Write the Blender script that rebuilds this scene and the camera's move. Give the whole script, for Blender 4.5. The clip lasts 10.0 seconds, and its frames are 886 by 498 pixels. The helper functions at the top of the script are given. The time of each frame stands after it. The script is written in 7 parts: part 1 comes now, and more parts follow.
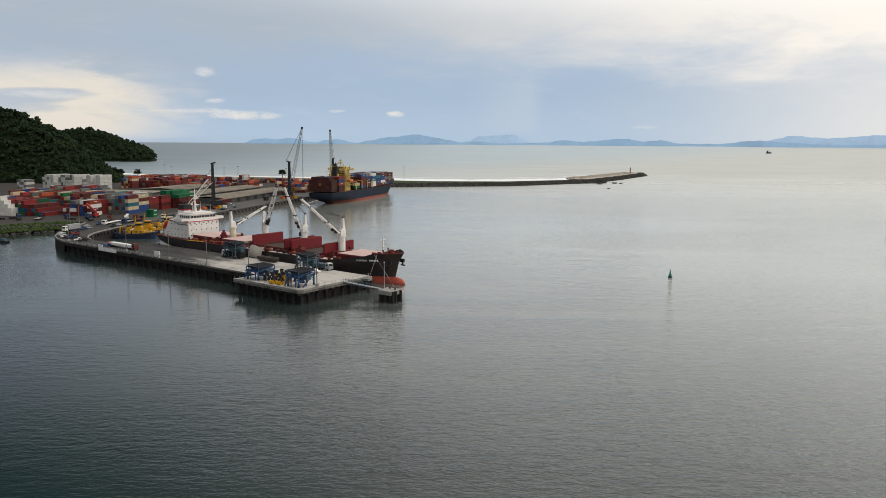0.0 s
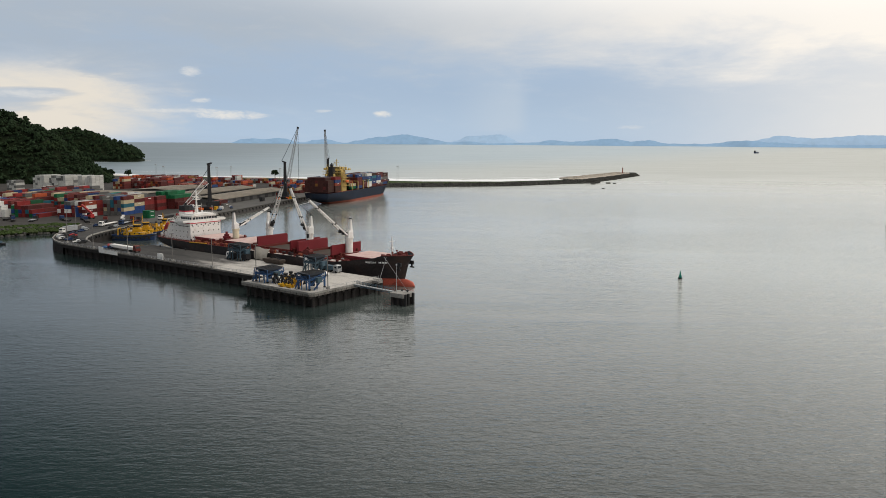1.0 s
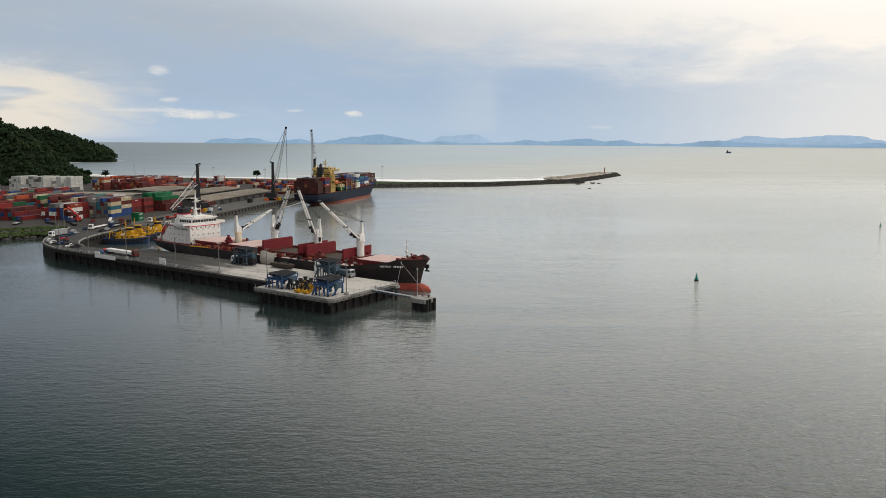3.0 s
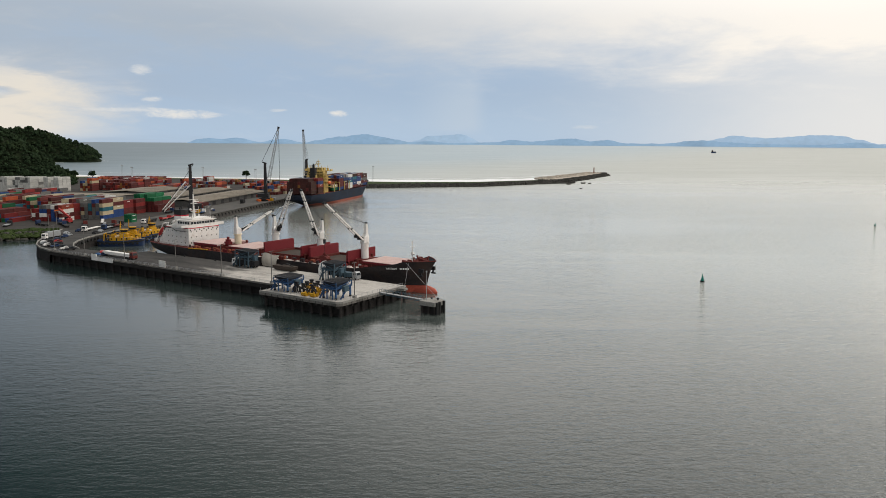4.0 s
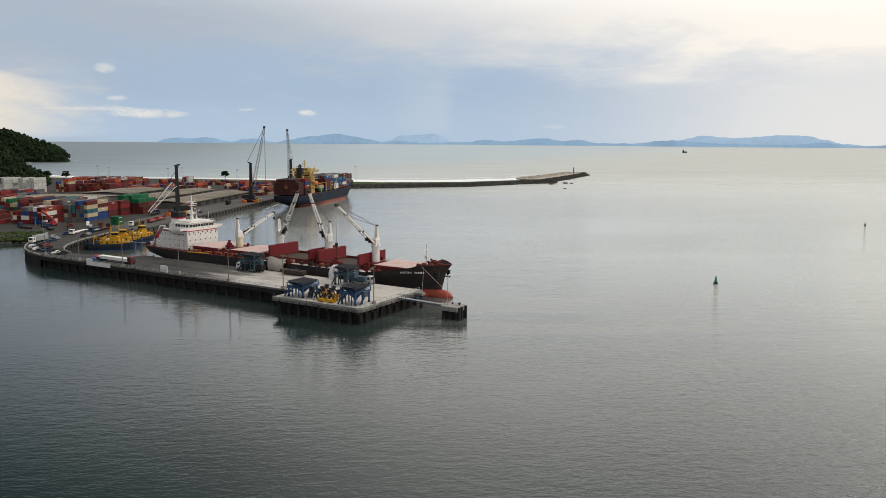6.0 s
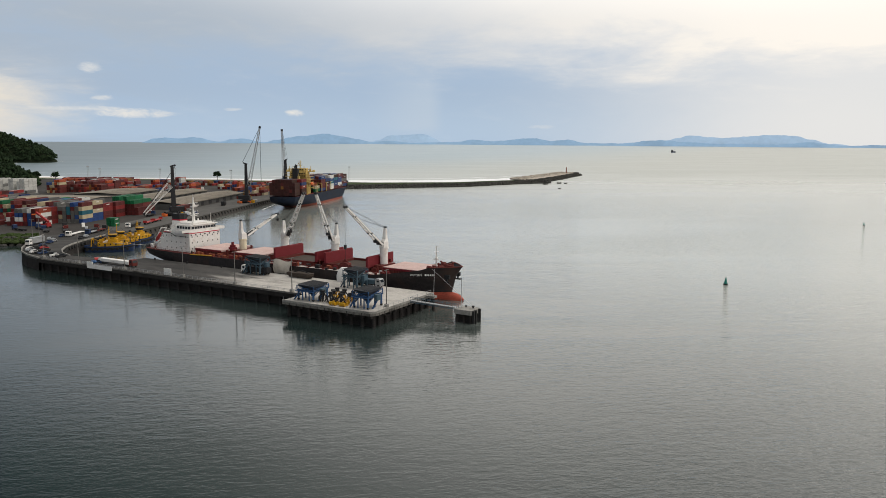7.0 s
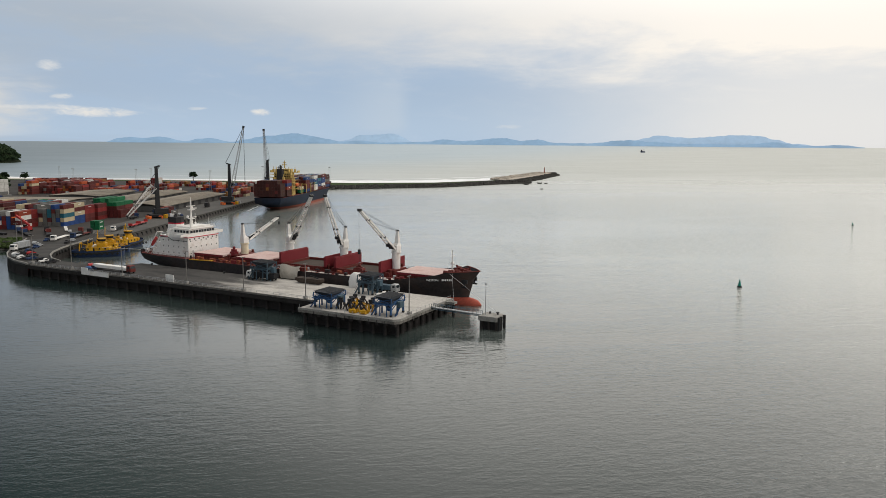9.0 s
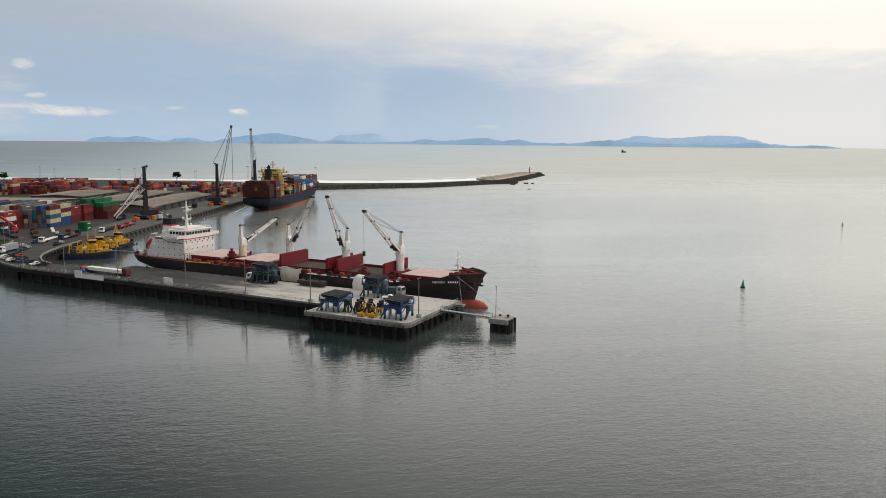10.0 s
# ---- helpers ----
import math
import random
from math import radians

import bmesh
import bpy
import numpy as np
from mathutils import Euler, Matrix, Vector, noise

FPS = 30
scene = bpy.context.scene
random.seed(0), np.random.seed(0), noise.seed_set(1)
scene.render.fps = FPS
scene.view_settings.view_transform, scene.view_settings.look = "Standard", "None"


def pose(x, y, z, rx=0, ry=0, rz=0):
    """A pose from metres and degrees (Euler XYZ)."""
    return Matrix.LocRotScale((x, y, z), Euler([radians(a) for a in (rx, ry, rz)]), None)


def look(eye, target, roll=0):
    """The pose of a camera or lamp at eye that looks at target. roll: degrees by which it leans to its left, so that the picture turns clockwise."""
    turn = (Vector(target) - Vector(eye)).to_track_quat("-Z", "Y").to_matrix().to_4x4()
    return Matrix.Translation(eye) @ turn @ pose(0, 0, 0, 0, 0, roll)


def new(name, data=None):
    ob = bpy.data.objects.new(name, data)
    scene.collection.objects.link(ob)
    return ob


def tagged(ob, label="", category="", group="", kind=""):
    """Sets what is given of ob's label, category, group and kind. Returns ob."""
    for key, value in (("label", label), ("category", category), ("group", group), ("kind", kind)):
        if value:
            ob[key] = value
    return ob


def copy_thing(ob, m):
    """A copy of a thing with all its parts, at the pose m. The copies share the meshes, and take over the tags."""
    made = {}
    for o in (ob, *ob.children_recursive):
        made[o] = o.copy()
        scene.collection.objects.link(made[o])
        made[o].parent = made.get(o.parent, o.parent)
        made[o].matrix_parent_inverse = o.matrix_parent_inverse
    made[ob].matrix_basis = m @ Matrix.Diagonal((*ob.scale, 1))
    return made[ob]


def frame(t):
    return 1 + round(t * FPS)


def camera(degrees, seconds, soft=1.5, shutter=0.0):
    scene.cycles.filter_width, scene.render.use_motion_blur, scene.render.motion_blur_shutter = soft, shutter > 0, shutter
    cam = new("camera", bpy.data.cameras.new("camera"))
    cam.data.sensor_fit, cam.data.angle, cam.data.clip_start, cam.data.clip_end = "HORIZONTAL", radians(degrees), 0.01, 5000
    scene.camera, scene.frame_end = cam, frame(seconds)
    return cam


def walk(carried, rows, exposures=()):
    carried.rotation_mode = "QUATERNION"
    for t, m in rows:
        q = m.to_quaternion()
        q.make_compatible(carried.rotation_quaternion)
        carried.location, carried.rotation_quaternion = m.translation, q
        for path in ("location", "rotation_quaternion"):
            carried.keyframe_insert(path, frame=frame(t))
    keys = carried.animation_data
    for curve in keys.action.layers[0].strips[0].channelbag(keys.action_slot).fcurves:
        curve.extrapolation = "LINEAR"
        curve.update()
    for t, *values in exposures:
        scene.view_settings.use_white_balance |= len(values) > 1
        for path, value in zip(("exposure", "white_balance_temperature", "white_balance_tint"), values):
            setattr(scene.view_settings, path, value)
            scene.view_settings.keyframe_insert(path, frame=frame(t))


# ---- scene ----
cam = camera(61.0, 10.0, soft=0.8)
# seconds, eye x y z, yaw, pitch, roll
PATH = [
    (0.0, 0.00, 0.00, 56.93, 0.000, -8.165, 0.383),
    (0.5, -4.55, 1.81, 57.03, -0.498, -8.165, 0.383),
    (1.0, -9.00, 3.75, 57.04, -0.973, -8.165, 0.385),
    (1.5, -13.26, 5.85, 57.10, -1.424, -8.169, 0.376),
    (2.0, -17.43, 7.99, 57.14, -1.885, -8.165, 0.377),
    (2.5, -21.63, 10.09, 57.13, -2.490, -8.160, 0.390),
    (4.0, -33.77, 16.20, 57.34, -4.240, -8.165, 0.385),
    (4.5, -37.75, 18.22, 57.40, -4.860, -8.157, 0.416),
    (5.0, -41.90, 20.30, 57.41, -5.453, -8.156, 0.417),
    (5.5, -45.97, 22.51, 57.44, -6.020, -8.166, 0.433),
    (7.0, -57.54, 29.85, 57.61, -7.447, -8.176, 0.407),
    (7.5, -61.51, 32.44, 57.72, -7.957, -8.175, 0.429),
    (8.0, -65.50, 35.13, 57.75, -8.479, -8.185, 0.440),
    (8.5, -69.44, 37.83, 57.80, -9.075, -8.188, 0.464),
    (9.0, -73.52, 40.58, 57.88, -9.902, -8.179, 0.463),
    (9.5, -77.72, 43.42, 57.85, -10.742, -8.176, 0.452),
    (10.0, -81.64, 46.31, 57.80, -11.433, -8.171, 0.527),
]


def aim(x, y, z, yaw, pitch, roll):
    a, p = radians(yaw), radians(pitch)
    way = Vector((-math.sin(a) * math.cos(p), math.cos(a) * math.cos(p), math.sin(p)))
    return look((x, y, z), Vector((x, y, z)) + way * 100, roll)


walk(cam, [(t, aim(*row)) for t, *row in PATH])

# ---- world and sun ----
SUN_AZ, SUN_EL = 60.0, 52.0
world = bpy.data.worlds.new("overcast_sky")
scene.world = world
world.use_nodes = True


class Nodes:
    """A short way to write node trees."""

    def __init__(self, tree):
        self.tree = tree
        tree.nodes.clear()

    def add(self, kind):
        return self.tree.nodes.new(kind)

    def put(self, socket, value):
        if isinstance(value, bpy.types.NodeSocket):
            self.tree.links.new(value, socket)
        elif value is not None:
            if socket.type == "RGBA" and len(value) == 3:
                value = (*value, 1)
            socket.default_value = value

    def m(self, op, a, b=None, c=None, clamp=False):
        n = self.add("ShaderNodeMath")
        n.operation, n.use_clamp = op, clamp
        for i, val in enumerate((a, b, c)):
            self.put(n.inputs[i], val)
        return n.outputs[0]

    def ramp(self, x, lo, hi, to0=0.0, to1=1.0):
        n = self.add("ShaderNodeMapRange")
        n.interpolation_type = "SMOOTHSTEP"
        for i, val in enumerate((x, lo, hi, to0, to1)):
            self.put(n.inputs[i], val)
        return n.outputs[0]

    def mix(self, fac, a, b, blend="MIX"):
        n = self.add("ShaderNodeMix")
        n.data_type, n.blend_type = "RGBA", blend
        self.put(n.inputs[0], fac)
        self.put(n.inputs[6], a)
        self.put(n.inputs[7], b)
        return n.outputs[2]

    def noise(self, vec, scale, detail=4.0, rough=0.55, distortion=0.0):
        n = self.add("ShaderNodeTexNoise")
        self.put(n.inputs["Vector"], vec)
        for k, val in (("Scale", scale), ("Detail", detail), ("Roughness", rough), ("Distortion", distortion)):
            n.inputs[k].default_value = val
        return n.outputs[0]

    def scaled(self, vec, s, turn=(0, 0, 0)):
        n = self.add("ShaderNodeMapping")
        self.put(n.inputs["Vector"], vec)
        n.inputs["Scale"].default_value = s
        n.inputs["Rotation"].default_value = turn
        return n.outputs[0]


def make_sky():
    g = Nodes(world.node_tree)
    way = g.add("ShaderNodeTexCoord").outputs["Generated"]
    sep = g.add("ShaderNodeSeparateXYZ")
    g.put(sep.inputs[0], way)
    x, y, z = sep.outputs
    az = g.m("MULTIPLY", g.m("ARCTAN2", x, y), 57.2958)
    el = g.m("MULTIPLY", g.m("ARCSINE", z), 57.2958)
    comb = g.add("ShaderNodeCombineXYZ")
    for i, val in enumerate((az, el, 0.0)):
        g.put(comb.inputs[i], val)
    flat = comb.outputs[0]
    big = g.noise(g.scaled(flat, (0.05, 0.16, 1)), 1.0, 6, 0.6, 0.4)
    fine = g.noise(g.scaled(flat, (0.22, 0.8, 1)), 1.0, 7, 0.62, 0.3)
    puffy = g.m("SUBTRACT", g.noise(g.scaled(flat, (0.9, 2.6, 1)), 1.0, 6, 0.65, 0.5), 0.47)
    wob = g.m("MULTIPLY", g.m("SUBTRACT", big, 0.5), 9.0)
    wob2 = g.m("MULTIPLY", g.m("SUBTRACT", fine, 0.5), 3.2)
    e2 = g.m("ADD", g.m("ADD", el, wob), wob2)
    blue = g.mix(g.ramp(el, 0.0, 4.0), (0.445, 0.575, 0.735), (0.385, 0.497, 0.655))
    right = g.ramp(g.m("ADD", az, g.m("MULTIPLY", wob, 1.5)), -14.0, 33.0)
    high = g.ramp(e2, 3.6, 9.0)
    lift = g.ramp(el, 8.0, 18.0)
    low = g.mix(right, (0.44, 0.49, 0.55), (1.02, 0.94, 0.84))
    # above the view, a bright right side is added for the water to mirror
    white = g.mix(lift, low, g.mix(g.ramp(az, -38.0, 8.0), (0.30, 0.345, 0.39), (1.75, 1.68, 1.56)))
    cover = g.m("ADD", g.m("MULTIPLY", high, 0.9), g.m("MULTIPLY", g.ramp(g.m("ADD", az, wob), 6.0, 36.0), 0.62), clamp=True)
    sky = g.mix(cover, blue, white)
    sky = g.mix(g.m("MULTIPLY", g.ramp(fine, 0.5, 0.75), 0.07), sky, (0.86, 0.84, 0.82))
    # a pale shaft of distant rain with one sharp edge
    rain = g.m("MULTIPLY", g.ramp(az, 7.7, 6.2), g.m("MULTIPLY", g.ramp(az, 1.0, 6.0), g.m("MULTIPLY", g.ramp(el, 6.5, 3.0), g.ramp(el, 0.2, 1.2))))
    sky = g.mix(g.m("MULTIPLY", rain, 0.4), sky, (0.57, 0.64, 0.72))
    # cream bank of low cloud on the left
    bank = g.m("MULTIPLY", g.ramp(g.m("ADD", az, g.m("MULTIPLY", wob2, 3.2)), -16.0, -25.0), g.m("MULTIPLY", g.ramp(g.m("ADD", el, wob2), -0.6, 0.9), g.ramp(g.m("ADD", el, wob2), 6.4, 3.2)))
    layer = g.noise(g.scaled(flat, (0.09, 0.42, 1)), 1.0, 5, 0.55, 0.5)
    sky = g.mix(g.m("MULTIPLY", bank, g.ramp(layer, 0.36, 0.54, 0.3, 0.92)), sky, (0.86, 0.78, 0.67))
    grey_band = g.m("MULTIPLY", g.ramp(az, -4.0, -24.0), g.m("MULTIPLY", g.ramp(layer, 0.56, 0.44), g.ramp(el, 9.5, 5.0)))
    sky = g.mix(g.m("MULTIPLY", grey_band, 0.3), sky, (0.40, 0.46, 0.54))
    # small white clouds: azimuth, elevation, half width, half height
    for a, e, w, h, k in ((-14.6, 1.75, 3.4, 0.40, 1.0), (-17.6, 2.0, 4.5, 0.22, 0.6), (-3.6, 1.95, 0.85, 0.3, 1.0), (-8.0, 2.15, 0.8, 0.15, 0.5), (-17.3, 4.75, 0.9, 0.42, 0.7), (-16.6, 2.75, 0.9, 0.25, 0.7), (14.8, 1.1, 1.2, 0.18, 0.4), (-27.5, 2.9, 3.5, 0.35, 0.6)):
        dx = g.m("DIVIDE", g.m("SUBTRACT", az, a), w)
        dy = g.m("DIVIDE", g.m("ADD", g.m("SUBTRACT", el, e), g.m("MULTIPLY", wob2, 0.10)), h)
        d = g.m("ADD", g.m("MULTIPLY", dx, dx), g.m("MULTIPLY", dy, dy))
        puff = g.m("MULTIPLY", g.ramp(g.m("ADD", d, g.m("MULTIPLY", puffy, 2.0)), 1.0, -0.3), k)
        sky = g.mix(puff, sky, (0.82, 0.80, 0.77))
    # overcast overhead, brighter where the sun stands behind it
    # unseen band added higher up: dark left, bright right, to shape the water's tone
    shade = g.mix(g.ramp(az, -14.0, 20.0), (0.085, 0.105, 0.115), (1.8, 1.73, 1.62))
    sky = g.mix(g.ramp(el, 15.5, 25.0), sky, shade)
    up = g.ramp(el, 30.0, 65.0)
    sky = g.mix(up, sky, g.mix(g.ramp(x, -0.6, 0.5), (0.24, 0.275, 0.31), (0.46, 0.50, 0.54)))
    s = Vector((math.sin(radians(SUN_AZ)) * math.cos(radians(SUN_EL)), math.cos(radians(SUN_AZ)) * math.cos(radians(SUN_EL)), math.sin(radians(SUN_EL))))
    dot = g.add("ShaderNodeVectorMath")
    dot.operation = "DOT_PRODUCT"
    g.put(dot.inputs[0], way)
    dot.inputs[1].default_value = s
    glow = g.m("MULTIPLY", g.ramp(dot.outputs["Value"], 0.25, 0.95), g.ramp(el, 4.0, 16.0))
    sky = g.mix(glow, sky, (1.25, 1.19, 1.10))
    nish = g.add("ShaderNodeTexSky")
    nish.sky_type, nish.sun_disc, nish.sun_elevation, nish.sun_rotation = "NISHITA", False, radians(SUN_EL), radians(SUN_AZ)
    thin = g.mix(1.0, nish.outputs[0], (0.1, 0.1, 0.1), "MULTIPLY")
    sky = g.mix(0.92, thin, sky)
    bg = g.add("ShaderNodeBackground")
    g.put(bg.inputs[0], sky)
    bg.inputs[1].default_value = 1.0
    g.put(g.add("ShaderNodeOutputWorld").inputs[0], bg.outputs[0])


make_sky()
sun_data = bpy.data.lights.new("sun", "SUN")
sun_data.energy, sun_data.angle, sun_data.color = 0.95, radians(35), (1.0, 0.94, 0.86)
sun = new("sun", sun_data)
sun.matrix_world = look((0, 0, 0), (-math.sin(radians(SUN_AZ)) * math.cos(radians(SUN_EL)), -math.cos(radians(SUN_AZ)) * math.cos(radians(SUN_EL)), -math.sin(radians(SUN_EL))))
scene.view_settings.exposure = 0.0


# ---- materials ----
def mat(name, rgb, rough=0.7, metal=0.0, size=3.0, vary=0.25, dirt=None, dirt_amount=0.35, bump=0.0, spread=0.0, emit=0.0, gloss=0.25, island=0.0):
    """A painted or raw surface: large stains, fine grain, slight relief, and an even spread of tone between objects."""
    made = bpy.data.materials.new(name)
    made.use_nodes = True
    g = Nodes(made.node_tree)
    at = g.add("ShaderNodeTexCoord").outputs["Object"]
    large = g.noise(at, 1.0 / size, 5, 0.6, 0.3)
    small = g.noise(at, 9.0 / size, 4, 0.6)
    tone = g.ramp(small, 0.25, 0.75, 1 - vary, 1 + vary)
    if spread:
        r = g.add("ShaderNodeObjectInfo").outputs["Random"]
        tone = g.m("MULTIPLY", tone, g.ramp(r, 0.0, 1.0, 1 - spread, 1 + spread))
    if island:
        r = g.add("ShaderNodeNewGeometry").outputs["Random Per Island"]
        tone = g.m("MULTIPLY", tone, g.m("ADD", g.m("MULTIPLY", r, 2 * island), 1 - island))
    val = g.add("ShaderNodeCombineXYZ")
    for i in range(3):
        g.put(val.inputs[i], tone)
    col = g.mix(1.0, rgb, val.outputs[0], "MULTIPLY")
    stain = g.m("MULTIPLY", g.ramp(large, 0.48, 0.72), dirt_amount)
    col = g.mix(stain, col, dirt or tuple(0.45 * c + 0.02 for c in rgb))
    bsdf = g.add("ShaderNodeBsdfPrincipled")
    g.put(bsdf.inputs["Base Color"], col)
    g.put(bsdf.inputs["Roughness"], g.ramp(large, 0.3, 0.7, max(0.05, rough - 0.1), min(1.0, rough + 0.1)))
    bsdf.inputs["Metallic"].default_value = metal
    bsdf.inputs["Specular IOR Level"].default_value = gloss
    if emit:
        g.put(bsdf.inputs["Emission Color"], col)
        bsdf.inputs["Emission Strength"].default_value = emit
    if bump:
        b = g.add("ShaderNodeBump")
        b.inputs["Strength"].default_value = 0.6
        b.inputs["Distance"].default_value = bump
        g.put(b.inputs["Height"], small)
        g.put(bsdf.inputs["Normal"], b.outputs[0])
    g.put(g.add("ShaderNodeOutputMaterial").inputs[0], bsdf.outputs[0])
    return made


def make_water():
    """Rippled harbour water, dark by the jetty; offshore, silt and the sky's sheen share one pale colour."""
    made = bpy.data.materials.new("sea_water")
    made.use_nodes = True
    g = Nodes(made.node_tree)
    at = g.add("ShaderNodeTexCoord").outputs["Object"]
    sep = g.add("ShaderNodeSeparateXYZ")
    g.put(sep.inputs[0], at)
    ripple = g.noise(g.scaled(at, (0.42, 0.95, 1), (0, 0, radians(14))), 1.0, 3, 0.55, 0.6)
    chop = g.noise(g.scaled(at, (0.17, 0.42, 1), (0, 0, radians(-8))), 1.0, 3, 0.55, 0.6)
    patch = g.noise(g.scaled(at, (0.0035, 0.011, 1), (0, 0, radians(5))), 1.0, 5, 0.62, 0.9)
    fine = g.noise(g.scaled(at, (1.0, 2.3, 1), (0, 0, radians(9))), 1.0, 2, 0.5, 0.4)
    calm = g.m("MULTIPLY", g.ramp(patch, 0.36, 0.64, 0.45, 1.2), g.ramp(sep.outputs[0], -40.0, 190.0, 0.62, 5.2))
    height = g.m("MULTIPLY", g.m("ADD", g.m("ADD", g.m("MULTIPLY", ripple, 0.75), chop), g.m("MULTIPLY", fine, 0.22)), calm)
    b = g.add("ShaderNodeBump")
    b.inputs["Strength"].default_value = 1.0
    b.inputs["Distance"].default_value = 0.115
    g.put(b.inputs["Height"], height)
    bsdf = g.add("ShaderNodeBsdfPrincipled")
    # pale offshore colour carries the mirrored sky's brightness as well as silt
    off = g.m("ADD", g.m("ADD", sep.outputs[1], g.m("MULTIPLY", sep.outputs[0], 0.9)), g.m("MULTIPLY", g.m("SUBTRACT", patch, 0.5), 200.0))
    silt_sheen = g.ramp(off, 130.0, 530.0)
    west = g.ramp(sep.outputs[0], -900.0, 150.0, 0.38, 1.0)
    # basin colour lowered, standing for dark reflections of quay and ships
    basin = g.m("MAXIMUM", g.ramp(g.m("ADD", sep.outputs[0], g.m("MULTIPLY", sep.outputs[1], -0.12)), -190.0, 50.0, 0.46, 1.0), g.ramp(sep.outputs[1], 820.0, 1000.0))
    silt_sheen = g.m("MULTIPLY", g.m("MULTIPLY", silt_sheen, west), basin)
    silt_sky_tone = g.mix(g.ramp(g.m("SUBTRACT", sep.outputs[1], g.m("MULTIPLY", sep.outputs[0], 1.3)), 900.0, 2400.0), (0.385, 0.405, 0.372), (0.29, 0.375, 0.42))
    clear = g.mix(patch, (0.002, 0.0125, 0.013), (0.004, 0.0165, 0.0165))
    g.put(bsdf.inputs["Base Color"], g.mix(silt_sheen, clear, silt_sky_tone))
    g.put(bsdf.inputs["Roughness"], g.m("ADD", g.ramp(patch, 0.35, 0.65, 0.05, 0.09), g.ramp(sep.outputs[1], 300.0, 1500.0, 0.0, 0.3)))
    # specular dimmed by position, to darken the near left of the view
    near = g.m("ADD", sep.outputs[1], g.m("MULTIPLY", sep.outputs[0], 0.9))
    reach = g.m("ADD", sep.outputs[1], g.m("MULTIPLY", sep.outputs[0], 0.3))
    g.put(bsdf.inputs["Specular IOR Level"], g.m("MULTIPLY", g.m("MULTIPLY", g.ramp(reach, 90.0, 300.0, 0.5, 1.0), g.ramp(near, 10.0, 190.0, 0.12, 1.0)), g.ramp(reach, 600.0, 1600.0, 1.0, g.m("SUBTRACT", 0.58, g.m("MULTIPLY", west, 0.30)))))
    bsdf.inputs["IOR"].default_value = 1.5
    g.put(bsdf.inputs["Normal"], b.outputs[0])
    g.put(g.add("ShaderNodeOutputMaterial").inputs[0], bsdf.outputs[0])
    return made


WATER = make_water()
CONCRETE = mat("pale_concrete", (0.27, 0.26, 0.24), 0.85, size=3.5, vary=0.2, dirt=(0.10, 0.095, 0.085), dirt_amount=0.75)


def make_deck():
    """Dark worn concrete, whitened by spilled grain towards the platform."""
    made = bpy.data.materials.new("jetty_concrete")
    made.use_nodes = True
    g = Nodes(made.node_tree)
    at = g.add("ShaderNodeTexCoord").outputs["Object"]
    sep = g.add("ShaderNodeSeparateXYZ")
    g.put(sep.inputs[0], at)
    large = g.noise(g.scaled(at, (0.05, 0.14, 1)), 1.0, 6, 0.62, 0.6)
    small = g.noise(at, 1.6, 4, 0.6)
    along = g.m("ADD", sep.outputs[0], g.m("MULTIPLY", g.m("SUBTRACT", large, 0.5), 70.0))
    dusty = g.m("MULTIPLY", g.ramp(along, -86.0, -58.0), g.ramp(large, 0.25, 0.55, 0.55, 1.0))
    worn = g.mix(g.ramp(large, 0.35, 0.65), (0.042, 0.041, 0.040), (0.075, 0.072, 0.069))
    col = g.mix(dusty, worn, (0.48, 0.455, 0.42))
    tone = g.ramp(small, 0.25, 0.75, 0.85, 1.12)
    grey = g.add("ShaderNodeCombineXYZ")
    for i in range(3):
        g.put(grey.inputs[i], tone)
    bsdf = g.add("ShaderNodeBsdfPrincipled")
    g.put(bsdf.inputs["Base Color"], g.mix(1.0, col, grey.outputs[0], "MULTIPLY"))
    bsdf.inputs["Roughness"].default_value = 0.85
    bsdf.inputs["Specular IOR Level"].default_value = 0.12
    g.put(g.add("ShaderNodeOutputMaterial").inputs[0], bsdf.outputs[0])
    return made


DECK = make_deck()
APRON = mat("quay_apron_concrete", (0.10, 0.096, 0.09), 0.9, gloss=0.12, size=18, vary=0.12, dirt=(0.08, 0.08, 0.08), dirt_amount=0.7)
ASPHALT = mat("yard_asphalt", (0.052, 0.048, 0.045), 0.9, gloss=0.12, size=26, vary=0.15, dirt=(0.05, 0.048, 0.046), dirt_amount=0.7)
FASCIA = mat("stained_concrete", (0.17, 0.16, 0.145), 0.9, size=3, vary=0.3, dirt=(0.045, 0.042, 0.038), dirt_amount=0.85, gloss=0.1)
# near black: the shade under the decks is put into this colour
DARK_CONCRETE = mat("shade_dark_concrete", (0.034, 0.031, 0.030), 0.9, gloss=0.08, size=4, vary=0.3, dirt=(0.012, 0.012, 0.011))
ROCK = mat("armour_rock", (0.075, 0.072, 0.066), 0.9, size=3, vary=0.4, dirt=(0.05, 0.055, 0.04), spread=0.2, gloss=0.06)
PALE_ROCK = mat("pale_rock", (0.42, 0.37, 0.31), 0.9, size=4, vary=0.25, dirt=(0.2, 0.17, 0.14))
SAND = mat("beach_sand", (0.52, 0.49, 0.44), 0.9, size=30, vary=0.1)
FOAM = mat("sea_foam", (0.86, 0.87, 0.87), 0.6, size=8, vary=0.08, dirt=(0.6, 0.63, 0.63))
GRASS = mat("rough_grass", (0.040, 0.060, 0.020), 0.95, size=14, vary=0.35, dirt=(0.05, 0.05, 0.03), gloss=0.06)
SOIL = mat("wooded_soil", (0.012, 0.018, 0.008), 0.95, size=20, vary=0.4, gloss=0.06)
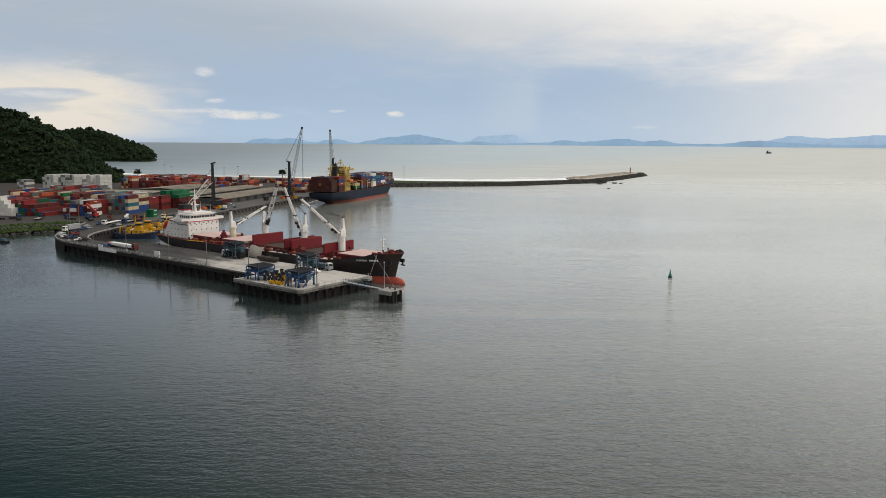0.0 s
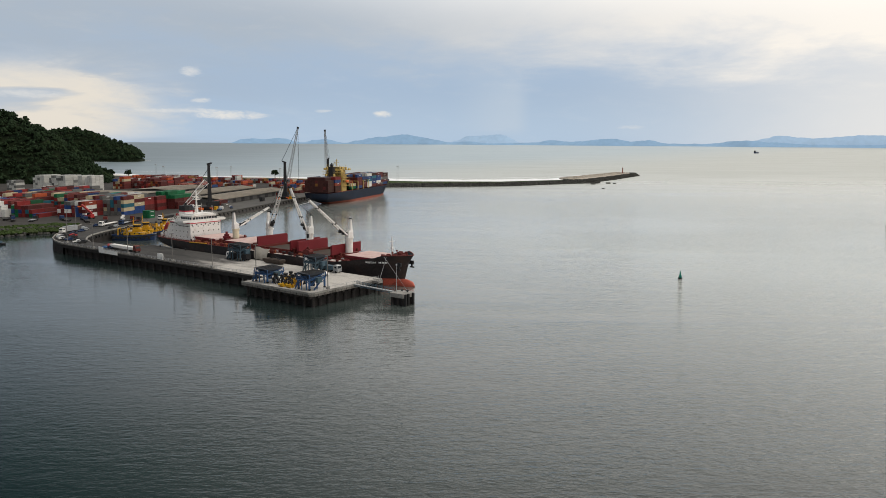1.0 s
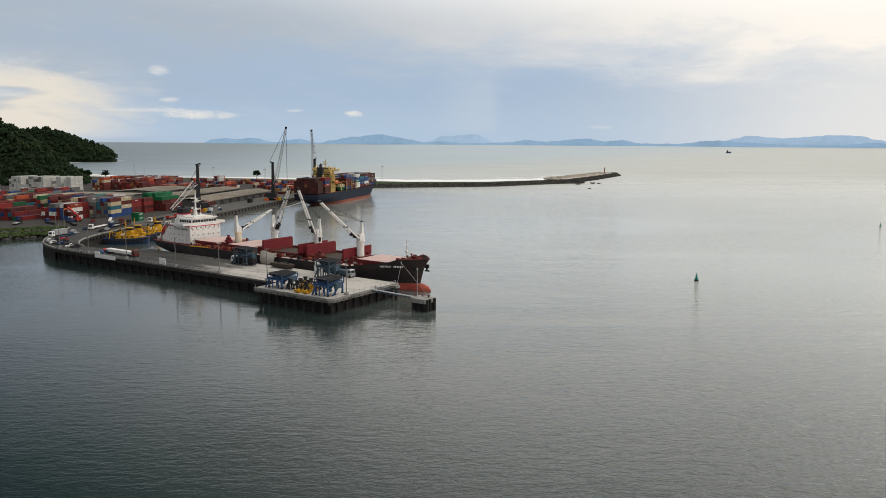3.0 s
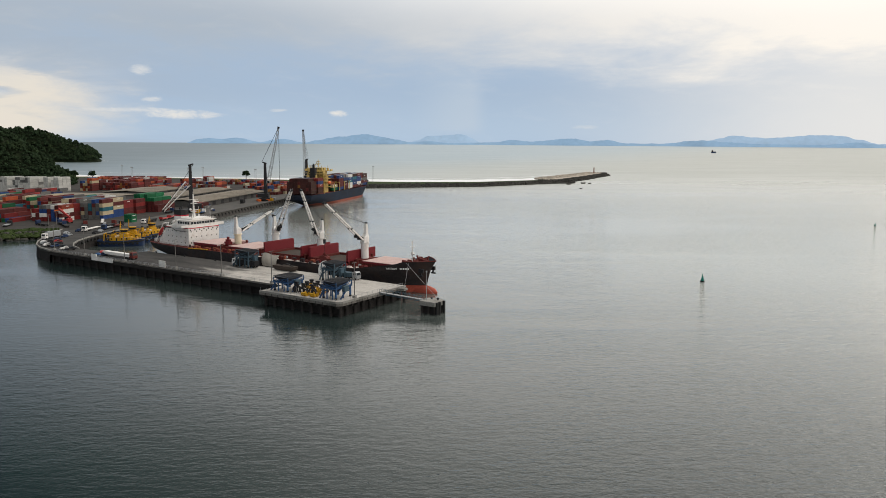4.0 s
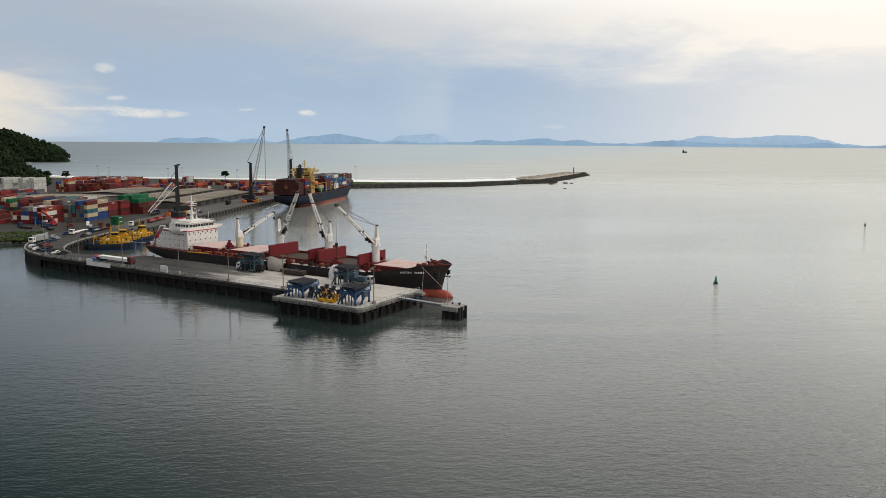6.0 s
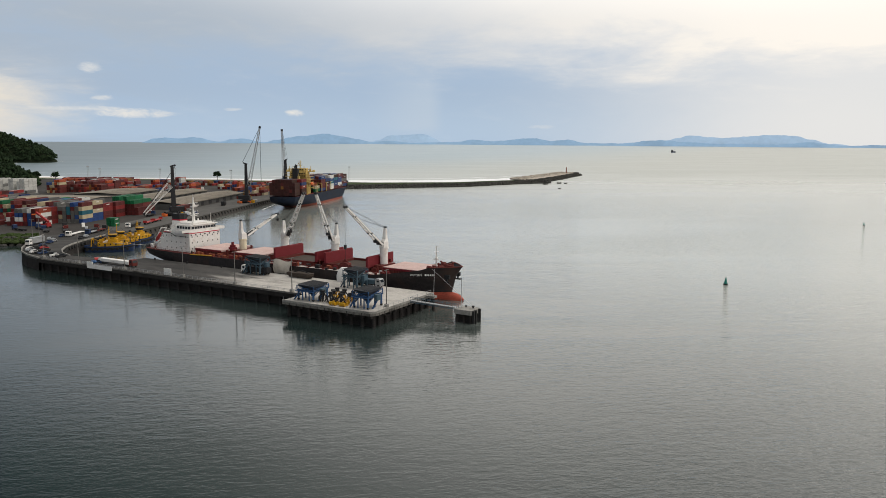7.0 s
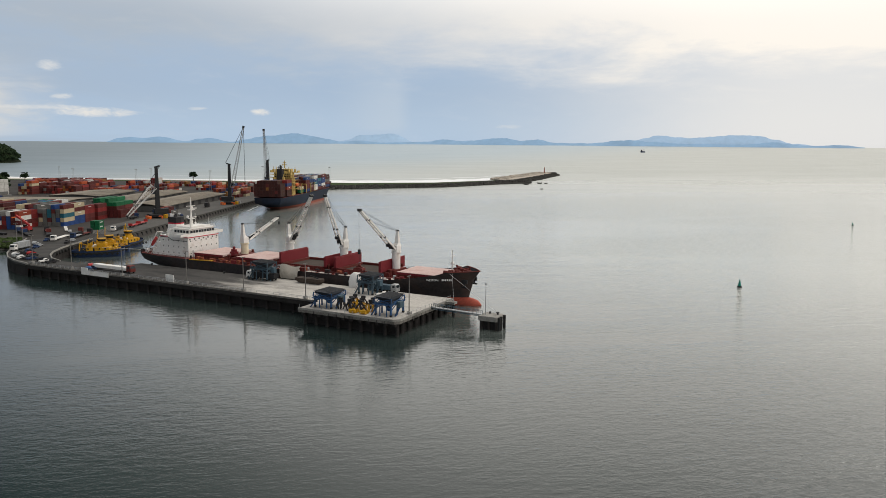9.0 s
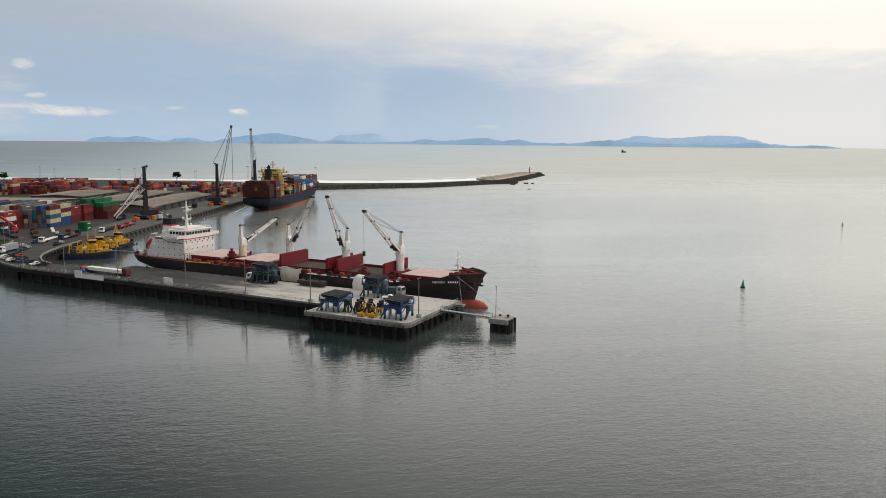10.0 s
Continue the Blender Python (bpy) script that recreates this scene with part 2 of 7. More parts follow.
LEAF = mat("forest_leaves", (0.020, 0.034, 0.017), 0.95, size=26, vary=0.4, dirt=(0.036, 0.052, 0.022), dirt_amount=0.7, bump=0.8, gloss=0.06, island=0.28)
BARK = mat("bark", (0.10, 0.08, 0.06), 0.9, size=1, vary=0.3)
# distance haze is put into the hills' blue, with a glow to lift it
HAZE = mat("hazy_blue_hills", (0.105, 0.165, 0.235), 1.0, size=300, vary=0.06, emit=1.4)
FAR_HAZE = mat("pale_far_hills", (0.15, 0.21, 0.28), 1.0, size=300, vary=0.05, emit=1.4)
BLACK_HULL = mat("black_hull_paint", (0.028, 0.024, 0.025), 0.6, size=9, vary=0.3, dirt=(0.075, 0.045, 0.035), dirt_amount=0.5)
RED_BOOT = mat("red_antifouling", (0.40, 0.085, 0.055), 0.65, size=5, vary=0.2, dirt=(0.25, 0.07, 0.05))
RED_DECK = mat("red_oxide_deck", (0.13, 0.026, 0.022), 0.75, size=5, vary=0.25, dirt=(0.10, 0.04, 0.03), dirt_amount=0.6)
RED_COVER = mat("red_hatch_paint", (0.175, 0.018, 0.024), 0.65, size=5, vary=0.15, dirt=(0.15, 0.03, 0.03))
PINK_COVER = mat("dusty_hatch_cover", (0.55, 0.40, 0.37), 0.8, size=4, vary=0.12, dirt=(0.42, 0.24, 0.21), dirt_amount=0.5)
DUST = mat("pale_grain_dust", (0.66, 0.62, 0.57), 0.95, size=6, vary=0.12, dirt=(0.45, 0.36, 0.32))
CARGO = mat("grain_cargo", (0.06, 0.046, 0.038), 0.95, size=5, vary=0.3)
WHITE = mat("white_ship_paint", (0.76, 0.74, 0.71), 0.5, size=3, vary=0.07, dirt=(0.46, 0.36, 0.29), dirt_amount=0.4)
CREAM = mat("cream_paint", (0.72, 0.64, 0.47), 0.55, size=3, vary=0.08, dirt=(0.5, 0.4, 0.28))
GLASS = mat("dark_window_glass", (0.02, 0.025, 0.03), 0.12, size=3, vary=0.1)
STRIPE = mat("red_stripe_paint", (0.45, 0.03, 0.05), 0.5, size=3, vary=0.1)
LIFEBOAT = mat("red_orange_boat", (0.42, 0.05, 0.05), 0.5, size=2, vary=0.1)
DARK_STEEL = mat("dark_steel", (0.024, 0.024, 0.026), 0.65, 0.0, size=2, vary=0.3)
GREY_STEEL = mat("galvanised_steel", (0.38, 0.39, 0.40), 0.5, 0.4, size=2, vary=0.15)
BLUE_STEEL = mat("blue_steel", (0.035, 0.095, 0.22), 0.55, size=2, vary=0.25, dirt=(0.05, 0.06, 0.08), dirt_amount=0.6)
TEAL_STEEL = mat("blue_grey_steel", (0.06, 0.10, 0.13), 0.6, size=2, vary=0.25, dirt=(0.06, 0.06, 0.06))
DARK_BIN = mat("dusty_dark_bin", (0.035, 0.04, 0.05), 0.8, size=2, vary=0.3, dirt=(0.09, 0.085, 0.08))
YELLOW = mat("yellow_paint", (0.54, 0.29, 0.012), 0.55, size=2, vary=0.25, dirt=(0.26, 0.11, 0.02), dirt_amount=0.6)
ORANGE = mat("orange_paint", (0.62, 0.13, 0.03), 0.5, size=2, vary=0.15)
RED_PAINT = mat("bright_red_paint", (0.36, 0.03, 0.03), 0.5, size=3, vary=0.12)
NAVY = mat("navy_hull_paint", (0.02, 0.04, 0.10), 0.45, size=5, vary=0.2, dirt=(0.03, 0.03, 0.04))
CS_BLUE = mat("blue_hull_paint", (0.016, 0.024, 0.042), 0.7, size=12, vary=0.2, dirt=(0.045, 0.04, 0.04), dirt_amount=0.5, gloss=0.12)
CS_BOOT = mat("rusty_orange_boot", (0.24, 0.065, 0.042), 0.7, size=6, vary=0.2, dirt=(0.25, 0.08, 0.05), dirt_amount=0.6)
CS_YELLOW = mat("yellow_house_paint", (0.52, 0.38, 0.13), 0.55, size=4, vary=0.1, dirt=(0.5, 0.36, 0.15))
TARP = mat("canvas_tarpaulin", (0.42, 0.385, 0.335), 0.95, size=3, vary=0.1, dirt=(0.33, 0.29, 0.24), bump=0.1)
RUBBER = mat("black_rubber", (0.022, 0.022, 0.022), 0.8, size=1, vary=0.3)
ROOF = mat("weathered_roof_sheet", (0.235, 0.205, 0.165), 0.8, gloss=0.15, size=22, vary=0.14, dirt=(0.15, 0.135, 0.115), dirt_amount=0.8)
SHED_WALL = mat("shed_wall", (0.09, 0.088, 0.085), 0.85, size=8, vary=0.15)
BUOY_GREEN = mat("green_buoy_paint", (0.012, 0.19, 0.15), 0.5, size=1, vary=0.15)
LIGHTHOUSE = mat("lighthouse_brick_red", (0.28, 0.12, 0.09), 0.8, size=2, vary=0.15)
RUST = mat("rust_orange_primer", (0.30, 0.085, 0.045), 0.8, size=1.5, vary=0.3, dirt=(0.12, 0.04, 0.03), dirt_amount=0.6)
POLE = mat("weathered_pole", (0.17, 0.16, 0.15), 0.6, size=1, vary=0.2)
STENCIL = mat("white_stencil_paint", (0.75, 0.75, 0.73), 0.6, size=1, vary=0.05)
FLOOD = mat("lamp_head_grey", (0.55, 0.56, 0.57), 0.4, size=1, vary=0.1)


# ---- building helpers ----
class Geo:
    """Collects solids into one mesh."""

    def __init__(self):
        self.v, self.f, self.smooth = [], [], []

    def add(self, verts, faces, smooth=False):
        n = len(self.v)
        self.v += [tuple(p) for p in verts]
        self.f += [tuple(i + n for i in face) for face in faces]
        self.smooth += [smooth] * len(faces)
        return self

    def box(self, x0, x1, y0, y1, z0, z1, bevel=0.0):
        if bevel:
            b = bevel
            base = [(x0 + b, y0), (x1 - b, y0), (x1, y0 + b), (x1, y1 - b), (x1 - b, y1), (x0 + b, y1), (x0, y1 - b), (x0, y0 + b)]
            return self.prism(base, z0, z1)
        return self.prism([(x0, y0), (x1, y0), (x1, y1), (x0, y1)], z0, z1)

    def prism(self, base, z0, z1):
        n = len(base)
        verts = [(x, y, z0) for x, y in base] + [(x, y, z1) for x, y in base]
        faces = [(i, (i + 1) % n, n + (i + 1) % n, n + i) for i in range(n)]
        return self.add(verts, faces + [tuple(range(n - 1, -1, -1)), tuple(range(n, 2 * n))])

    def rod(self, p, q, r, r2=None, n=6, smooth=True):
        p, q = Vector(p), Vector(q)
        d = (q - p).normalized()
        a = d.orthogonal().normalized()
        b = d.cross(a)
        r2 = r if r2 is None else r2
        verts = [c + (a * math.cos(k * math.tau / n) + b * math.sin(k * math.tau / n)) * rr for c, rr in ((p, r), (q, r2)) for k in range(n)]
        self.add(verts, [(i, (i + 1) % n, n + (i + 1) % n, n + i) for i in range(n)], smooth)
        return self.add([verts[i] for i in range(n)] + [verts[n + i] for i in range(n)], [tuple(range(n - 1, -1, -1)), tuple(range(n, 2 * n))])

    def beam(self, p, q, w, h=None):
        """A straight bar of rectangular section."""
        p, q = Vector(p), Vector(q)
        d = (q - p).normalized()
        side = d.cross(Vector((0, 0, 1)))
        side = side.normalized() if side.length > 1e-4 else Vector((1, 0, 0))
        up = side.cross(d)
        h = w if h is None else h
        verts = [c + side * (sx * w / 2) + up * (sy * h / 2) for c in (p, q) for sx, sy in ((-1, -1), (1, -1), (1, 1), (-1, 1))]
        return self.add(verts, [(0, 1, 5, 4), (1, 2, 6, 5), (2, 3, 7, 6), (3, 0, 4, 7), (3, 2, 1, 0), (4, 5, 6, 7)])

    def rings(self, rings, smooth=True, close=True, caps=True):
        n = len(rings[0])
        verts = [p for ring in rings for p in ring]
        last = n if close else n - 1
        faces = [(k * n + i, k * n + (i + 1) % n, (k + 1) * n + (i + 1) % n, (k + 1) * n + i) for k in range(len(rings) - 1) for i in range(last)]
        self.add(verts, faces, smooth)
        if caps:
            self.add(rings[0], [tuple(range(n - 1, -1, -1))])
            self.add(rings[-1], [tuple(range(n))])
        return self

    def blob(self, c, rx, ry, rz, n=8, m=5, rough=0.0, rng=None):
        rings = []
        for j in range(1, m):
            th = math.pi * j / m
            ring = []
            for i in range(n):
                ph = math.tau * i / n
                k = 1 + (rng.uniform(-rough, rough) if rng else 0)
                ring.append((c[0] + rx * k * math.sin(th) * math.cos(ph), c[1] + ry * k * math.sin(th) * math.sin(ph), c[2] - rz * k * math.cos(th)))
            rings.append(ring)
        return self.rings(rings, True)


def mesh_of(name, geo, material):
    me = bpy.data.meshes.new(name)
    me.from_pydata(geo.v, [], geo.f)
    me.polygons.foreach_set("use_smooth", geo.smooth)
    me.materials.append(material)
    me.update()
    return me


def part(name, geo, material, parent, label=""):
    ob = new(name, geo if isinstance(geo, bpy.types.Mesh) else mesh_of(name, geo, material))
    ob.parent = parent
    return tagged(ob, label)


def thing(name, m, label, category, group="", kind=""):
    ob = new(name)
    ob.empty_display_size = 0.5
    ob.matrix_world = m
    return tagged(ob, label, category, group, kind)


def solid(name, geo, material, m, label, category, group="", kind=""):
    ob = new(name, mesh_of(name, geo, material))
    ob.matrix_world = m
    return tagged(ob, label, category, group, kind)


# jetty frame: x along the berth towards the ship's bow, y away from the open side
JETTY = pose(-49.5, 255.8, 0, 0, 0, -37.15)
# yard frame: x along the main quay, y inland
QUAY = Matrix.Translation((-179.0, 488.0, 0)) @ Matrix(((0.217, -0.976, 0, 0), (0.976, 0.217, 0, 0), (0, 0, 1, 0), (0, 0, 0, 1)))
YARD_Z, DECK_Z = 4.0, 5.35


def on_jetty(s, n, z=0.0, turn=0.0):
    return JETTY @ pose(s, n, z, 0, 0, turn)


def on_yard(a, b, z=YARD_Z, turn=0.0):
    return QUAY @ pose(a, b, z, 0, 0, turn)


# ---- sea ----
def sea_height(r):
    return 0.0 if r < 2500 else 37.6 * (r - 2500) / 2400


def build_sea():
    radii = [0, 60, 120, 180, 240, 300, 400, 550, 750, 1000, 1400, 1900, 2500, 3000, 3500, 4000, 4400, 4700, 4900]
    n = 96
    geo = Geo()
    rings = [[(r * math.cos(k * math.tau / n), r * math.sin(k * math.tau / n), sea_height(r)) for k in range(n)] for r in radii[1:]]
    geo.rings(rings, True, True, False)
    geo.add([(0, 0, 0)] + rings[0], [(0, k + 1, (k + 1) % n + 1) for k in range(n)], True)
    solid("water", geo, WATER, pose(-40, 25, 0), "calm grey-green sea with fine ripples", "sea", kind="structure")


build_sea()


def build_hills(name, profile, material, radius, label):
    """A far ridge along the horizon: azimuths and heights, rounded by noise, with a front slope."""
    geo = Geo()
    steps = 320
    a0, a1 = profile[0][0], profile[-1][0]
    rows = [[], [], []]
    for i in range(steps + 1):
        a = a0 + (a1 - a0) * i / steps
        for (p, h), (q, k) in zip(profile, profile[1:]):
            if p <= a <= q:
                u = (a - p) / (q - p)
                u = u * u * (3 - 2 * u)
                top = h + (k - h) * u
        top += (3.5 * noise.noise((a * 1.7, 3.1, radius * 0.01)) + 3.0 * noise.noise((a * 4.6, 7.7, radius * 0.02))) * max(0, min(1, (top - 38) / 20))
        for row, (r, z) in zip(rows, ((radius - 60, 30.0), (radius, top), (radius + 40, 30.0))):
            row.append((r * math.sin(radians(a)), r * math.cos(radians(a)), z))
    geo.rings([list(r) for r in rows], True, False, False)
    solid(name, geo, material, pose(-40, 25, 0), label, "mountains", kind="structure")


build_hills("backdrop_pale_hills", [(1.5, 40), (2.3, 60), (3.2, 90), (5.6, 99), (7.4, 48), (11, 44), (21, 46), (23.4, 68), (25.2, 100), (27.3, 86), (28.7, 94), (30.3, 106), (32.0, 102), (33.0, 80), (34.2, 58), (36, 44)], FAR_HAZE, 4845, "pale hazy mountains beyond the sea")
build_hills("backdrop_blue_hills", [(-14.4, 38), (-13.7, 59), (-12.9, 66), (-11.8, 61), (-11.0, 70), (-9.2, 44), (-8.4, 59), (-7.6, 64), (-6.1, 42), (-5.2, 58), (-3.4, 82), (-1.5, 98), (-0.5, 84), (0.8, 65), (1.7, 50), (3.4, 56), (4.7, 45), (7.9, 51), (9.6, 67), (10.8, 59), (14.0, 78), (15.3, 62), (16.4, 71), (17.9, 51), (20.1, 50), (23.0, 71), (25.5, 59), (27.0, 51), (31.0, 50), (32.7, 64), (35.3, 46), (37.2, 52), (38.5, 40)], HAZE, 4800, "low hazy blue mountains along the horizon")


# ---- land ----
def skirted(outline, top, drop, run, steps=3):
    """Flat land with a sloping edge that goes under the water."""
    n = len(outline)
    pts = [Vector(p) for p in outline]
    area = sum(pts[i].x * pts[(i + 1) % n].y - pts[(i + 1) % n].x * pts[i].y for i in range(n))
    sign = 1 if area > 0 else -1
    outer = []
    for i, p in enumerate(pts):
        d1, d2 = (p - pts[i - 1]).normalized(), (pts[(i + 1) % n] - p).normalized()
        nrm = (Vector((d1.y, -d1.x)) + Vector((d2.y, -d2.x)))
        nrm = nrm.normalized() * sign
        outer.append(p + nrm * run)
    geo = Geo()
    geo.add([(p.x, p.y, top) for p in pts], [tuple(range(n))])
    geo.rings([[(p.x, p.y, top) for p in pts], [(p.x, p.y, top - drop) for p in outer]], False, True, False)
    return geo


YARD_OUTLINE = [(-179, 488), (-96, 862), (-84, 930), (-110, 1000), (-330, 1066), (-520, 1110), (-700, 1240), (-1000, 1360), (-1100, 330), (-300, 412), (-266, 447), (-243, 468), (-210, 462), (-187, 458)]
land = solid("ground", skirted(YARD_OUTLINE, YARD_Z, 6.0, 3.0), ASPHALT, pose(0, 0, 0), "grey asphalt container yard", "ground", kind="structure")
SPIT_OUTLINE = [(-112, 995), (-86, 935), (-62, 948), (86, 983), (174, 1044), (206, 1060), (262, 1150), (345, 1300), (322, 1312), (226, 1160), (178, 1078), (86, 1024), (-20, 1016), (-130, 1050), (-253, 1088), (-343, 1102), (-434, 1112), (-530, 1150), (-690, 1250), (-700, 1235), (-520, 1106), (-332, 1062)]
solid("ground_spit", skirted(SPIT_OUTLINE, 3.2, 5.0, 7.0), GRASS, pose(0, 0, 0), "low grassy spit behind the breakwater", "ground", kind="structure")

# ---- jetty, causeway, platform, dolphin ----
def pile_row(geo, x0, x1, y, step, top=4.2, r=0.55):
    n = max(1, round((x1 - x0) / step))
    for i in range(n + 1):
        geo.rod((x0 + (x1 - x0) * i / n, y, -2), (x0 + (x1 - x0) * i / n, y, top), r, n=7)


def build_jetty():
    jetty = thing("pavement_jetty", on_jetty(0, 0), "long concrete jetty on dark piles", "jetty", kind="structure")
    top = Geo()
    top.prism([(-187, 11.3), (-36.2, 10.2), (-36.2, 37.2), (-131, 36), (-148, 36), (-150, 24.5), (-181, 23)], 4.35, DECK_Z)
    part("deck", top, DECK, jetty)
    beam = Geo()
    beam.box(-187, -36.3, 11.6, 12.6, 3.1, 4.35).box(-148, -36.3, 35, 36, 3.1, 4.35)
    for i in range(26):
        x = -184 + i * 5.8
        beam.box(x, x + 1.0, 13.7, 23 if x < -149 else 35, 3.2, 4.35)
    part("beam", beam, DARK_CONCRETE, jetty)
    edge = Geo()
    edge.box(-187, -36.4, 10.15, 10.6, 5.05, 5.6)
    part("kerb", edge, FASCIA, jetty)
    # near-black fascia: the dark below the kerb is in its colour
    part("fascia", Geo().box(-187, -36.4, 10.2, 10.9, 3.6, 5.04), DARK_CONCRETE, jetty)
    # dark wall added behind the front piles in place of under-deck shade
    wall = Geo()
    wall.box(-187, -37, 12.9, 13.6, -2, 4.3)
    part("shade_wall", wall, DARK_CONCRETE, jetty)
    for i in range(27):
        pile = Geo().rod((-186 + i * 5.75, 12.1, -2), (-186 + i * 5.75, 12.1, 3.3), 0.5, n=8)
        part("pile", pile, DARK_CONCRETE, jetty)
    rail = Geo()
    for i in range(60):
        rail.rod((-185 + i * 2.5, 10.5, 5.6), (-185 + i * 2.5, 10.5, 6.6), 0.05, n=4)
    rail.rod((-185, 10.5, 6.55), (-37.5, 10.5, 6.55), 0.05, n=4).rod((-185, 10.5, 6.1), (-37.5, 10.5, 6.1), 0.04, n=4)
    part("railing", rail, GREY_STEEL, jetty)

    pad = thing("pavement_platform", on_jetty(0, 0), "square concrete berth platform on piles", "platform", kind="structure")
    part("deck", Geo().prism([(-36.1, 0), (-1.3, 0), (0, 1.3), (0, 36.6), (-36.1, 37.1)], 4.5, DECK_Z + 0.004), DECK, pad)
    slab = Geo().prism([(-36.3, -0.25), (-1.4, -0.25), (0.25, 1.4), (0.25, 36.8), (-36.3, 36.8)], 4.05, 4.85)
    part("fascia", slab, FASCIA, pad)
    kerb = Geo().box(-36.3, -1.4, -0.2, 0.25, 4.86, 5.5).prism([(-1.4, -0.2), (0.25, 1.4), (-0.15, 1.6), (-1.5, 0.25)], 4.86, 5.5).box(-0.2, 0.22, 1.6, 36.0, 4.86, 5.5)
    part("kerb", kerb, CONCRETE, pad)
    for i in range(12):
        part("joint", Geo().box(-33.2 + i * 2.9, -33.0 + i * 2.9, -0.28, -0.2, 4.1, 4.84), DARK_CONCRETE, pad)
        part("joint", Geo().box(0.2, 0.28, 3.0 + i * 2.8, 3.2 + i * 2.8, 4.1, 4.84), DARK_CONCRETE, pad)
    # dark block added beneath the slab, filling in for the shade there
    shade_core = Geo().box(-35, -2.2, 2.9, 35.5, -2, 4.04)
    part("shade_core", shade_core, DARK_CONCRETE, pad)
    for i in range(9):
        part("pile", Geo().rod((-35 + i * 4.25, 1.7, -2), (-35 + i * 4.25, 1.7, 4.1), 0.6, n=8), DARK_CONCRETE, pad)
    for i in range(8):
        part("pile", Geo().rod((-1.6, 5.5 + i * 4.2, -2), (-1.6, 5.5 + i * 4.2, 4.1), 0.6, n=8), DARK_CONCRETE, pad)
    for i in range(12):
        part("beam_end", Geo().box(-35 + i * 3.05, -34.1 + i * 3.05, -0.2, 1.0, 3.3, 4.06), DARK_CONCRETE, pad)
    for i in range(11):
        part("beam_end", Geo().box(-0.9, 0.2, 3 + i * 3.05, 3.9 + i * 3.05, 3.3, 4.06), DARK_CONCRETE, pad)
    rail = Geo()
    for i in range(12):
        rail.rod((-0.1, 3 + i * 2.9, 5.6), (-0.1, 3 + i * 2.9, 6.6), 0.06, n=4)
    for i in range(13):
        rail.rod((-35.8 + i * 2.85, 0.05, 5.6), (-35.8 + i * 2.85, 0.05, 6.5), 0.06, n=4)
    rail.rod((-0.1, 3, 6.5), (-0.1, 35, 6.5), 0.05, n=4)
    part("railing", rail, GREY_STEEL, pad)
    for i in range(7):
        fender = Geo().box(-33 + i * 5.2, -31.8 + i * 5.2, 36.9, 38.2, 0.6, 4.6, 0.2)
        part("fender", fender, RUBBER, pad)

    # causeway from the jetty's root round the basin to the yard
    way = thing("road_causeway", pose(0, 0, 0), "curved concrete causeway round the tug basin", "causeway", kind="structure")
    outer = [(-191.5, 377.0), (-200, 386.5), (-206.5, 397), (-211.5, 410), (-215, 425), (-218, 441), (-221, 462)]
    inner = [(-180.6, 383), (-186.5, 391), (-190.6, 402), (-192.4, 412), (-192.6, 424), (-191.5, 436), (-188, 459)]
    n = len(outer)
    geo, skirt = Geo(), Geo()
    ring = outer + inner[::-1]
    geo.prism(ring, 4.3, DECK_Z - 0.006)
    part("deck", geo, DECK, way)
    for line, s in ((outer, 1), (inner, -1)):
        skirt.rings([[(x, y, 4.3) for x, y in line], [(x - s * 0.5, y, -2) for x, y in line]], False, False, False)
    part("wall", skirt, DARK_CONCRETE, way)
    kerb = Geo()
    for line in (outer, inner):
        for (x, y), (p, q) in zip(line, line[1:]):
            kerb.beam((x, y, 5.5), (p, q, 5.5), 0.5, 0.7)
    part("kerb", kerb, CONCRETE, way)
    for i in range(1, n):
        for k in range(3):
            u = k / 3
            x, y = inner[i - 1][0] * (1 - u) + inner[i][0] * u, inner[i - 1][1] * (1 - u) + inner[i][1] * u
            tyre = Geo().rod((x + 0.2, y, 4.0), (x + 0.9, y, 4.0), 0.8, n=10)
            part("tyre_fender", tyre, RUBBER, way)

    dolphin = thing("mooring_dolphin", on_jetty(19.4, 24.9), "pale concrete mooring dolphin on dark piles", "mooring dolphin")
    part("cap", Geo().box(-3.4, 3.2, -3.0, 3.0, 2.8, 4.3, 0.5), CONCRETE, dolphin)
    # dark filler added among the dolphin's piles, for the shade between them
    part("pile_shade_core", Geo().box(-2.2, 2.2, -1.8, 1.8, -2, 2.85), DARK_CONCRETE, dolphin)
    for x in (-2.5, 0, 2.4):
        for y in (-2.2, 2.2):
            part("pile", Geo().rod((x, y, -2), (x, y, 2.9), 0.5, n=8), DARK_CONCRETE, dolphin)
    for y in (-2.6, -1.1, 1.6):
        part("fender", Geo().box(3.2, 3.9, y, y + 0.8, -0.5, 4.2, 0.1), RUBBER, dolphin)
    part("bollard", Geo().rod((1.6, 1.2, 4.25), (1.6, 1.2, 4.9), 0.3, n=10).rod((1.6, 1.2, 4.8), (1.6, 1.2, 5.1), 0.5, n=10), DARK_STEEL, dolphin)
    part("bollard", Geo().rod((-1.2, 1.6, 4.25), (-1.2, 1.6, 4.9), 0.3, n=10), DARK_STEEL, dolphin)
    part("light_pole", Geo().rod((-1.6, -1.0, 4.25), (-1.6, -1.0, 14.0), 0.13, 0.08, n=8).box(-1.8, -1.4, -1.2, -0.8, 13.8, 14.3), GREY_STEEL, dolphin)

    bridge = thing("footbridge", on_jetty(0, 0), "narrow blue-grey steel footbridge to the mooring dolphin", "footbridge")
    a, b = Vector((0.3, 21.5, 5.35)), Vector((16.6, 23.6, 4.4))
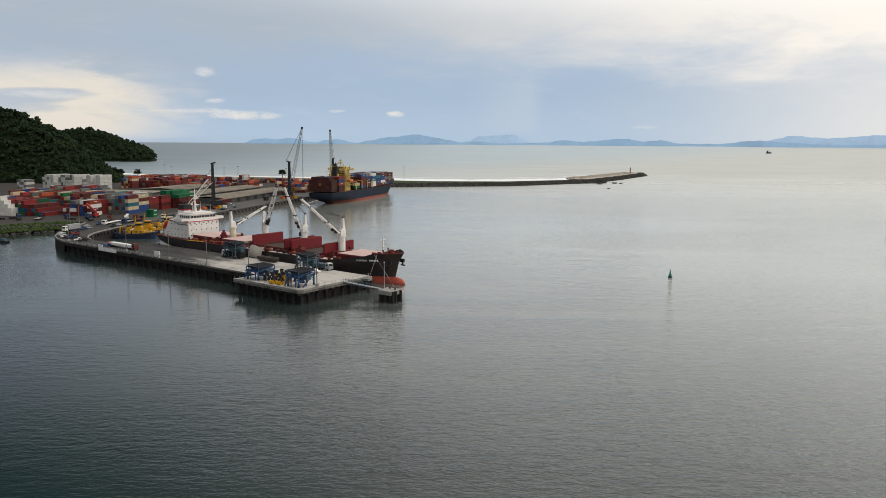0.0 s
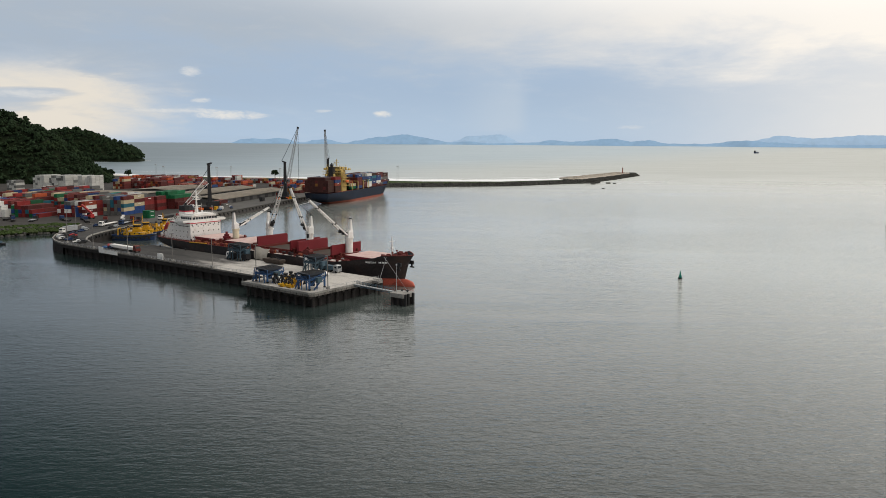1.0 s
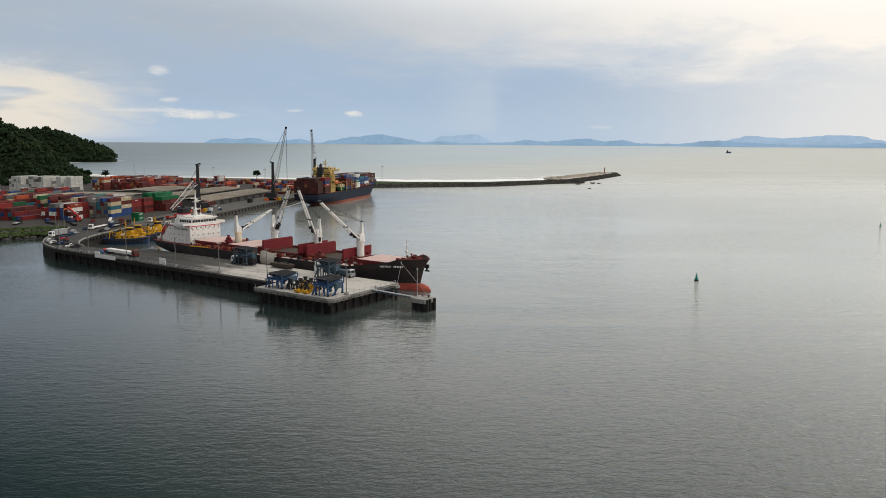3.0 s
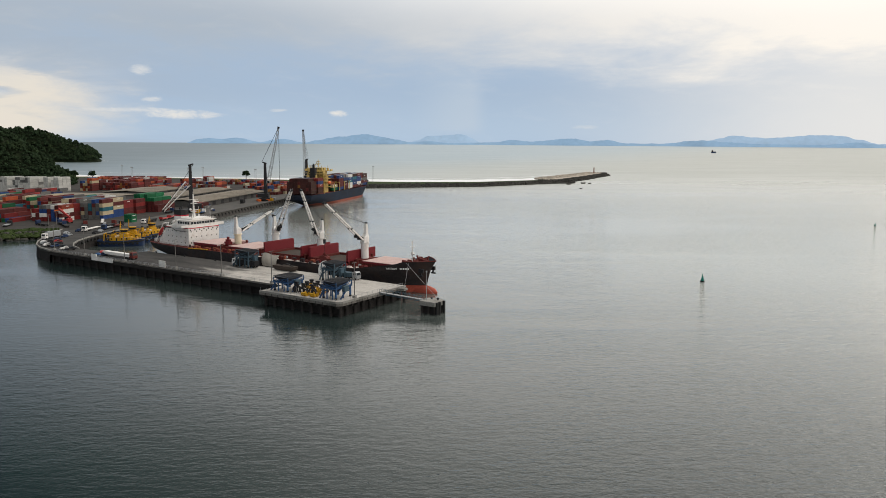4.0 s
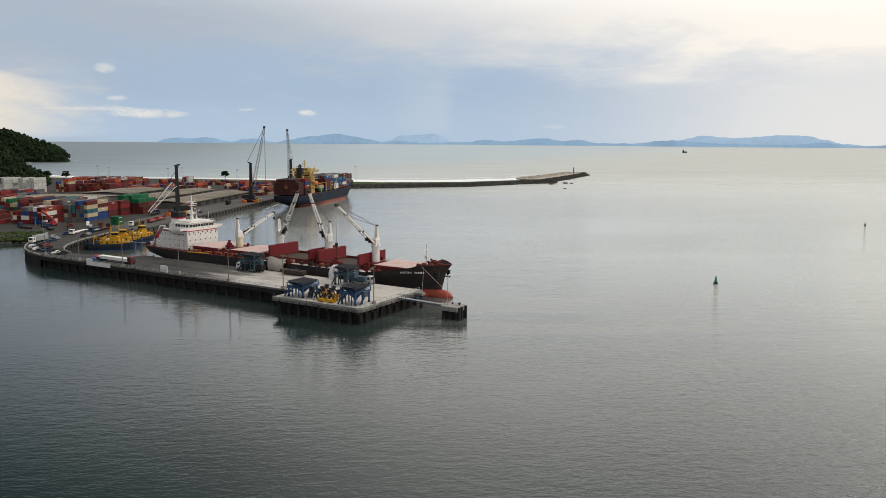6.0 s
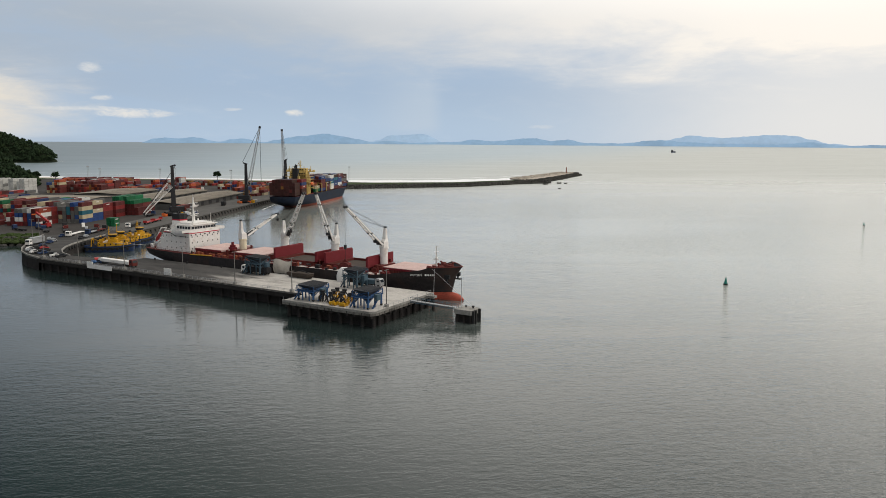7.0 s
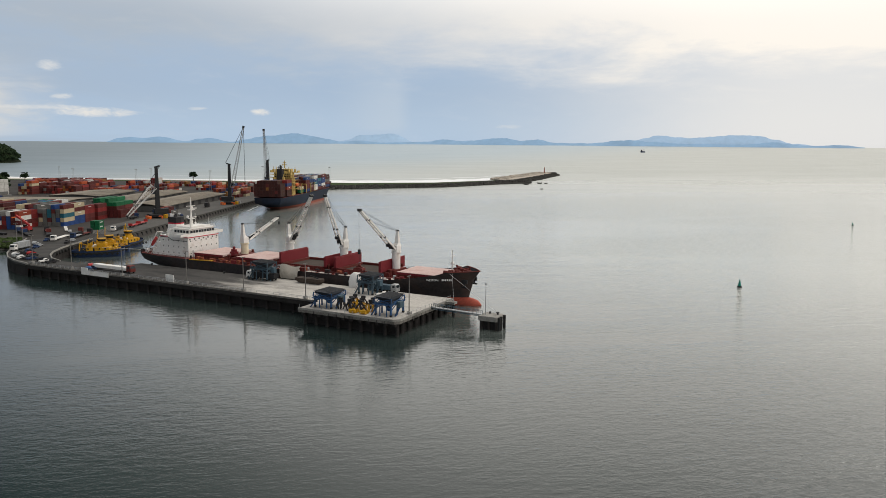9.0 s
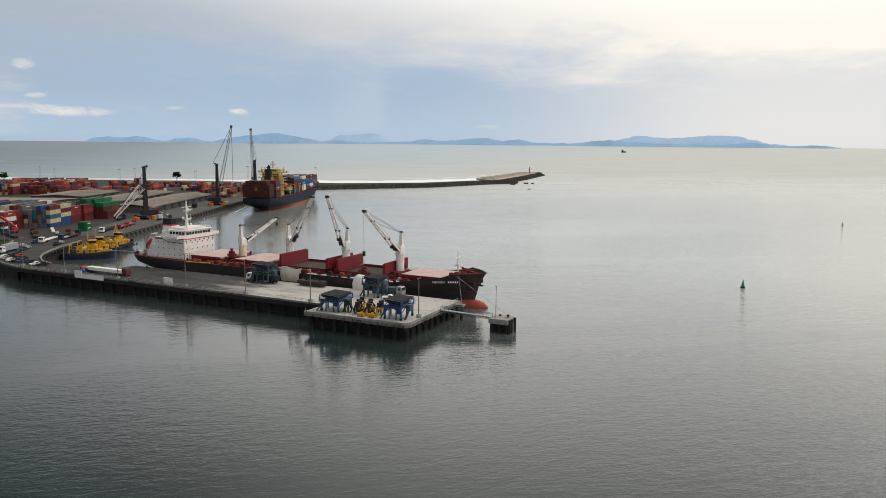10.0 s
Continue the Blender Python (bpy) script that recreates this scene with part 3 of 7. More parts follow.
    part("walkway", Geo().beam(a, b, 1.3, 0.25), GREY_STEEL, bridge)
    truss = Geo()
    for side in (-0.6, 0.6):
        p, q = a + Vector((0, side, 0.1)), b + Vector((0, side, 0.1))
        truss.beam(p + Vector((0, 0, 1.0)), q + Vector((0, 0, 1.0)), 0.1)
        truss.beam(p + Vector((0, 0, -0.6)), q + Vector((0, 0, -0.6)), 0.16)
        for i in range(13):
            c = p.lerp(q, i / 12)
            truss.beam(c + Vector((0, 0, -0.6)), c + Vector((0, 0, 1.0)), 0.09)
    part("truss", truss, TEAL_STEEL, bridge)
    spur = thing("mooring_walkway", on_jetty(0, 0), "short concrete walkway beside the ship's bow", "walkway")
    part("slab", Geo().box(0.25, 3.4, 30.8, 33.2, 4.6, 5.3), CONCRETE, spur)
    part("pile", Geo().rod((2.6, 32, -2), (2.6, 32, 4.65), 0.5, n=8), DARK_CONCRETE, spur)
    part("railing", Geo().rod((0.4, 30.9, 6.3), (3.3, 30.9, 6.3), 0.06, n=4).rod((3.3, 30.9, 5.25), (3.3, 30.9, 6.3), 0.06, n=4).rod((1.8, 30.9, 5.25), (1.8, 30.9, 6.3), 0.06, n=4), GREY_STEEL, spur)


build_jetty()


# ---- bulk carrier ----
def hull_shell(length, beam, levels, stem, stern, bow_len, stern_len, n=44):
    """Rings of a hull: levels of (z, bow fullness, stern fullness); stem(z) and stern(z) give the ends; both sides, bow to stern."""
    rings = []
    for z, pb, ps, tb in levels:
        x0, x1 = stern(z), stem(z)
        half = []
        for i in range(n + 1):
            u = i / n
            u = u * u * (3 - 2 * u) * 0.6 + u * 0.4
            x = x0 + (x1 - x0) * u
            h = 1.0
            if x > x1 - bow_len:
                h = max(0.0, 1 - ((x - (x1 - bow_len)) / bow_len) ** pb)
            if x < x0 + stern_len:
                k = (x0 + stern_len - x) / stern_len
                h = min(h, tb + (1 - tb) * (1 - k ** ps))
            half.append((x, h * beam / 2))
        ring = [(x, -h, z) for x, h in half] + [(x, h, z) for x, h in half[::-1]]
        rings.append(ring)
    return rings


def rail_along(geo, pts, h=1.0, step=2.0):
    for p, q in zip(pts, pts[1:]):
        p, q = Vector(p), Vector(q)
        for k in (h, h * 0.55):
            geo.rod(p + Vector((0, 0, k)), q + Vector((0, 0, k)), 0.04, n=4)
        n = max(1, round((q - p).length / step))
        for i in range(n + 1):
            c = p.lerp(q, i / n)
            geo.rod(c, c + Vector((0, 0, h)), 0.04, n=4)


def word(text, size, m, material, parent):
    cu = bpy.data.curves.new("word", "FONT")
    cu.body, cu.size, cu.extrude = text, size, 0.02
    ob = bpy.data.objects.new("word", cu)
    scene.collection.objects.link(ob)
    me = bpy.data.meshes.new_from_object(ob)
    bpy.data.objects.remove(ob)
    me.materials.clear()
    me.materials.append(material)
    lettering = new("lettering", me)
    lettering.parent = parent
    lettering.matrix_local = m
    return lettering


def ship_crane(s, n, ring_z, base_z, tip, ship, pedestal_mat, house_top):
    """A pedestal deck crane whose jib ends at tip, all in the ship's frame."""
    crane = part("deck_crane", Geo().rod((s, n, base_z), (s, n, ring_z), 1.55, n=14).rod((s, n, ring_z - 0.4), (s, n, ring_z), 1.9, n=14), pedestal_mat, ship, "white pedestal deck crane")
    tip = Vector(tip)
    flat = Vector((tip.x - s, tip.y - n, 0)).normalized()
    side = Vector((-flat.y, flat.x, 0))
    c = Vector((s, n, 0))
    foot = c + flat * 1.9 + Vector((0, 0, ring_z + 1.2))
    house = Geo()
    ring = []
    for z, f0, f1, w in ((ring_z, -1.4, 1.3, 1.15), (ring_z + 2.2, -1.4, 1.2, 1.15), (ring_z + 3.2, -1.3, -0.1, 0.85), (house_top, -1.1, -0.45, 0.5)):
        ring.append([c + flat * f + side * w2 + Vector((0, 0, z)) for f, w2 in ((f0, -w), (f1, -w), (f1, w), (f0, w))])
    house.rings(ring, False)
    part("crane_house", house, WHITE, crane)
    part("cab_window", Geo().beam(c + flat * 1.95 + side * 0.5 + Vector((0, 0, ring_z + 1.7)), c + flat * 2.1 + side * 0.5 + Vector((0, 0, ring_z + 1.7)), 1.0, 1.3), GLASS, crane, "dark cab window")
    jib = Geo()
    d = (tip - foot).normalized()
    up = side.cross(d)
    for w in (-1, 1):
        a, b = foot + side * w * 1.15, tip + side * w * 0.45
        jib.beam(a, b, 0.4, 0.62)
    for k in range(1, 9):
        u = k / 9
        w = 1.15 + (0.45 - 1.15) * u
        p = foot.lerp(tip, u)
        jib.beam(p - side * w, p + side * w, 0.28)
        if k % 2:
            p2, w2 = foot.lerp(tip, u + 0.11), 1.15 - 0.7 * (u + 0.11)
            jib.beam(p - side * w, p2 + side * w2, 0.18)
    part("jib", jib, WHITE, crane)
    for u, dark in ((0.30, 0.03), (0.74, 0.02)):
        for w in (-1, 1):
            a = foot.lerp(tip, u) + side * w * (1.15 - 0.7 * u)
            part("jib_band", Geo().beam(a, foot.lerp(tip, u + dark) + side * w * (1.15 - 0.7 * (u + dark)), 0.46, 0.68), DARK_STEEL, crane)
    part("luffing_gear", Geo().beam(foot + d * 1.2 - side * 0.8, foot + d * 1.2 + side * 0.8, 1.1, 1.3).beam(foot - flat * 0.2 + side * 0.6, foot + d * 4.2 + side * 0.3, 0.5, 0.6), DARK_STEEL, crane)
    part("sheave", Geo().beam(tip - side * 0.7 - d * 0.4, tip + side * 0.7 - d * 0.4, 0.9), DARK_STEEL, crane)
    part("winch", Geo().rod(foot + side * 0.9 + d * 3 + up * 0.5, foot - side * 0.9 + d * 3 + up * 0.5, 0.6, n=10), DARK_STEEL, crane)
    ropes = Geo()
    head = c - flat * 0.9 + Vector((0, 0, house_top))
    for w in (-0.7, 0.7):
        ropes.rod(head + side * w, tip + side * w * 0.6, 0.05, n=4)
        ropes.rod(head + side * w * 0.5, foot.lerp(tip, 0.72) + side * w, 0.05, n=4)
    part("rope", ropes, DARK_STEEL, crane)
    part("head_sheave", Geo().beam(head - side * 0.5 + Vector((0, 0, 0.2)), head + side * 0.5 + Vector((0, 0, 0.2)), 0.6), DARK_STEEL, crane)
    return crane


def build_bulk_carrier():
    ship = thing("bulk_carrier", on_jetty(-77.5, 52.3), "black bulk carrier with white house, red decks and four cranes", "cargo ship")
    MAIN, FC = 8.4, 11.6

    def stem(z):
        return 75.4 + 0.28 * max(0, z) + (0.16 * max(0, z - 8) ** 1.5)

    def stern(z):
        return -80.0 if z >= 5 else -80 + (5 - z) * 1.9

    levels = [(-2, 1.6, 1.3, 0.02), (0.0, 1.7, 1.4, 0.05), (2.7, 1.92, 1.75, 0.27)]
    boot = hull_shell(160, 25, levels, stem, stern, 36, 34)
    part("boot_topping", Geo().rings(boot, True, True, False), RED_BOOT, ship, "red antifouling band at the waterline")
    levels = [(2.7, 1.92, 1.75, 0.27), (3.4, 1.98, 1.85, 0.34), (5.2, 2.2, 2.2, 0.5), (7.2, 2.9, 2.6, 0.62), (MAIN, 3.2, 2.8, 0.66)]
    side = hull_shell(160, 25, levels, stem, stern, 36, 34)
    hull = part("hull", Geo().rings(side, True, True, False), BLACK_HULL, ship, "black steel hull sides")
    deck = Geo().add([(x, y, MAIN - 0.03) for x, y, z in side[-1]], [tuple(range(len(side[-1])))])
    part("main_deck", deck, RED_DECK, ship, "red oxide main deck")
    # raised forecastle and its bulwark
    fore = []
    for z, p, start in ((MAIN - 0.02, 3.2, 48), (9.3, 3.3, 55), (10.6, 3.45, 63), (11.4, 3.55, 68), (12.5, 3.7, 71)):
        full = hull_shell(160, 25, [(z, p, 2.8, 0.66)], stem, stern, 36, 34, 240)[0]
        half = [q for q in full[: len(full) // 2] if q[0] > start]
        k = 16
        pick = [half[round(i * (len(half) - 1) / (k - 1))] for i in range(k)]
        fore.append(pick + [(x, -y, zz) for x, y, zz in pick[::-1]])
    deck_edge = [q for q in fore[3]]
    part("forecastle", Geo().rings(fore, True, False, False), BLACK_HULL, ship, "flared black bow plating")
    part("forecastle_deck", Geo().prism([(x - 0.4, y * 0.93) for x, y, z in deck_edge], FC - 0.7, FC - 0.4), RED_DECK, ship)
    rim = Geo()
    for a, b in zip(fore[-1], fore[-1][1:]):
        rim.beam(a, b, 0.3, 0.25)
    part("bulwark_rail", rim, RED_DECK, ship)
    bulb = []
    for i in range(9):
        u = i / 8
        r = 2.5 * math.sqrt(max(0.0, 1 - max(0, (u - 0.35) / 0.65) ** 2.4)) + 0.02
        bulb.append([(68 + u * 13.2, r * 0.95 * math.cos(k * math.tau / 14), 0.35 + r * math.sin(k * math.tau / 14)) for k in range(14)])
    part("bulbous_bow", Geo().rings(bulb, True), RED_BOOT, ship, "rounded red bulbous bow at the waterline")
    for sy in (-1, 1):
        part("anchor", Geo().box(75.2, 77.4, sy * 3.9 - 0.5, sy * 3.9 + 0.5, 8.2, 9.6, 0.2).beam((76.3, sy * 4.2, 8.2), (76.3, sy * 4.0, 6.9), 0.5).beam((75.3, sy * 4.3, 7.0), (77.3, sy * 4.3, 7.0), 0.5), DARK_STEEL, ship)
    # name on the bow: one readable word, the other a row of bars
    def side_y(x, z=9.6):
        return -12.5 * (1 - max(0.0, (x - stem(z) + 36) / 36) ** 3.35)

    slope = math.atan2(side_y(71.5) - side_y(64.5), 7.0)
    m = Matrix.Translation((64.5, side_y(64.5) - 0.45, 9.2)) @ Matrix.Rotation(slope, 4, "Z") @ Matrix.Rotation(radians(84), 4, "X")
    lettering = word("WESTERN", 0.95, m, STENCIL, hull)
    second = Geo()
    for i in range(6):
        second.box(5.4 + i * 0.62, 5.75 + i * 0.62, 0.05, 0.66, -0.02, 0.02)
    bars = part("name_bars", second, STENCIL, hull)
    bars.matrix_local = m
    # poop bulwark, side rails
    rails = Geo()
    rail_along(rails, [(-78, -8.2, MAIN), (-60, -12.1, MAIN), (-46, -12.4, MAIN), (40, -12.4, MAIN), (50, -12.3, MAIN)], 1.1, 3)
    rail_along(rails, [(-78, 8.2, MAIN), (-60, 12.1, MAIN), (50, 12.3, MAIN)], 1.1, 3)
    part("deck_railing", rails, RED_DECK, ship)
    part("stern_bulwark", Geo().rings([[(-80, -8.1, MAIN), (-80.1, 8.1, MAIN), (-66, 11.6, MAIN)], [(-80, -8.1, MAIN + 1.1), (-80.1, 8.1, MAIN + 1.1), (-66, 11.6, MAIN + 1.1)]], False, False, False), BLACK_HULL, ship)
    # hatches: s range, state
    hatches = [(-46.5, -31.5, "shut"), (-23.5, -8.0, "shut"), (-0.5, 18.5, "open"), (25.5, 43.0, "open"), (51.0, 66.0, "shut")]
    for x0, x1, state in hatches:
        w = 8.6 if x1 < 60 else 7.0
        coam = Geo()
        for y in (-w, w):
            coam.box(x0, x1, y - 0.2, y + 0.2, MAIN - 0.1, 10.2)
        coam.box(x0 - 0.2, x0 + 0.2, -w, w, MAIN - 0.1, 10.2).box(x1 - 0.2, x1 + 0.2, -w, w, MAIN - 0.1, 10.2)
        nst = int((x1 - x0) / 2)
        for i in range(nst + 1):
            for y in (-w - 0.45, w + 0.2):
                coam.box(x0 + i * (x1 - x0) / nst - 0.1, x0 + i * (x1 - x0) / nst + 0.1, y, y + 0.25, MAIN - 0.1, 10.0)
        hatch = part("hatch_coaming", coam, RED_DECK, ship)
        if state == "shut":
            k = 4
            for i in range(k):
                a0, a1 = x0 - 0.4 + (x1 - x0 + 0.8) * i / k, x0 - 0.4 + (x1 - x0 + 0.8) * (i + 1) / k
                part("cover_panel", Geo().box(a0 + 0.05, a1 - 0.05, -w - 0.5, w + 0.5, 10.2, 10.85), PINK_COVER, hatch, "dusty pink steel hatch cover panel")
                part("cover_edge", Geo().box(a0 + 0.02, a1 - 0.02, -w - 0.56, -w - 0.5, 10.0, 10.75), RED_COVER, hatch)
        else:
            part("cargo", Geo().prism([(x0 + 0.3, -w + 0.3), (x1 - 0.3, -w + 0.3), (x1 - 0.3, w - 0.3), (x0 + 0.3, w - 0.3)], MAIN - 0.02, 9.3), CARGO, hatch, "brown grain cargo in the open hold")
            pan = (x1 - x0) / 4 + 0.2
            for xa, d in ((x0 - 0.9, -1), (x1 + 0.9, 1)):
                for j in range(2):
                    xx = xa + d * j * 0.5
                    panel = Geo().box(xx - 0.22, xx + 0.22, -w - 0.1, w + 0.1, 10.1, 10.1 + 3.9 + (0.25 if j else 0))
                    part("raised_cover", panel, RED_COVER, hatch, "dark red hatch cover standing folded upright")
        spill = Geo().box(x0 + 1, x1 - 1, -12.2, -w - 0.8, MAIN, MAIN + 0.08)
        if x0 < 45 and state == "open":
            part("spilled_dust", spill, DUST, ship, "pale grain dust on the side deck")
    for x0, x1, y0, y1 in ((19, 25, -12.2, -9.6), (43, 57, -11.4, -8.4), (-8, -1, -12.2, -9.3)):
        part("spilled_dust", Geo().box(x0, x1, y0, y1, MAIN, MAIN + 0.08), DUST, ship)
    # mast houses and deck gear between the hatches
    for x in (-27.5, -3.5, 22.5, 46):
        part("mast_house", Geo().box(x - 2.0, x + 1.8, -4.5, 4.5, MAIN - 0.1, 10.6, 0.3).box(x - 1.2, x + 1.2, -6.8, -5, MAIN - 0.1, 9.8).rod((x + 1, -6, MAIN), (x + 1, -6, 11.2), 0.5, n=8).rod((x - 1, 6, MAIN), (x - 1, 6, 11.6), 0.45, n=8), RED_DECK, ship)
    rng = random.Random(5)
    for i in range(34):
        x, y = rng.uniform(-45, 58), rng.choice((-11.2, -10.4, 10.6)) + rng.uniform(-0.4, 0.4)
        part("deck_vent", Geo().box(x - 0.5, x + 0.5, y - 0.35, y + 0.35, MAIN - 0.1, MAIN + rng.uniform(0.4, 1.2), 0.12), RED_DECK, ship)
    for x in (-29.5, -5.5, 20.5, 44.0):
        for y in (-7.4, 7.2):
            part("vent_head", Geo().rod((x, y, MAIN), (x, y, 10.4), 0.35, n=8).blob((x, y, 10.6), 0.65, 0.65, 0.5), RED_DECK, ship)
    for x in (-20, 4, 12, 30, 38, 54):
        part("hatch_jack", Geo().box(x - 0.9, x + 0.9, -9.9, -9.2, MAIN, MAIN + 1.3, 0.15), RED_COVER, ship)
    pipes = Geo().rod((-46, -10.9, 8.9), (46, -10.9, 8.9), 0.14, n=5).rod((-46, 10.9, 8.9), (46, 10.9, 8.9), 0.14, n=5)
    part("deck_pipe", pipes, RED_DECK, ship)
    for x, y in ((70.5, -3.4), (70.5, 3.4), (72.5, -1.8), (72.5, 1.8), (75, 0), (69.6, -5.6), (69.6, 5.4), (76.5, -0.8), (73.5, 3.6), (73.6, -3.8)):
        part("windlass", Geo().box(x - 0.8, x + 0.8, y - 0.7, y + 0.7, FC - 0.5, FC + 0.5, 0.15).rod((x - 0.8, y, FC + 0.6), (x + 0.8, y, FC + 0.6), 0.45, n=8), RED_DECK, ship)
    mast = Geo().rod((69.4, 0, FC - 0.6), (69.4, 0, 19.3), 0.32, 0.18, n=8).beam((69.4, -1.6, 17.2), (69.4, 1.6, 17.2), 0.2).beam((68.2, 0, 14.2), (70.6, 0, 14.2), 0.25).box(69.0, 69.8, -0.4, 0.4, 14.2, 15.0)
    for x, y in ((70.8, -4.6), (74.6, -2.6), (70.8, 4.6), (74.6, 2.6), (71.4, 0.0)):
        part("mooring_bitts", Geo().rod((x - 0.5, y, FC - 0.5), (x - 0.5, y, FC + 0.7), 0.28, n=8).rod((x + 0.5, y, FC - 0.5), (x + 0.5, y, FC + 0.7), 0.28, n=8).box(x - 0.9, x + 0.9, y - 0.3, y + 0.3, FC - 0.5, FC - 0.2), RED_DECK, ship)
    for x, y in ((70.2, 2.2), (72.0, -2.8), (75.8, 1.2)):
        part("vent_post", Geo().rod((x, y, FC - 0.5), (x, y, FC + 1.6), 0.22, n=7).blob((x, y, FC + 1.7), 0.5, 0.5, 0.35, 8, 4), RED_DECK, ship)
    part("foremast", mast, WHITE, ship, "white foremast with lamps")
    # superstructure
    hb = 8.8
    house = Geo()
    house.box(-71.5, -50.5, -hb, hb, MAIN - 0.1, 11.2).box(-69.0, -50.5, -hb, hb, 11.2, 13.9).box(-66.8, -50.5, -hb, hb, 13.9, 17.0)
    house.box(-60.5, -51.0, -7.4, 7.4, 17.0, 20.0, 0.8).box(-66.6, -60.4, -5.4, 5.4, 17.0, 19.2, 0.4).box(-60, -52.0, -5.8, 5.8, 20.0, 20.9, 0.4)
    house.box(-58.5, -51.2, -12.2, 12.2, 17.004, 17.25).box(-57.5, -51.0, -12.3, -12.05, 17.2, 18.3).box(-57.5, -51.0, 12.05, 12.3, 17.2, 18.3).box(-51.15, -50.95, -12.3, 12.3, 17.2, 18.2)
    block = part("superstructure", house, WHITE, ship, "white accommodation block with a bridge")
    bands = Geo().box(-66.9, -50.4, -hb - 0.06, hb + 0.06, 16.45, 16.8)
    part("stripe", bands, STRIPE, block, "dark red stripe")
    for z in (9.5, 12.1, 14.7):
        for i in range(6):
            y = -7.4 + i * 2.96
            part("window", Geo().box(-50.52, -50.44, y - 0.22, y + 0.22, z + 0.1, z + 0.65), GLASS, block)
        for i in range(5):
            x = -65 + i * 3.0
            part("window", Geo().box(x - 0.2, x + 0.2, -hb - 0.05, -hb + 0.02, z + 0.1, z + 0.62), GLASS, block)
    for i in range(7):
        y = -7.8 + i * 2.6
        part("window", Geo().box(-50.52, -50.42, y - 0.3, y + 0.3, 15.55, 16.15), GLASS, block)
    for i in range(9):
        y = -6.2 + i * 1.55
        part("bridge_window", Geo().box(-51.05, -50.92, y - 0.62, y + 0.62, 18.35, 19.45), GLASS, block)
    for i in range(5):
        x = -59 + i * 1.7
        part("bridge_window", Geo().box(x - 0.65, x + 0.65, -7.47, -7.32, 18.35, 19.45), GLASS, block)
    part("roof_rim", Geo().box(-61.0, -50.6, -7.8, 7.8, 20.0, 20.18), WHITE, block)
    rails = Geo()
    rail_along(rails, [(-68.9, -hb + 0.1, 13.9), (-66.9, -hb + 0.1, 13.9)], 1.0, 1.5)
    rail_along(rails, [(-60.6, -7.4, 20.1), (-51, -7.4, 20.1), (-51, 7.4, 20.1), (-60.6, 7.4, 20.1)], 1.0, 1.5)
    rail_along(rails, [(-66.6, -hb + 0.1, 17.0), (-58.5, -hb + 0.1, 17.0)], 1.0, 1.5)
    rail_along(rails, [(-58.4, -12.1, 17.2), (-51.3, -12.1, 17.2)], 1.1, 1.2)
    rail_along(rails, [(-71.3, hb - 0.2, 11.2), (-71.3, -hb + 0.2, 11.2), (-69.2, -hb + 0.2, 11.2)], 1.0, 1.5)
    part("railing", rails, WHITE, block)
    for p, q in (((-75.5, -7.8, 8.4), (-71.3, -8.3, 11.3)), ((-72.0, -4.2, 11.2), (-69.1, -4.2, 13.9)), ((-70.0, -3.2, 13.9), (-66.9, -3.2, 17.0)), ((-63.5, -8.3, 17), (-60.4, -7.7, 20.0))):
        part("stairway", Geo().beam(p, q, 0.9, 0.22), WHITE, block)
        part("handrail", Geo().beam(Vector(p) + Vector((0, -0.4, 1.0)), Vector(q) + Vector((0, -0.4, 1.0)), 0.08), WHITE, block)
    part("pipe_run", Geo().rod((-66.5, -hb - 0.12, 16.3), (-62, -hb - 0.12, 16.3), 0.12, n=5).rod((-62, -hb - 0.12, 16.3), (-59.5, -hb - 0.12, 15.2), 0.12, n=5).rod((-59.5, -hb - 0.12, 15.2), (-51, -hb - 0.12, 15.1), 0.12, n=5), DARK_STEEL, block)
    frame_ = Geo()
    for y in (-8.4, -5.4):
        frame_.beam((-75.5, y, MAIN), (-69, y, 18.0), 0.35)
        frame_.beam((-73, y, MAIN), (-67.4, y, 15.5), 0.28)
    frame_.beam((-69, -8.4, 18.0), (-69, -5.4, 18.0), 0.35).beam((-72, -8.4, 13.2), (-72, -5.4, 13.2), 0.3)
    part("davit_frame", frame_, WHITE, block)
    boat = []
    for i in range(9):
        u = i / 8 * 2 - 1
        w = 0.95 * math.sqrt(max(0.03, 1 - u ** 4 * 0.9))
        boat.append([(-70.6 + u * 2.5 * 0.66, -8.6 + w * math.cos(k * math.tau / 10), 13.9 + u * 2.5 * 0.75 + w * math.sin(k * math.tau / 10)) for k in range(10)])
    part("lifeboat", Geo().rings(boat, True), LIFEBOAT, ship, "dark red enclosed lifeboat on a slipway")
    fun = [[(-66.2 + dx * k, dy * k2, z) for dx, dy in ((-2.6, -2.2), (2.3, -2.2), (2.9, 0), (2.3, 2.2), (-2.6, 2.2))] for z, k, k2 in ((17.0, 1.1, 1.2), (21.0, 1.0, 1.0))]
    funnel = part("funnel", Geo().rings(fun, False), WHITE, ship, "funnel with white base and black top")
    fun = [[(-66.2 + dx, dy, z) for dx, dy in ((-2.6, -2.2), (2.3, -2.2), (2.9, 0), (2.3, 2.2), (-2.6, 2.2))] for z in (21.6, 24.0)]
    part("funnel_top", Geo().rings(fun, False), DARK_STEEL, funnel, "black funnel top")
    fun = [[(-66.2 + dx, dy, z) for dx, dy in ((-2.6, -2.2), (2.3, -2.2), (2.9, 0), (2.3, 2.2), (-2.6, 2.2))] for z in (21.0, 21.6)]
    part("funnel_band", Geo().rings(fun, False), STRIPE, funnel)
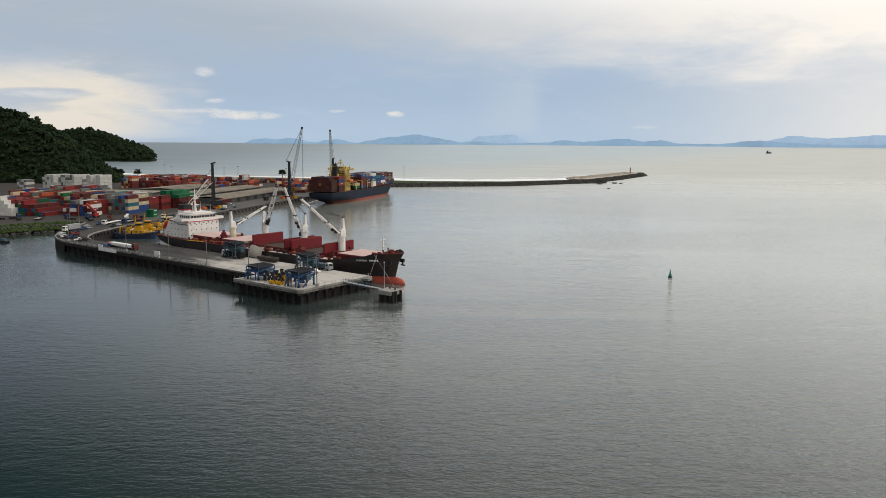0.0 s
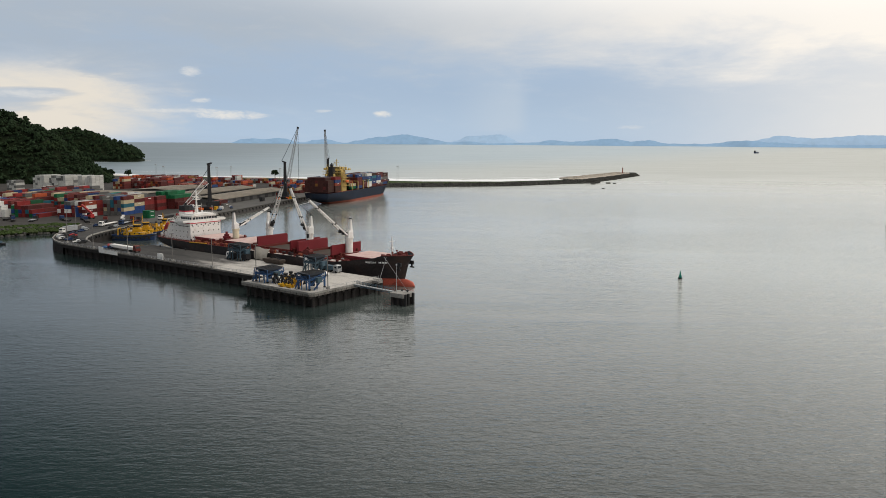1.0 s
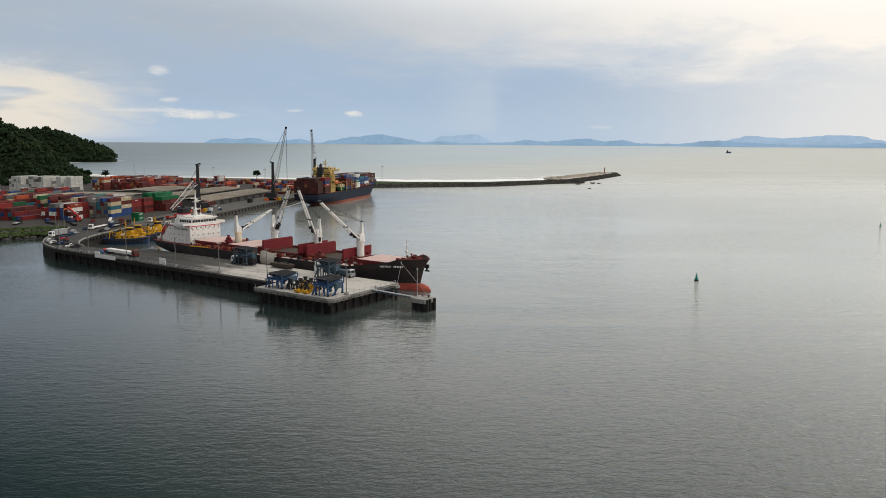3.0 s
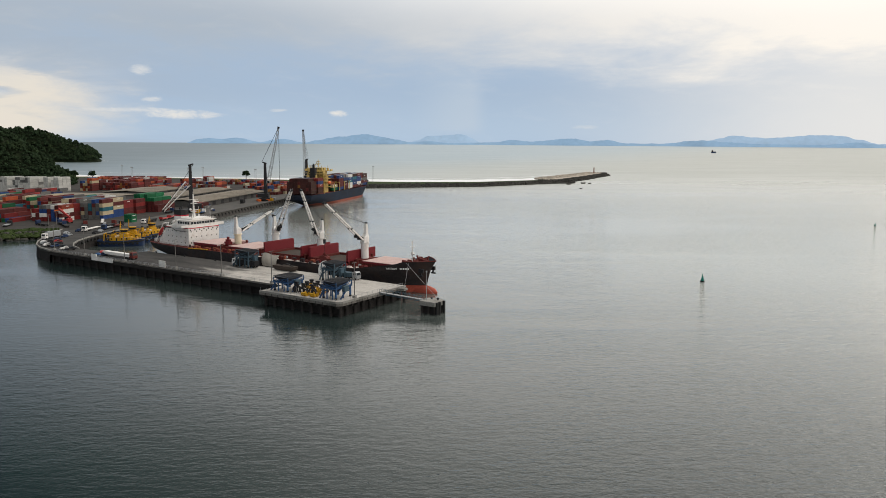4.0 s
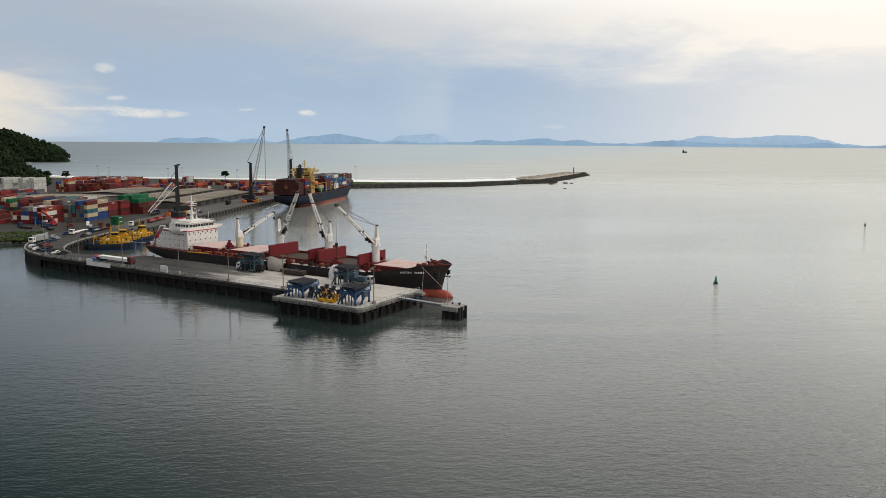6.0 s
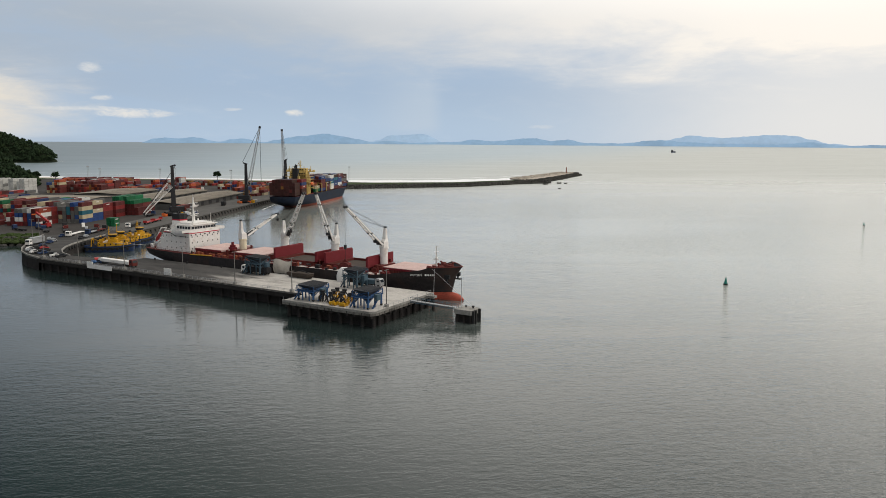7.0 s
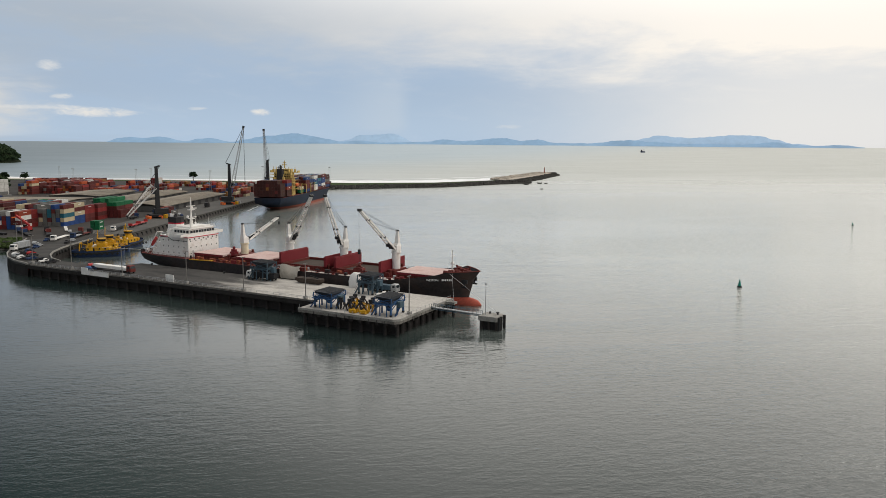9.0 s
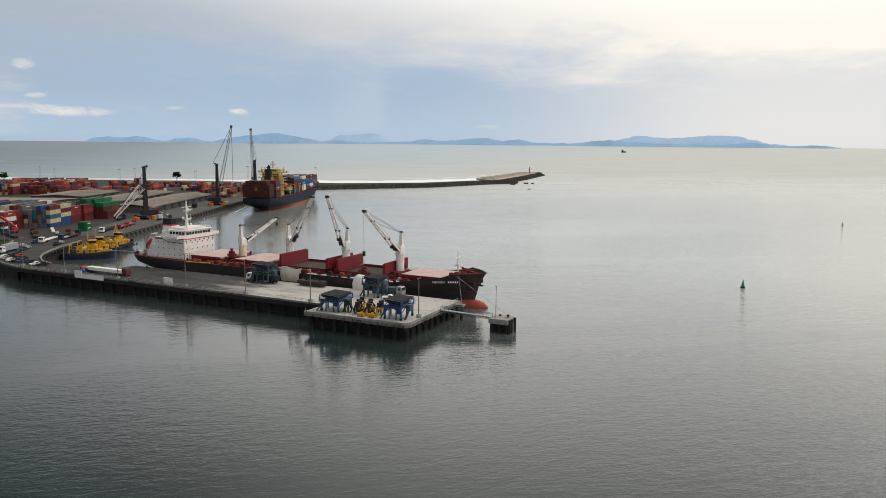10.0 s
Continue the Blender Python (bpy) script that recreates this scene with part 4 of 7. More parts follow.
    part("exhaust", Geo().rod((-66, -0.8, 23.8), (-66.4, -0.8, 25), 0.4, n=8).rod((-67, 0.8, 23.8), (-67.3, 0.8, 25.3), 0.5, n=8), DARK_STEEL, funnel)
    part("emblem", Geo().box(-68.6, -66.9, -2.78, -2.55, 18.2, 18.5).box(-66.2, -65.9, -2.76, -2.5, 18.0, 19.4).box(-65.2, -64.2, -2.74, -2.5, 18.8, 19.1), DARK_STEEL, funnel)
    radar = Geo().rod((-57.3, 0, 20.8), (-57.3, 0, 31.8), 0.5, 0.26, n=8).beam((-57.3, -0.9, 21), (-57.3, 0, 27), 0.22).beam((-57.3, 0.9, 21), (-57.3, 0, 27), 0.22).box(-58.2, -56.0, -1.1, 1.1, 23.6, 23.8).box(-58.2, -55.9, -1.2, 1.2, 27.4, 27.6).beam((-57.3, -2.6, 29.2), (-57.3, 2.6, 29.2), 0.2)
    radar.box(-55.9, -55.6, -1.5, 1.5, 24.3, 24.6).box(-55.9, -55.6, -1.8, 1.8, 28.1, 28.4).blob((-58.0, 1.2, 28.4), 0.6, 0.6, 0.6).blob((-58.0, -1.3, 24.6), 0.6, 0.6, 0.6).rod((-57.3, 0, 31.5), (-57.3, 0, 33), 0.08, n=5)
    part("radar_mast", radar, WHITE, ship, "white radar mast")
    for x, y, z, top in ((-60, 5, 20.8, 25.5), (-53, -4.5, 20.8, 24.2), (-53, 6, 20, 24.5)):
        part("antenna", Geo().rod((x, y, z), (x, y, top), 0.06, n=5).blob((x, y, z + 0.5), 0.45, 0.45, 0.5), WHITE, ship)
    part("provision_crane", Geo().rod((-48.8, -7.6, MAIN), (-48.8, -7.6, 11.4), 0.4, n=8).beam((-48.8, -7.6, 11.3), (-47.6, -3.0, 12.2), 0.35), WHITE, ship)
    part("gangway", Geo().beam((-46, -12.6, 8.4), (-33, -12.9, 8.9), 0.9, 0.25), YELLOW, ship, "stowed accommodation ladder")
    heap = part("stowed_grab", Geo().box(-32.3, -28.9, -4.3, -1.7, 10.0, 11.6, 0.5).box(-31.9, -29.3, -3.7, -2.3, 11.6, 12.6, 0.3).box(-31.0, -30.2, -3.4, -2.6, 12.6, 13.8).rod((-32.0, -3.0, 11.0), (-30.6, -3.0, 13.6), 0.18).rod((-29.2, -3.0, 11.0), (-30.6, -3.0, 13.6), 0.18), RED_COVER, ship, "dark red grab stowed by the aft crane")
    # cranes, aft to fore, with the jibs where they hang
    ship_crane(-27.5, 0, 15.2, MAIN, (-25.3, 19.7, 24.6), ship, CREAM, 23.0)
    ship_crane(-3.6, 0, 17.0, MAIN, (11.5, -5.2, 36.9), ship, WHITE, 24.5)
    ship_crane(22.6, 0, 17.0, MAIN, (20.5, -9.2, 37.6), ship, WHITE, 24.5)
    c4 = ship_crane(46.0, 0, 17.0, MAIN, (43.6, -21.1, 34.2), ship, WHITE, 24.5)
    hoist = part("hoist_rope", Geo().rod((43.6, -21.1, 33.8), (43.6, -21.1, 14.6), 0.05, n=4), DARK_STEEL, c4)
    part("hook_block", Geo().box(43.15, 44.05, -21.5, -20.7, 18.6, 20.2, 0.15), DARK_STEEL, hoist)
    shells = Geo().box(43.1, 44.1, -21.5, -20.7, 14.0, 15.0, 0.15)
    for d in (-1, 1):
        shells.rings([[(43.6 + d * x, y, z) for x, z in ((0.05, 12.2), (1.2, 12.3), (1.9, 13.0), (1.7, 13.7), (0.1, 14.0))] for y in (-22.2, -20.0)], False)
        shells.beam((43.6, -21.1, 14.8), (43.6 + d * 1.6, -21.1, 13.6), 0.25)
    part("clamshell_grab", shells, RED_DECK, hoist, "red clamshell grab hanging over the hopper")
    part("hook", Geo().rod((-25.3, 19.7, 24.2), (-25.3, 19.7, 22.4), 0.05, n=4).box(-25.7, -24.9, 19.4, 20.0, 21.2, 22.5), DARK_STEEL, ship)
    # gear and litter along the side decks, aft to fore
    litter = random.Random(31)
    for i in range(90):
        x, y = litter.uniform(-48, 62), litter.choice((-1, -1, 1)) * litter.uniform(9.4, 11.9)
        if x > 48:
            y *= 0.85
        w, d, h = litter.uniform(0.3, 1.3), litter.uniform(0.2, 0.7), litter.uniform(0.3, 1.5)
        paint = litter.choice((RUST, RUST, RED_DECK, DARK_STEEL, DARK_STEEL, RED_COVER, GREY_STEEL))
        part("deck_gear", Geo().box(x - w, x + w, y - d, y + d, MAIN - 0.05, MAIN + h, 0.1), paint, ship)
    for x0, x1 in ((-47, -38), (-16, -8)):
        part("walkway_plate", Geo().box(x0, x1, -11.9, -9.6, MAIN, MAIN + 0.12), RUST, ship, "rust-orange primed side deck")
    for i in range(26):
        x, y = litter.uniform(-79, -74), litter.uniform(-7.5, 7.5)
        h = litter.uniform(0.4, 1.9)
        part("mooring_gear", Geo().box(x - 0.6, x + 0.6, y - 0.5, y + 0.5, MAIN - 0.05, MAIN + h, 0.12), litter.choice((RED_DECK, RUST, DARK_STEEL, WHITE)), ship)
    return ship, hull


bulk_carrier, bulk_hull = build_bulk_carrier()


# ---- lamps, hoppers, grabs and vehicles on the jetty ----
def lamp_post(m, height=12.0, arms=2):
    post = thing("street_lamp", m, "tall grey steel lamp post on a white concrete foot", "street lamp", "lamp posts along the jetty")
    part("foot", Geo().box(-0.6, 0.6, -0.6, 0.6, -0.05, 0.9, 0.15), CONCRETE, post, "white concrete foot")
    part("pole", Geo().rod((0, 0, 0.8), (0, 0, height), 0.18, 0.12, n=8), POLE, post)
    arm = Geo().beam((-0.9 * (arms > 1), 0, height - 0.1), (0.9, 0, height - 0.1), 0.1)
    part("arm", arm, POLE, post)
    for s in ((-1, 1) if arms > 1 else (1,)):
        part("lamp_head", Geo().box(s * 0.8 - 0.25, s * 0.8 + 0.25, -0.14, 0.14, height - 0.25, height - 0.04, 0.05), POLE, post)
    return post


first = lamp_post(on_jetty(-160, 11.9, DECK_Z, 90))
for s, n in ((-186.2, 13.0), (-130.6, 11.9), (-96.6, 11.9), (-69.5, 11.9), (-42.5, 11.9), (-1.2, 9.2)):
    copy_thing(first, on_jetty(s, n, DECK_Z, 90))
for x, y in ((-213.5, 428.0), (-217.5, 447.0)):
    copy_thing(first, pose(x, y, DECK_Z, 0, 0, 20))


def hopper(s, n, w, d, top, steel, label, turn=0.0):
    """A travelling grain hopper: braced legs, ring beam, pyramid bin and a grid."""
    h = thing("grain_hopper", on_jetty(s, n, DECK_Z, turn), label, "hopper", "grain hoppers")
    body = top - DECK_Z
    mid = body * 0.62
    for x in (-w / 2, w / 2):
        for y in (-d / 2, 0, d / 2):
            part("leg", Geo().beam((x, y, 0), (x, y, mid + 0.3), 0.5 if y else 0.35), steel, h)
        for y in (-d / 2, d / 2):
            part("wheel", Geo().rod((x - 0.3, y, 0.35), (x + 0.3, y, 0.35), 0.36, n=8), RUBBER, h)
    ring = Geo()
    for y in (-d / 2, d / 2):
        ring.beam((-w / 2, y, mid), (w / 2, y, mid), 0.45, 0.5)
        ring.beam((-w / 2, y, mid * 0.62), (0, y, mid), 0.2).beam((w / 2, y, mid * 0.62), (0, y, mid), 0.2)
    for x in (-w / 2, w / 2):
        ring.beam((x, -d / 2, mid), (x, d / 2, mid), 0.45, 0.5).beam((x, -d / 2, mid * 0.5), (x, 0, mid), 0.2).beam((x, d / 2, mid * 0.5), (x, 0, mid), 0.2)
    part("frame", ring, steel, h)
    for x in (-w * 0.56, w * 0.56):
        for y in (-d * 0.54, d * 0.54):
            part("post", Geo().beam((x, y, mid), (x, y, body - 0.3), 0.25), steel, h)
    bin_ = Geo().rings([[(x * k, y * k2, z) for x, y in ((-w / 2, -d / 2), (w / 2, -d / 2), (w / 2, d / 2), (-w / 2, d / 2))] for z, k, k2 in ((mid * 0.45, 0.12, 0.12), (mid + 0.1, 0.6, 0.62), (body - 0.8, 0.84, 0.86), (body - 0.7, 1.02, 1.0), (body, 1.02, 1.0))], False)
    part("bin", bin_, DARK_BIN, h, "dark steel hopper bin")
    lattice = Geo()
    for y in (-d * 0.54, d * 0.54):
        lattice.beam((-w * 0.56, y, mid + 0.2), (w * 0.56, y, body - 0.5), 0.16).beam((w * 0.56, y, mid + 0.2), (-w * 0.56, y, body - 0.5), 0.16)
    for x in (-w * 0.56, w * 0.56):
        lattice.beam((x, -d * 0.54, mid + 0.2), (x, d * 0.54, body - 0.5), 0.16)
    part("brace", lattice, steel, h)
    box_x = w * 0.62
    part("control_box", Geo().box(box_x, box_x + 1.3, -d * 0.2, d * 0.1, mid * 0.7, mid * 0.7 + 1.8, 0.1), TEAL_STEEL, h)
    for i in range(9):
        x = -w * 0.5 + i * w / 8
        part("grid_bar", Geo().beam((x, -d * 0.5, body + 0.06), (x, d * 0.5, body + 0.06), 0.12), DARK_STEEL, h)
    for y in (-d * 0.36, d * 0.36):
        part("dust_flap", Geo().beam((-w * 0.52, y * 1.5, body + 0.05), (w * 0.52, y * 1.5, body - 0.2), 0.9, 0.1), DARK_BIN, h)
    for x in (-w * 0.22, w * 0.22):
        part("leg", Geo().beam((x, -d / 2, 0), (x, -d / 2, mid), 0.28), steel, h)
    part("stair", Geo().beam((-w * 0.75, -d * 0.55, 0), (-w * 0.2, -d * 0.72, mid), 0.6, 0.12).beam((-w * 0.75, -d * 0.6, 1.0), (-w * 0.2, -d * 0.78, mid + 1.0), 0.07), steel, h)
    part("chute", Geo().rings([[(x, y, z) for x, y in ((-k, -k), (k, -k), (k, k), (-k, k))] for z, k in ((0.9, 0.35), (mid * 0.5, 0.6))], False), steel, h)
    deck = Geo()
    rail_along(deck, [(-w * 0.6, -d * 0.6, body * 0.62), (w * 0.6, -d * 0.6, body * 0.62), (w * 0.6, d * 0.6, body * 0.62)], 1.0, 1.2)
    deck.beam((-w * 0.6, -d * 0.58, body * 0.6), (w * 0.6, -d * 0.58, body * 0.6), 0.8, 0.12)
    part("catwalk", deck, steel, h)
    ladder = Geo().beam((w * 0.62, -d * 0.3, 0), (w * 0.55, d * 0.35, body * 0.62), 0.6, 0.15)
    part("ladder", ladder, steel, h)
    return h


hopper(-29.0, 6.8, 6.2, 7.2, 10.6, BLUE_STEEL, "blue steel grain hopper with braced legs")
hopper(-6.6, 6.6, 5.4, 7.3, 11.3, BLUE_STEEL, "blue steel grain hopper with a dark bin")
hopper(-29.0, 30.6, 5.6, 6.0, 12.2, TEAL_STEEL, "grey-blue grain hopper under the ship's crane")
hopper(-78.0, 32.6, 7.0, 5.0, 12.4, TEAL_STEEL, "grey-blue grain hopper over a parked truck")


def orange_peel_grab(m, paint, label):
    g = thing("cargo_grab", m, label, "cargo grab", "cargo grabs on the platform")
    part("head", Geo().rod((0, 0, 2.3), (0, 0, 3.3), 0.55, 0.4, n=8).box(-0.7, 0.7, -0.35, 0.35, 3.1, 3.7), DARK_STEEL, g)
    for k in range(6):
        a = k * math.tau / 6
        c, s = math.cos(a), math.sin(a)
        pts = [(0.45 * c, 0.45 * s, 2.4), (1.25 * c, 1.25 * s, 1.9), (1.4 * c, 1.4 * s, 1.1), (0.8 * c, 0.8 * s, 0.05)]
        tine = Geo()
        for q, (p, e) in enumerate(zip(pts, pts[1:])):
            tine.beam(p, e, (0.3, 0.55, 0.4)[q], 0.2)
        part("tine", tine, paint, g)
        part("ram", Geo().rod((0.3 * c, 0.3 * s, 3.2), (1.15 * c, 1.15 * s, 1.8), 0.1, n=5), DARK_STEEL, g)
    return g


for s, n, paint, t in ((-23.6, 5.2, DARK_STEEL, 0), (-21.6, 8.2, DARK_STEEL, 20), (-19.8, 4.6, DARK_STEEL, 10), (-17.2, 7.4, YELLOW, 40), (-15.8, 4.6, DARK_STEEL, 5), (-13.4, 6.6, YELLOW, 30), (-18.6, 10.4, DARK_STEEL, 15), (-22.4, 11.4, YELLOW, 25), (-14.6, 9.8, DARK_STEEL, 50), (-20.4, 7.0, YELLOW, 8)):
    orange_peel_grab(on_jetty(s, n, DECK_Z, t), paint, "yellow steel orange-peel cargo grab" if paint is YELLOW else "black steel orange-peel cargo grab")
for s, n in ((-17.0, 2.6), (-13.4, 2.8)):
    claw = thing("clamshell_bucket", on_jetty(s, n, DECK_Z), "yellow clamshell bucket lying on the concrete", "cargo grab", "cargo grabs on the platform")
    for side in (-1, 1):
        rim = [[(x, side * y, z) for y, z in ((0.1, 0.1), (0.75, 0.05), (1.25, 0.55), (1.2, 1.2), (0.5, 1.25))] for x in (-1.1, 1.1)]
        part("shell", Geo().rings(rim, False), YELLOW, claw)
    part("arm", Geo().beam((-0.9, 0, 1.2), (0, 0, 2.3), 0.3).beam((0.9, 0, 1.2), (0, 0, 2.3), 0.3), DARK_STEEL, claw)


def truck(m, cab_paint, body_paint, label, length=12.0, kind="trailer", height=2.7):
    t = thing("truck", m, label, "truck")
    cab = Geo().rings([[(x, y, z) for x, y in ((2.3 - c, -1.2), (4.6 - f, -1.2), (4.6 - f, 1.2), (2.3 - c, 1.2))] for z, c, f in ((0.6, 0, 0), (1.9, 0, 0), (2.9, 0, 0.35), (3.1, -0.1, 0.6))], False)
    cab_part = part("cab", cab, cab_paint, t)
    part("windscreen", Geo().add([(4.62, -1.05, 1.9), (4.62, 1.05, 1.9), (4.32, 1.0, 2.8), (4.32, -1.0, 2.8)], [(0, 1, 2, 3)]).box(2.9, 3.9, -1.22, -1.2, 1.9, 2.6).box(2.9, 3.9, 1.2, 1.22, 1.9, 2.6), GLASS, cab_part)
    part("chassis", Geo().box(2.0 - length, 4.3, -0.5, 0.5, 0.65, 1.0), DARK_STEEL, t)
    if kind == "flat":
        part("bed", Geo().box(1.9 - length, 1.8, -1.25, 1.25, 1.0, 1.3), body_paint, t)
    else:
        body = Geo().box(1.9 - length, 1.8, -1.25, 1.25, 1.0, 1.0 + height, 0.08)
        for i in range(int(length / 1.2)):
            body.box(1.9 - length + i * 1.2, 2.0 - length + i * 1.2, -1.3, 1.3, 1.05, 0.95 + height)
        part("trailer_body", body, body_paint, t)
    for x in (3.6, 0.6, -0.7, 3.2 - length, 4.5 - length):
        for y in (-1.05, 1.05):
            part("wheel", Geo().rod((x, y - 0.16, 0.5), (x, y + 0.16, 0.5), 0.5, n=10), RUBBER, t)
    return t


def car(m, paint, label, pickup=False):
    c = thing("car", m, label, "car")
    prof = [(-2.2, 0.4), (-2.2, 1.0), (-0.4, 1.05), (-0.2, 1.65), (0.9, 1.65), (1.4, 1.05), (2.2, 0.95), (2.25, 0.4)] if pickup else [(-2.1, 0.4), (-2.1, 1.0), (-1.7, 1.1), (-1.2, 1.55), (0.4, 1.55), (1.1, 1.0), (2.0, 0.9), (2.1, 0.4)]
    part("body", Geo().rings([[(x, y, z) for x, z in prof] for y in (-0.88, 0.88)], False), paint, c)
    part("windows", Geo().box(-1.3 + 1.2 * pickup, 0.6 + 0.3 * pickup, -0.9, 0.9, 1.08, 1.45), GLASS, c)
    for x in (-1.4, 1.4):
        for y in (-0.82, 0.82):
            part("wheel", Geo().rod((x, y - 0.12, 0.34), (x, y + 0.12, 0.34), 0.34, n=10), RUBBER, c)
    return c


board = thing("parapet_board", on_jetty(-143.8, 9.85), "long blank white board on the jetty's edge", "board")
for i in range(4):
    part("board_panel", Geo().box(-7.8 + i * 3.9, -3.96 + i * 3.9, -0.1, 0.12, 4.3, 7.1 if i == 0 else 6.0 - 0.1 * (i % 2)), WHITE, board)
part("cap_rail", Geo().box(-3.9, 7.9, -0.16, 0.2, 6.03, 6.13), GREY_STEEL, board)
for i in range(5):
    part("stay", Geo().beam((-7.4 + i * 3.7, 0.2, 5.9), (-7.4 + i * 3.7, 1.3, DECK_Z), 0.14), GREY_STEEL, board)
blue_sheet = thing("folded_sheet", on_jetty(-150.2, 12.2, DECK_Z), "folded blue plastic sheet on a low pallet", "tarpaulin")
part("sheet", Geo().blob((0, 0, 1.3), 1.5, 1.0, 0.7, 9, 6, 0.15, random.Random(4)), BLUE_STEEL, blue_sheet)
part("pallet", Geo().box(-1.4, 1.4, -1, 1, 0, 0.9), DARK_BIN, blue_sheet)
truck(on_jetty(-135.2, 17.0, DECK_Z), RED_DECK, WHITE, "dark red cab truck with a long low white trailer", 19.0, height=1.25)
truck(on_jetty(-81.0, 32.4, DECK_Z, 180), WHITE, DARK_STEEL, "white truck with an open dark trailer under a hopper", 11.0, height=1.8)
truck(on_jetty(-25.0, 35.0, DECK_Z), GREY_STEEL, TEAL_STEEL, "grey cab truck with a blue-grey tipper", 8.0, height=1.6)
car(on_jetty(-22.0, 27.5, DECK_Z, 20), WHITE, "white pickup truck on the platform", True)
car(on_jetty(-152.5, 16.5, DECK_Z, 175), NAVY, "dark blue car parked on the jetty")
car(on_jetty(-158.0, 19.0, DECK_Z, 150), RED_PAINT, "red car parked on the jetty")
for x, y, a, p, tint in ((-205, 403, 60, WHITE, "white"), (-203.0, 398.5, 55, GREY_STEEL, "silver"), (-199, 392.5, 50, WHITE, "white"), (-196.5, 398.5, 60, DARK_STEEL, "black"), (-199.5, 405, 65, RED_PAINT, "red"), (-209.5, 440, 85, GREY_STEEL, "silver"), (-203.5, 414, 75, NAVY, "dark blue"), (-189.0, 386.0, 45, DARK_STEEL, "black")):
    car(pose(x, y, DECK_Z, 0, 0, a), p, f"{tint} car parked on the causeway")
truck(pose(-210.5, 421, DECK_Z, 0, 0, -105), WHITE, GREY_STEEL, "white truck with a grey trailer on the causeway", 9)
truck(pose(-204.2, 455, DECK_Z, 0, 0, -96), WHITE, WHITE, "white truck with a low white trailer", 15, "flat")
truck(pose(-201.0, 476, YARD_Z, 0, 0, -97), NAVY, GREY_STEEL, "dark blue truck with a grey flat trailer", 12, "flat")

CLUTTER = random.Random(77)
for k, (x, y, a) in enumerate(((-194, 389, 50), (-196.5, 391.5, 52), (-186, 380.5, 40), (-183.0, 379.0, 38), (-201.5, 408.5, 70), (-203.5, 404.5, 65), (-204.8, 426, 82), (-205.2, 432, 84), (-195.5, 443, 88), (-195, 449, 88), (-208, 452, 90))):
    tint, paint = CLUTTER.choice((("white", WHITE), ("black", DARK_STEEL), ("dark blue", NAVY), ("silver", GREY_STEEL), ("black", DARK_STEEL)))
    car(pose(x, y, DECK_Z, 0, 0, a + CLUTTER.uniform(-6, 6)), paint, f"{tint} pickup truck parked on the causeway", True)
for a, b, t in ((-2, 20, 5), (2, 27, 12), (6, 48, 35), (-6, 40, 30), (-8, 52, 42), (0, 60, 50), (-6, 70, 60), (88, 34, 8), (112, 32, 4), (126, 24, 2)):
    paint, body, words = CLUTTER.choice(((NAVY, DARK_STEEL, "dark blue truck with an empty dark trailer"), (RED_DECK, DARK_STEEL, "dark red truck with an empty dark trailer"), (DARK_STEEL, RED_DECK, "dark truck with a rusty red trailer")))
    truck(on_yard(a, b, YARD_Z, t), paint, body, words + " in the yard", 11, "flat")

sign = thing("sign_board", on_jetty(-104.2, 11.0, DECK_Z), "blank white board on the jetty's edge", "sign")
part("board", Geo().box(-2.0, 2.0, -0.12, 0.12, -0.3, 2.8), WHITE, sign)
part("stay", Geo().beam((-1.5, 0.1, 2.4), (-1.5, 1.5, 0), 0.12).beam((1.5, 0.1, 2.4), (1.5, 1.5, 0), 0.12), GREY_STEEL, sign)

# canvas save-all hung between ship and jetty, and a white chute
sheet = thing("spill_tarpaulin", on_jetty(0, 0), "beige canvas hung between ship and jetty to catch grain", "tarpaulin")
rows = []
for j in range(9):
    v = j / 8
    span = 9.4 - 1.6 * v
    rows.append([(-66.2 - span + span * i / 20, 39.6 - 2.0 * v - 0.9 * math.sin(math.pi * v) + (0.03 + 0.07 * v) * math.sin(i * 1.3 + 2.2 * math.sin(i * 0.37) + 1.3 * math.sin(j * 0.7)), 10.3 - 4.85 * v + 0.35 * math.sin(i * 0.31 + 0.5) * (1 - v)) for i in range(21)])
cloth = Geo().rings(rows, True, False, False)
cloth.rings([[(x, y + 0.07, z - 0.05) for x, y, z in r] for r in rows], True, False, False)
part("canvas", cloth, TARP, sheet)
chute = thing("spill_chute", on_jetty(-39.8, 36.6, DECK_Z), "white canvas spill chute beside the ship", "tarpaulin")
part("canvas", Geo().rings([[(2.4 * math.cos(a) * k, 1.6 * math.sin(a) * k + y, z) for a in [i * math.tau / 12 for i in range(12)]] for z, k, y in ((0, 0.85, 0), (2.0, 1.0, 0.3), (4.2, 0.95, 1.2), (5.0, 0.6, 1.8))], True), WHITE, chute)
bin_red = thing("cargo_skip", on_jetty(-57.5, 34.6, DECK_Z), "dark brown rusty loading bucket beside the ship", "cargo skip")
part("tub", Geo().rings([[(x * k, y * k, z) for x, y in ((-6, -1.7), (4.5, -1.7), (6, 0), (4.5, 1.7), (-6, 1.7))] for z, k in ((0.2, 0.8), (1.2, 1.0), (2.0, 1.0))], False), CARGO, bin_red)
part("lug", Geo().beam((-4, 0, 1.9), (0, 0, 2.9), 0.3).beam((4, 0, 1.9), (0, 0, 2.9), 0.3), DARK_STEEL, bin_red)
lines = thing("mooring_lines", on_jetty(0, 0), "grey mooring ropes between ship and dolphin", "rope", kind="thing")
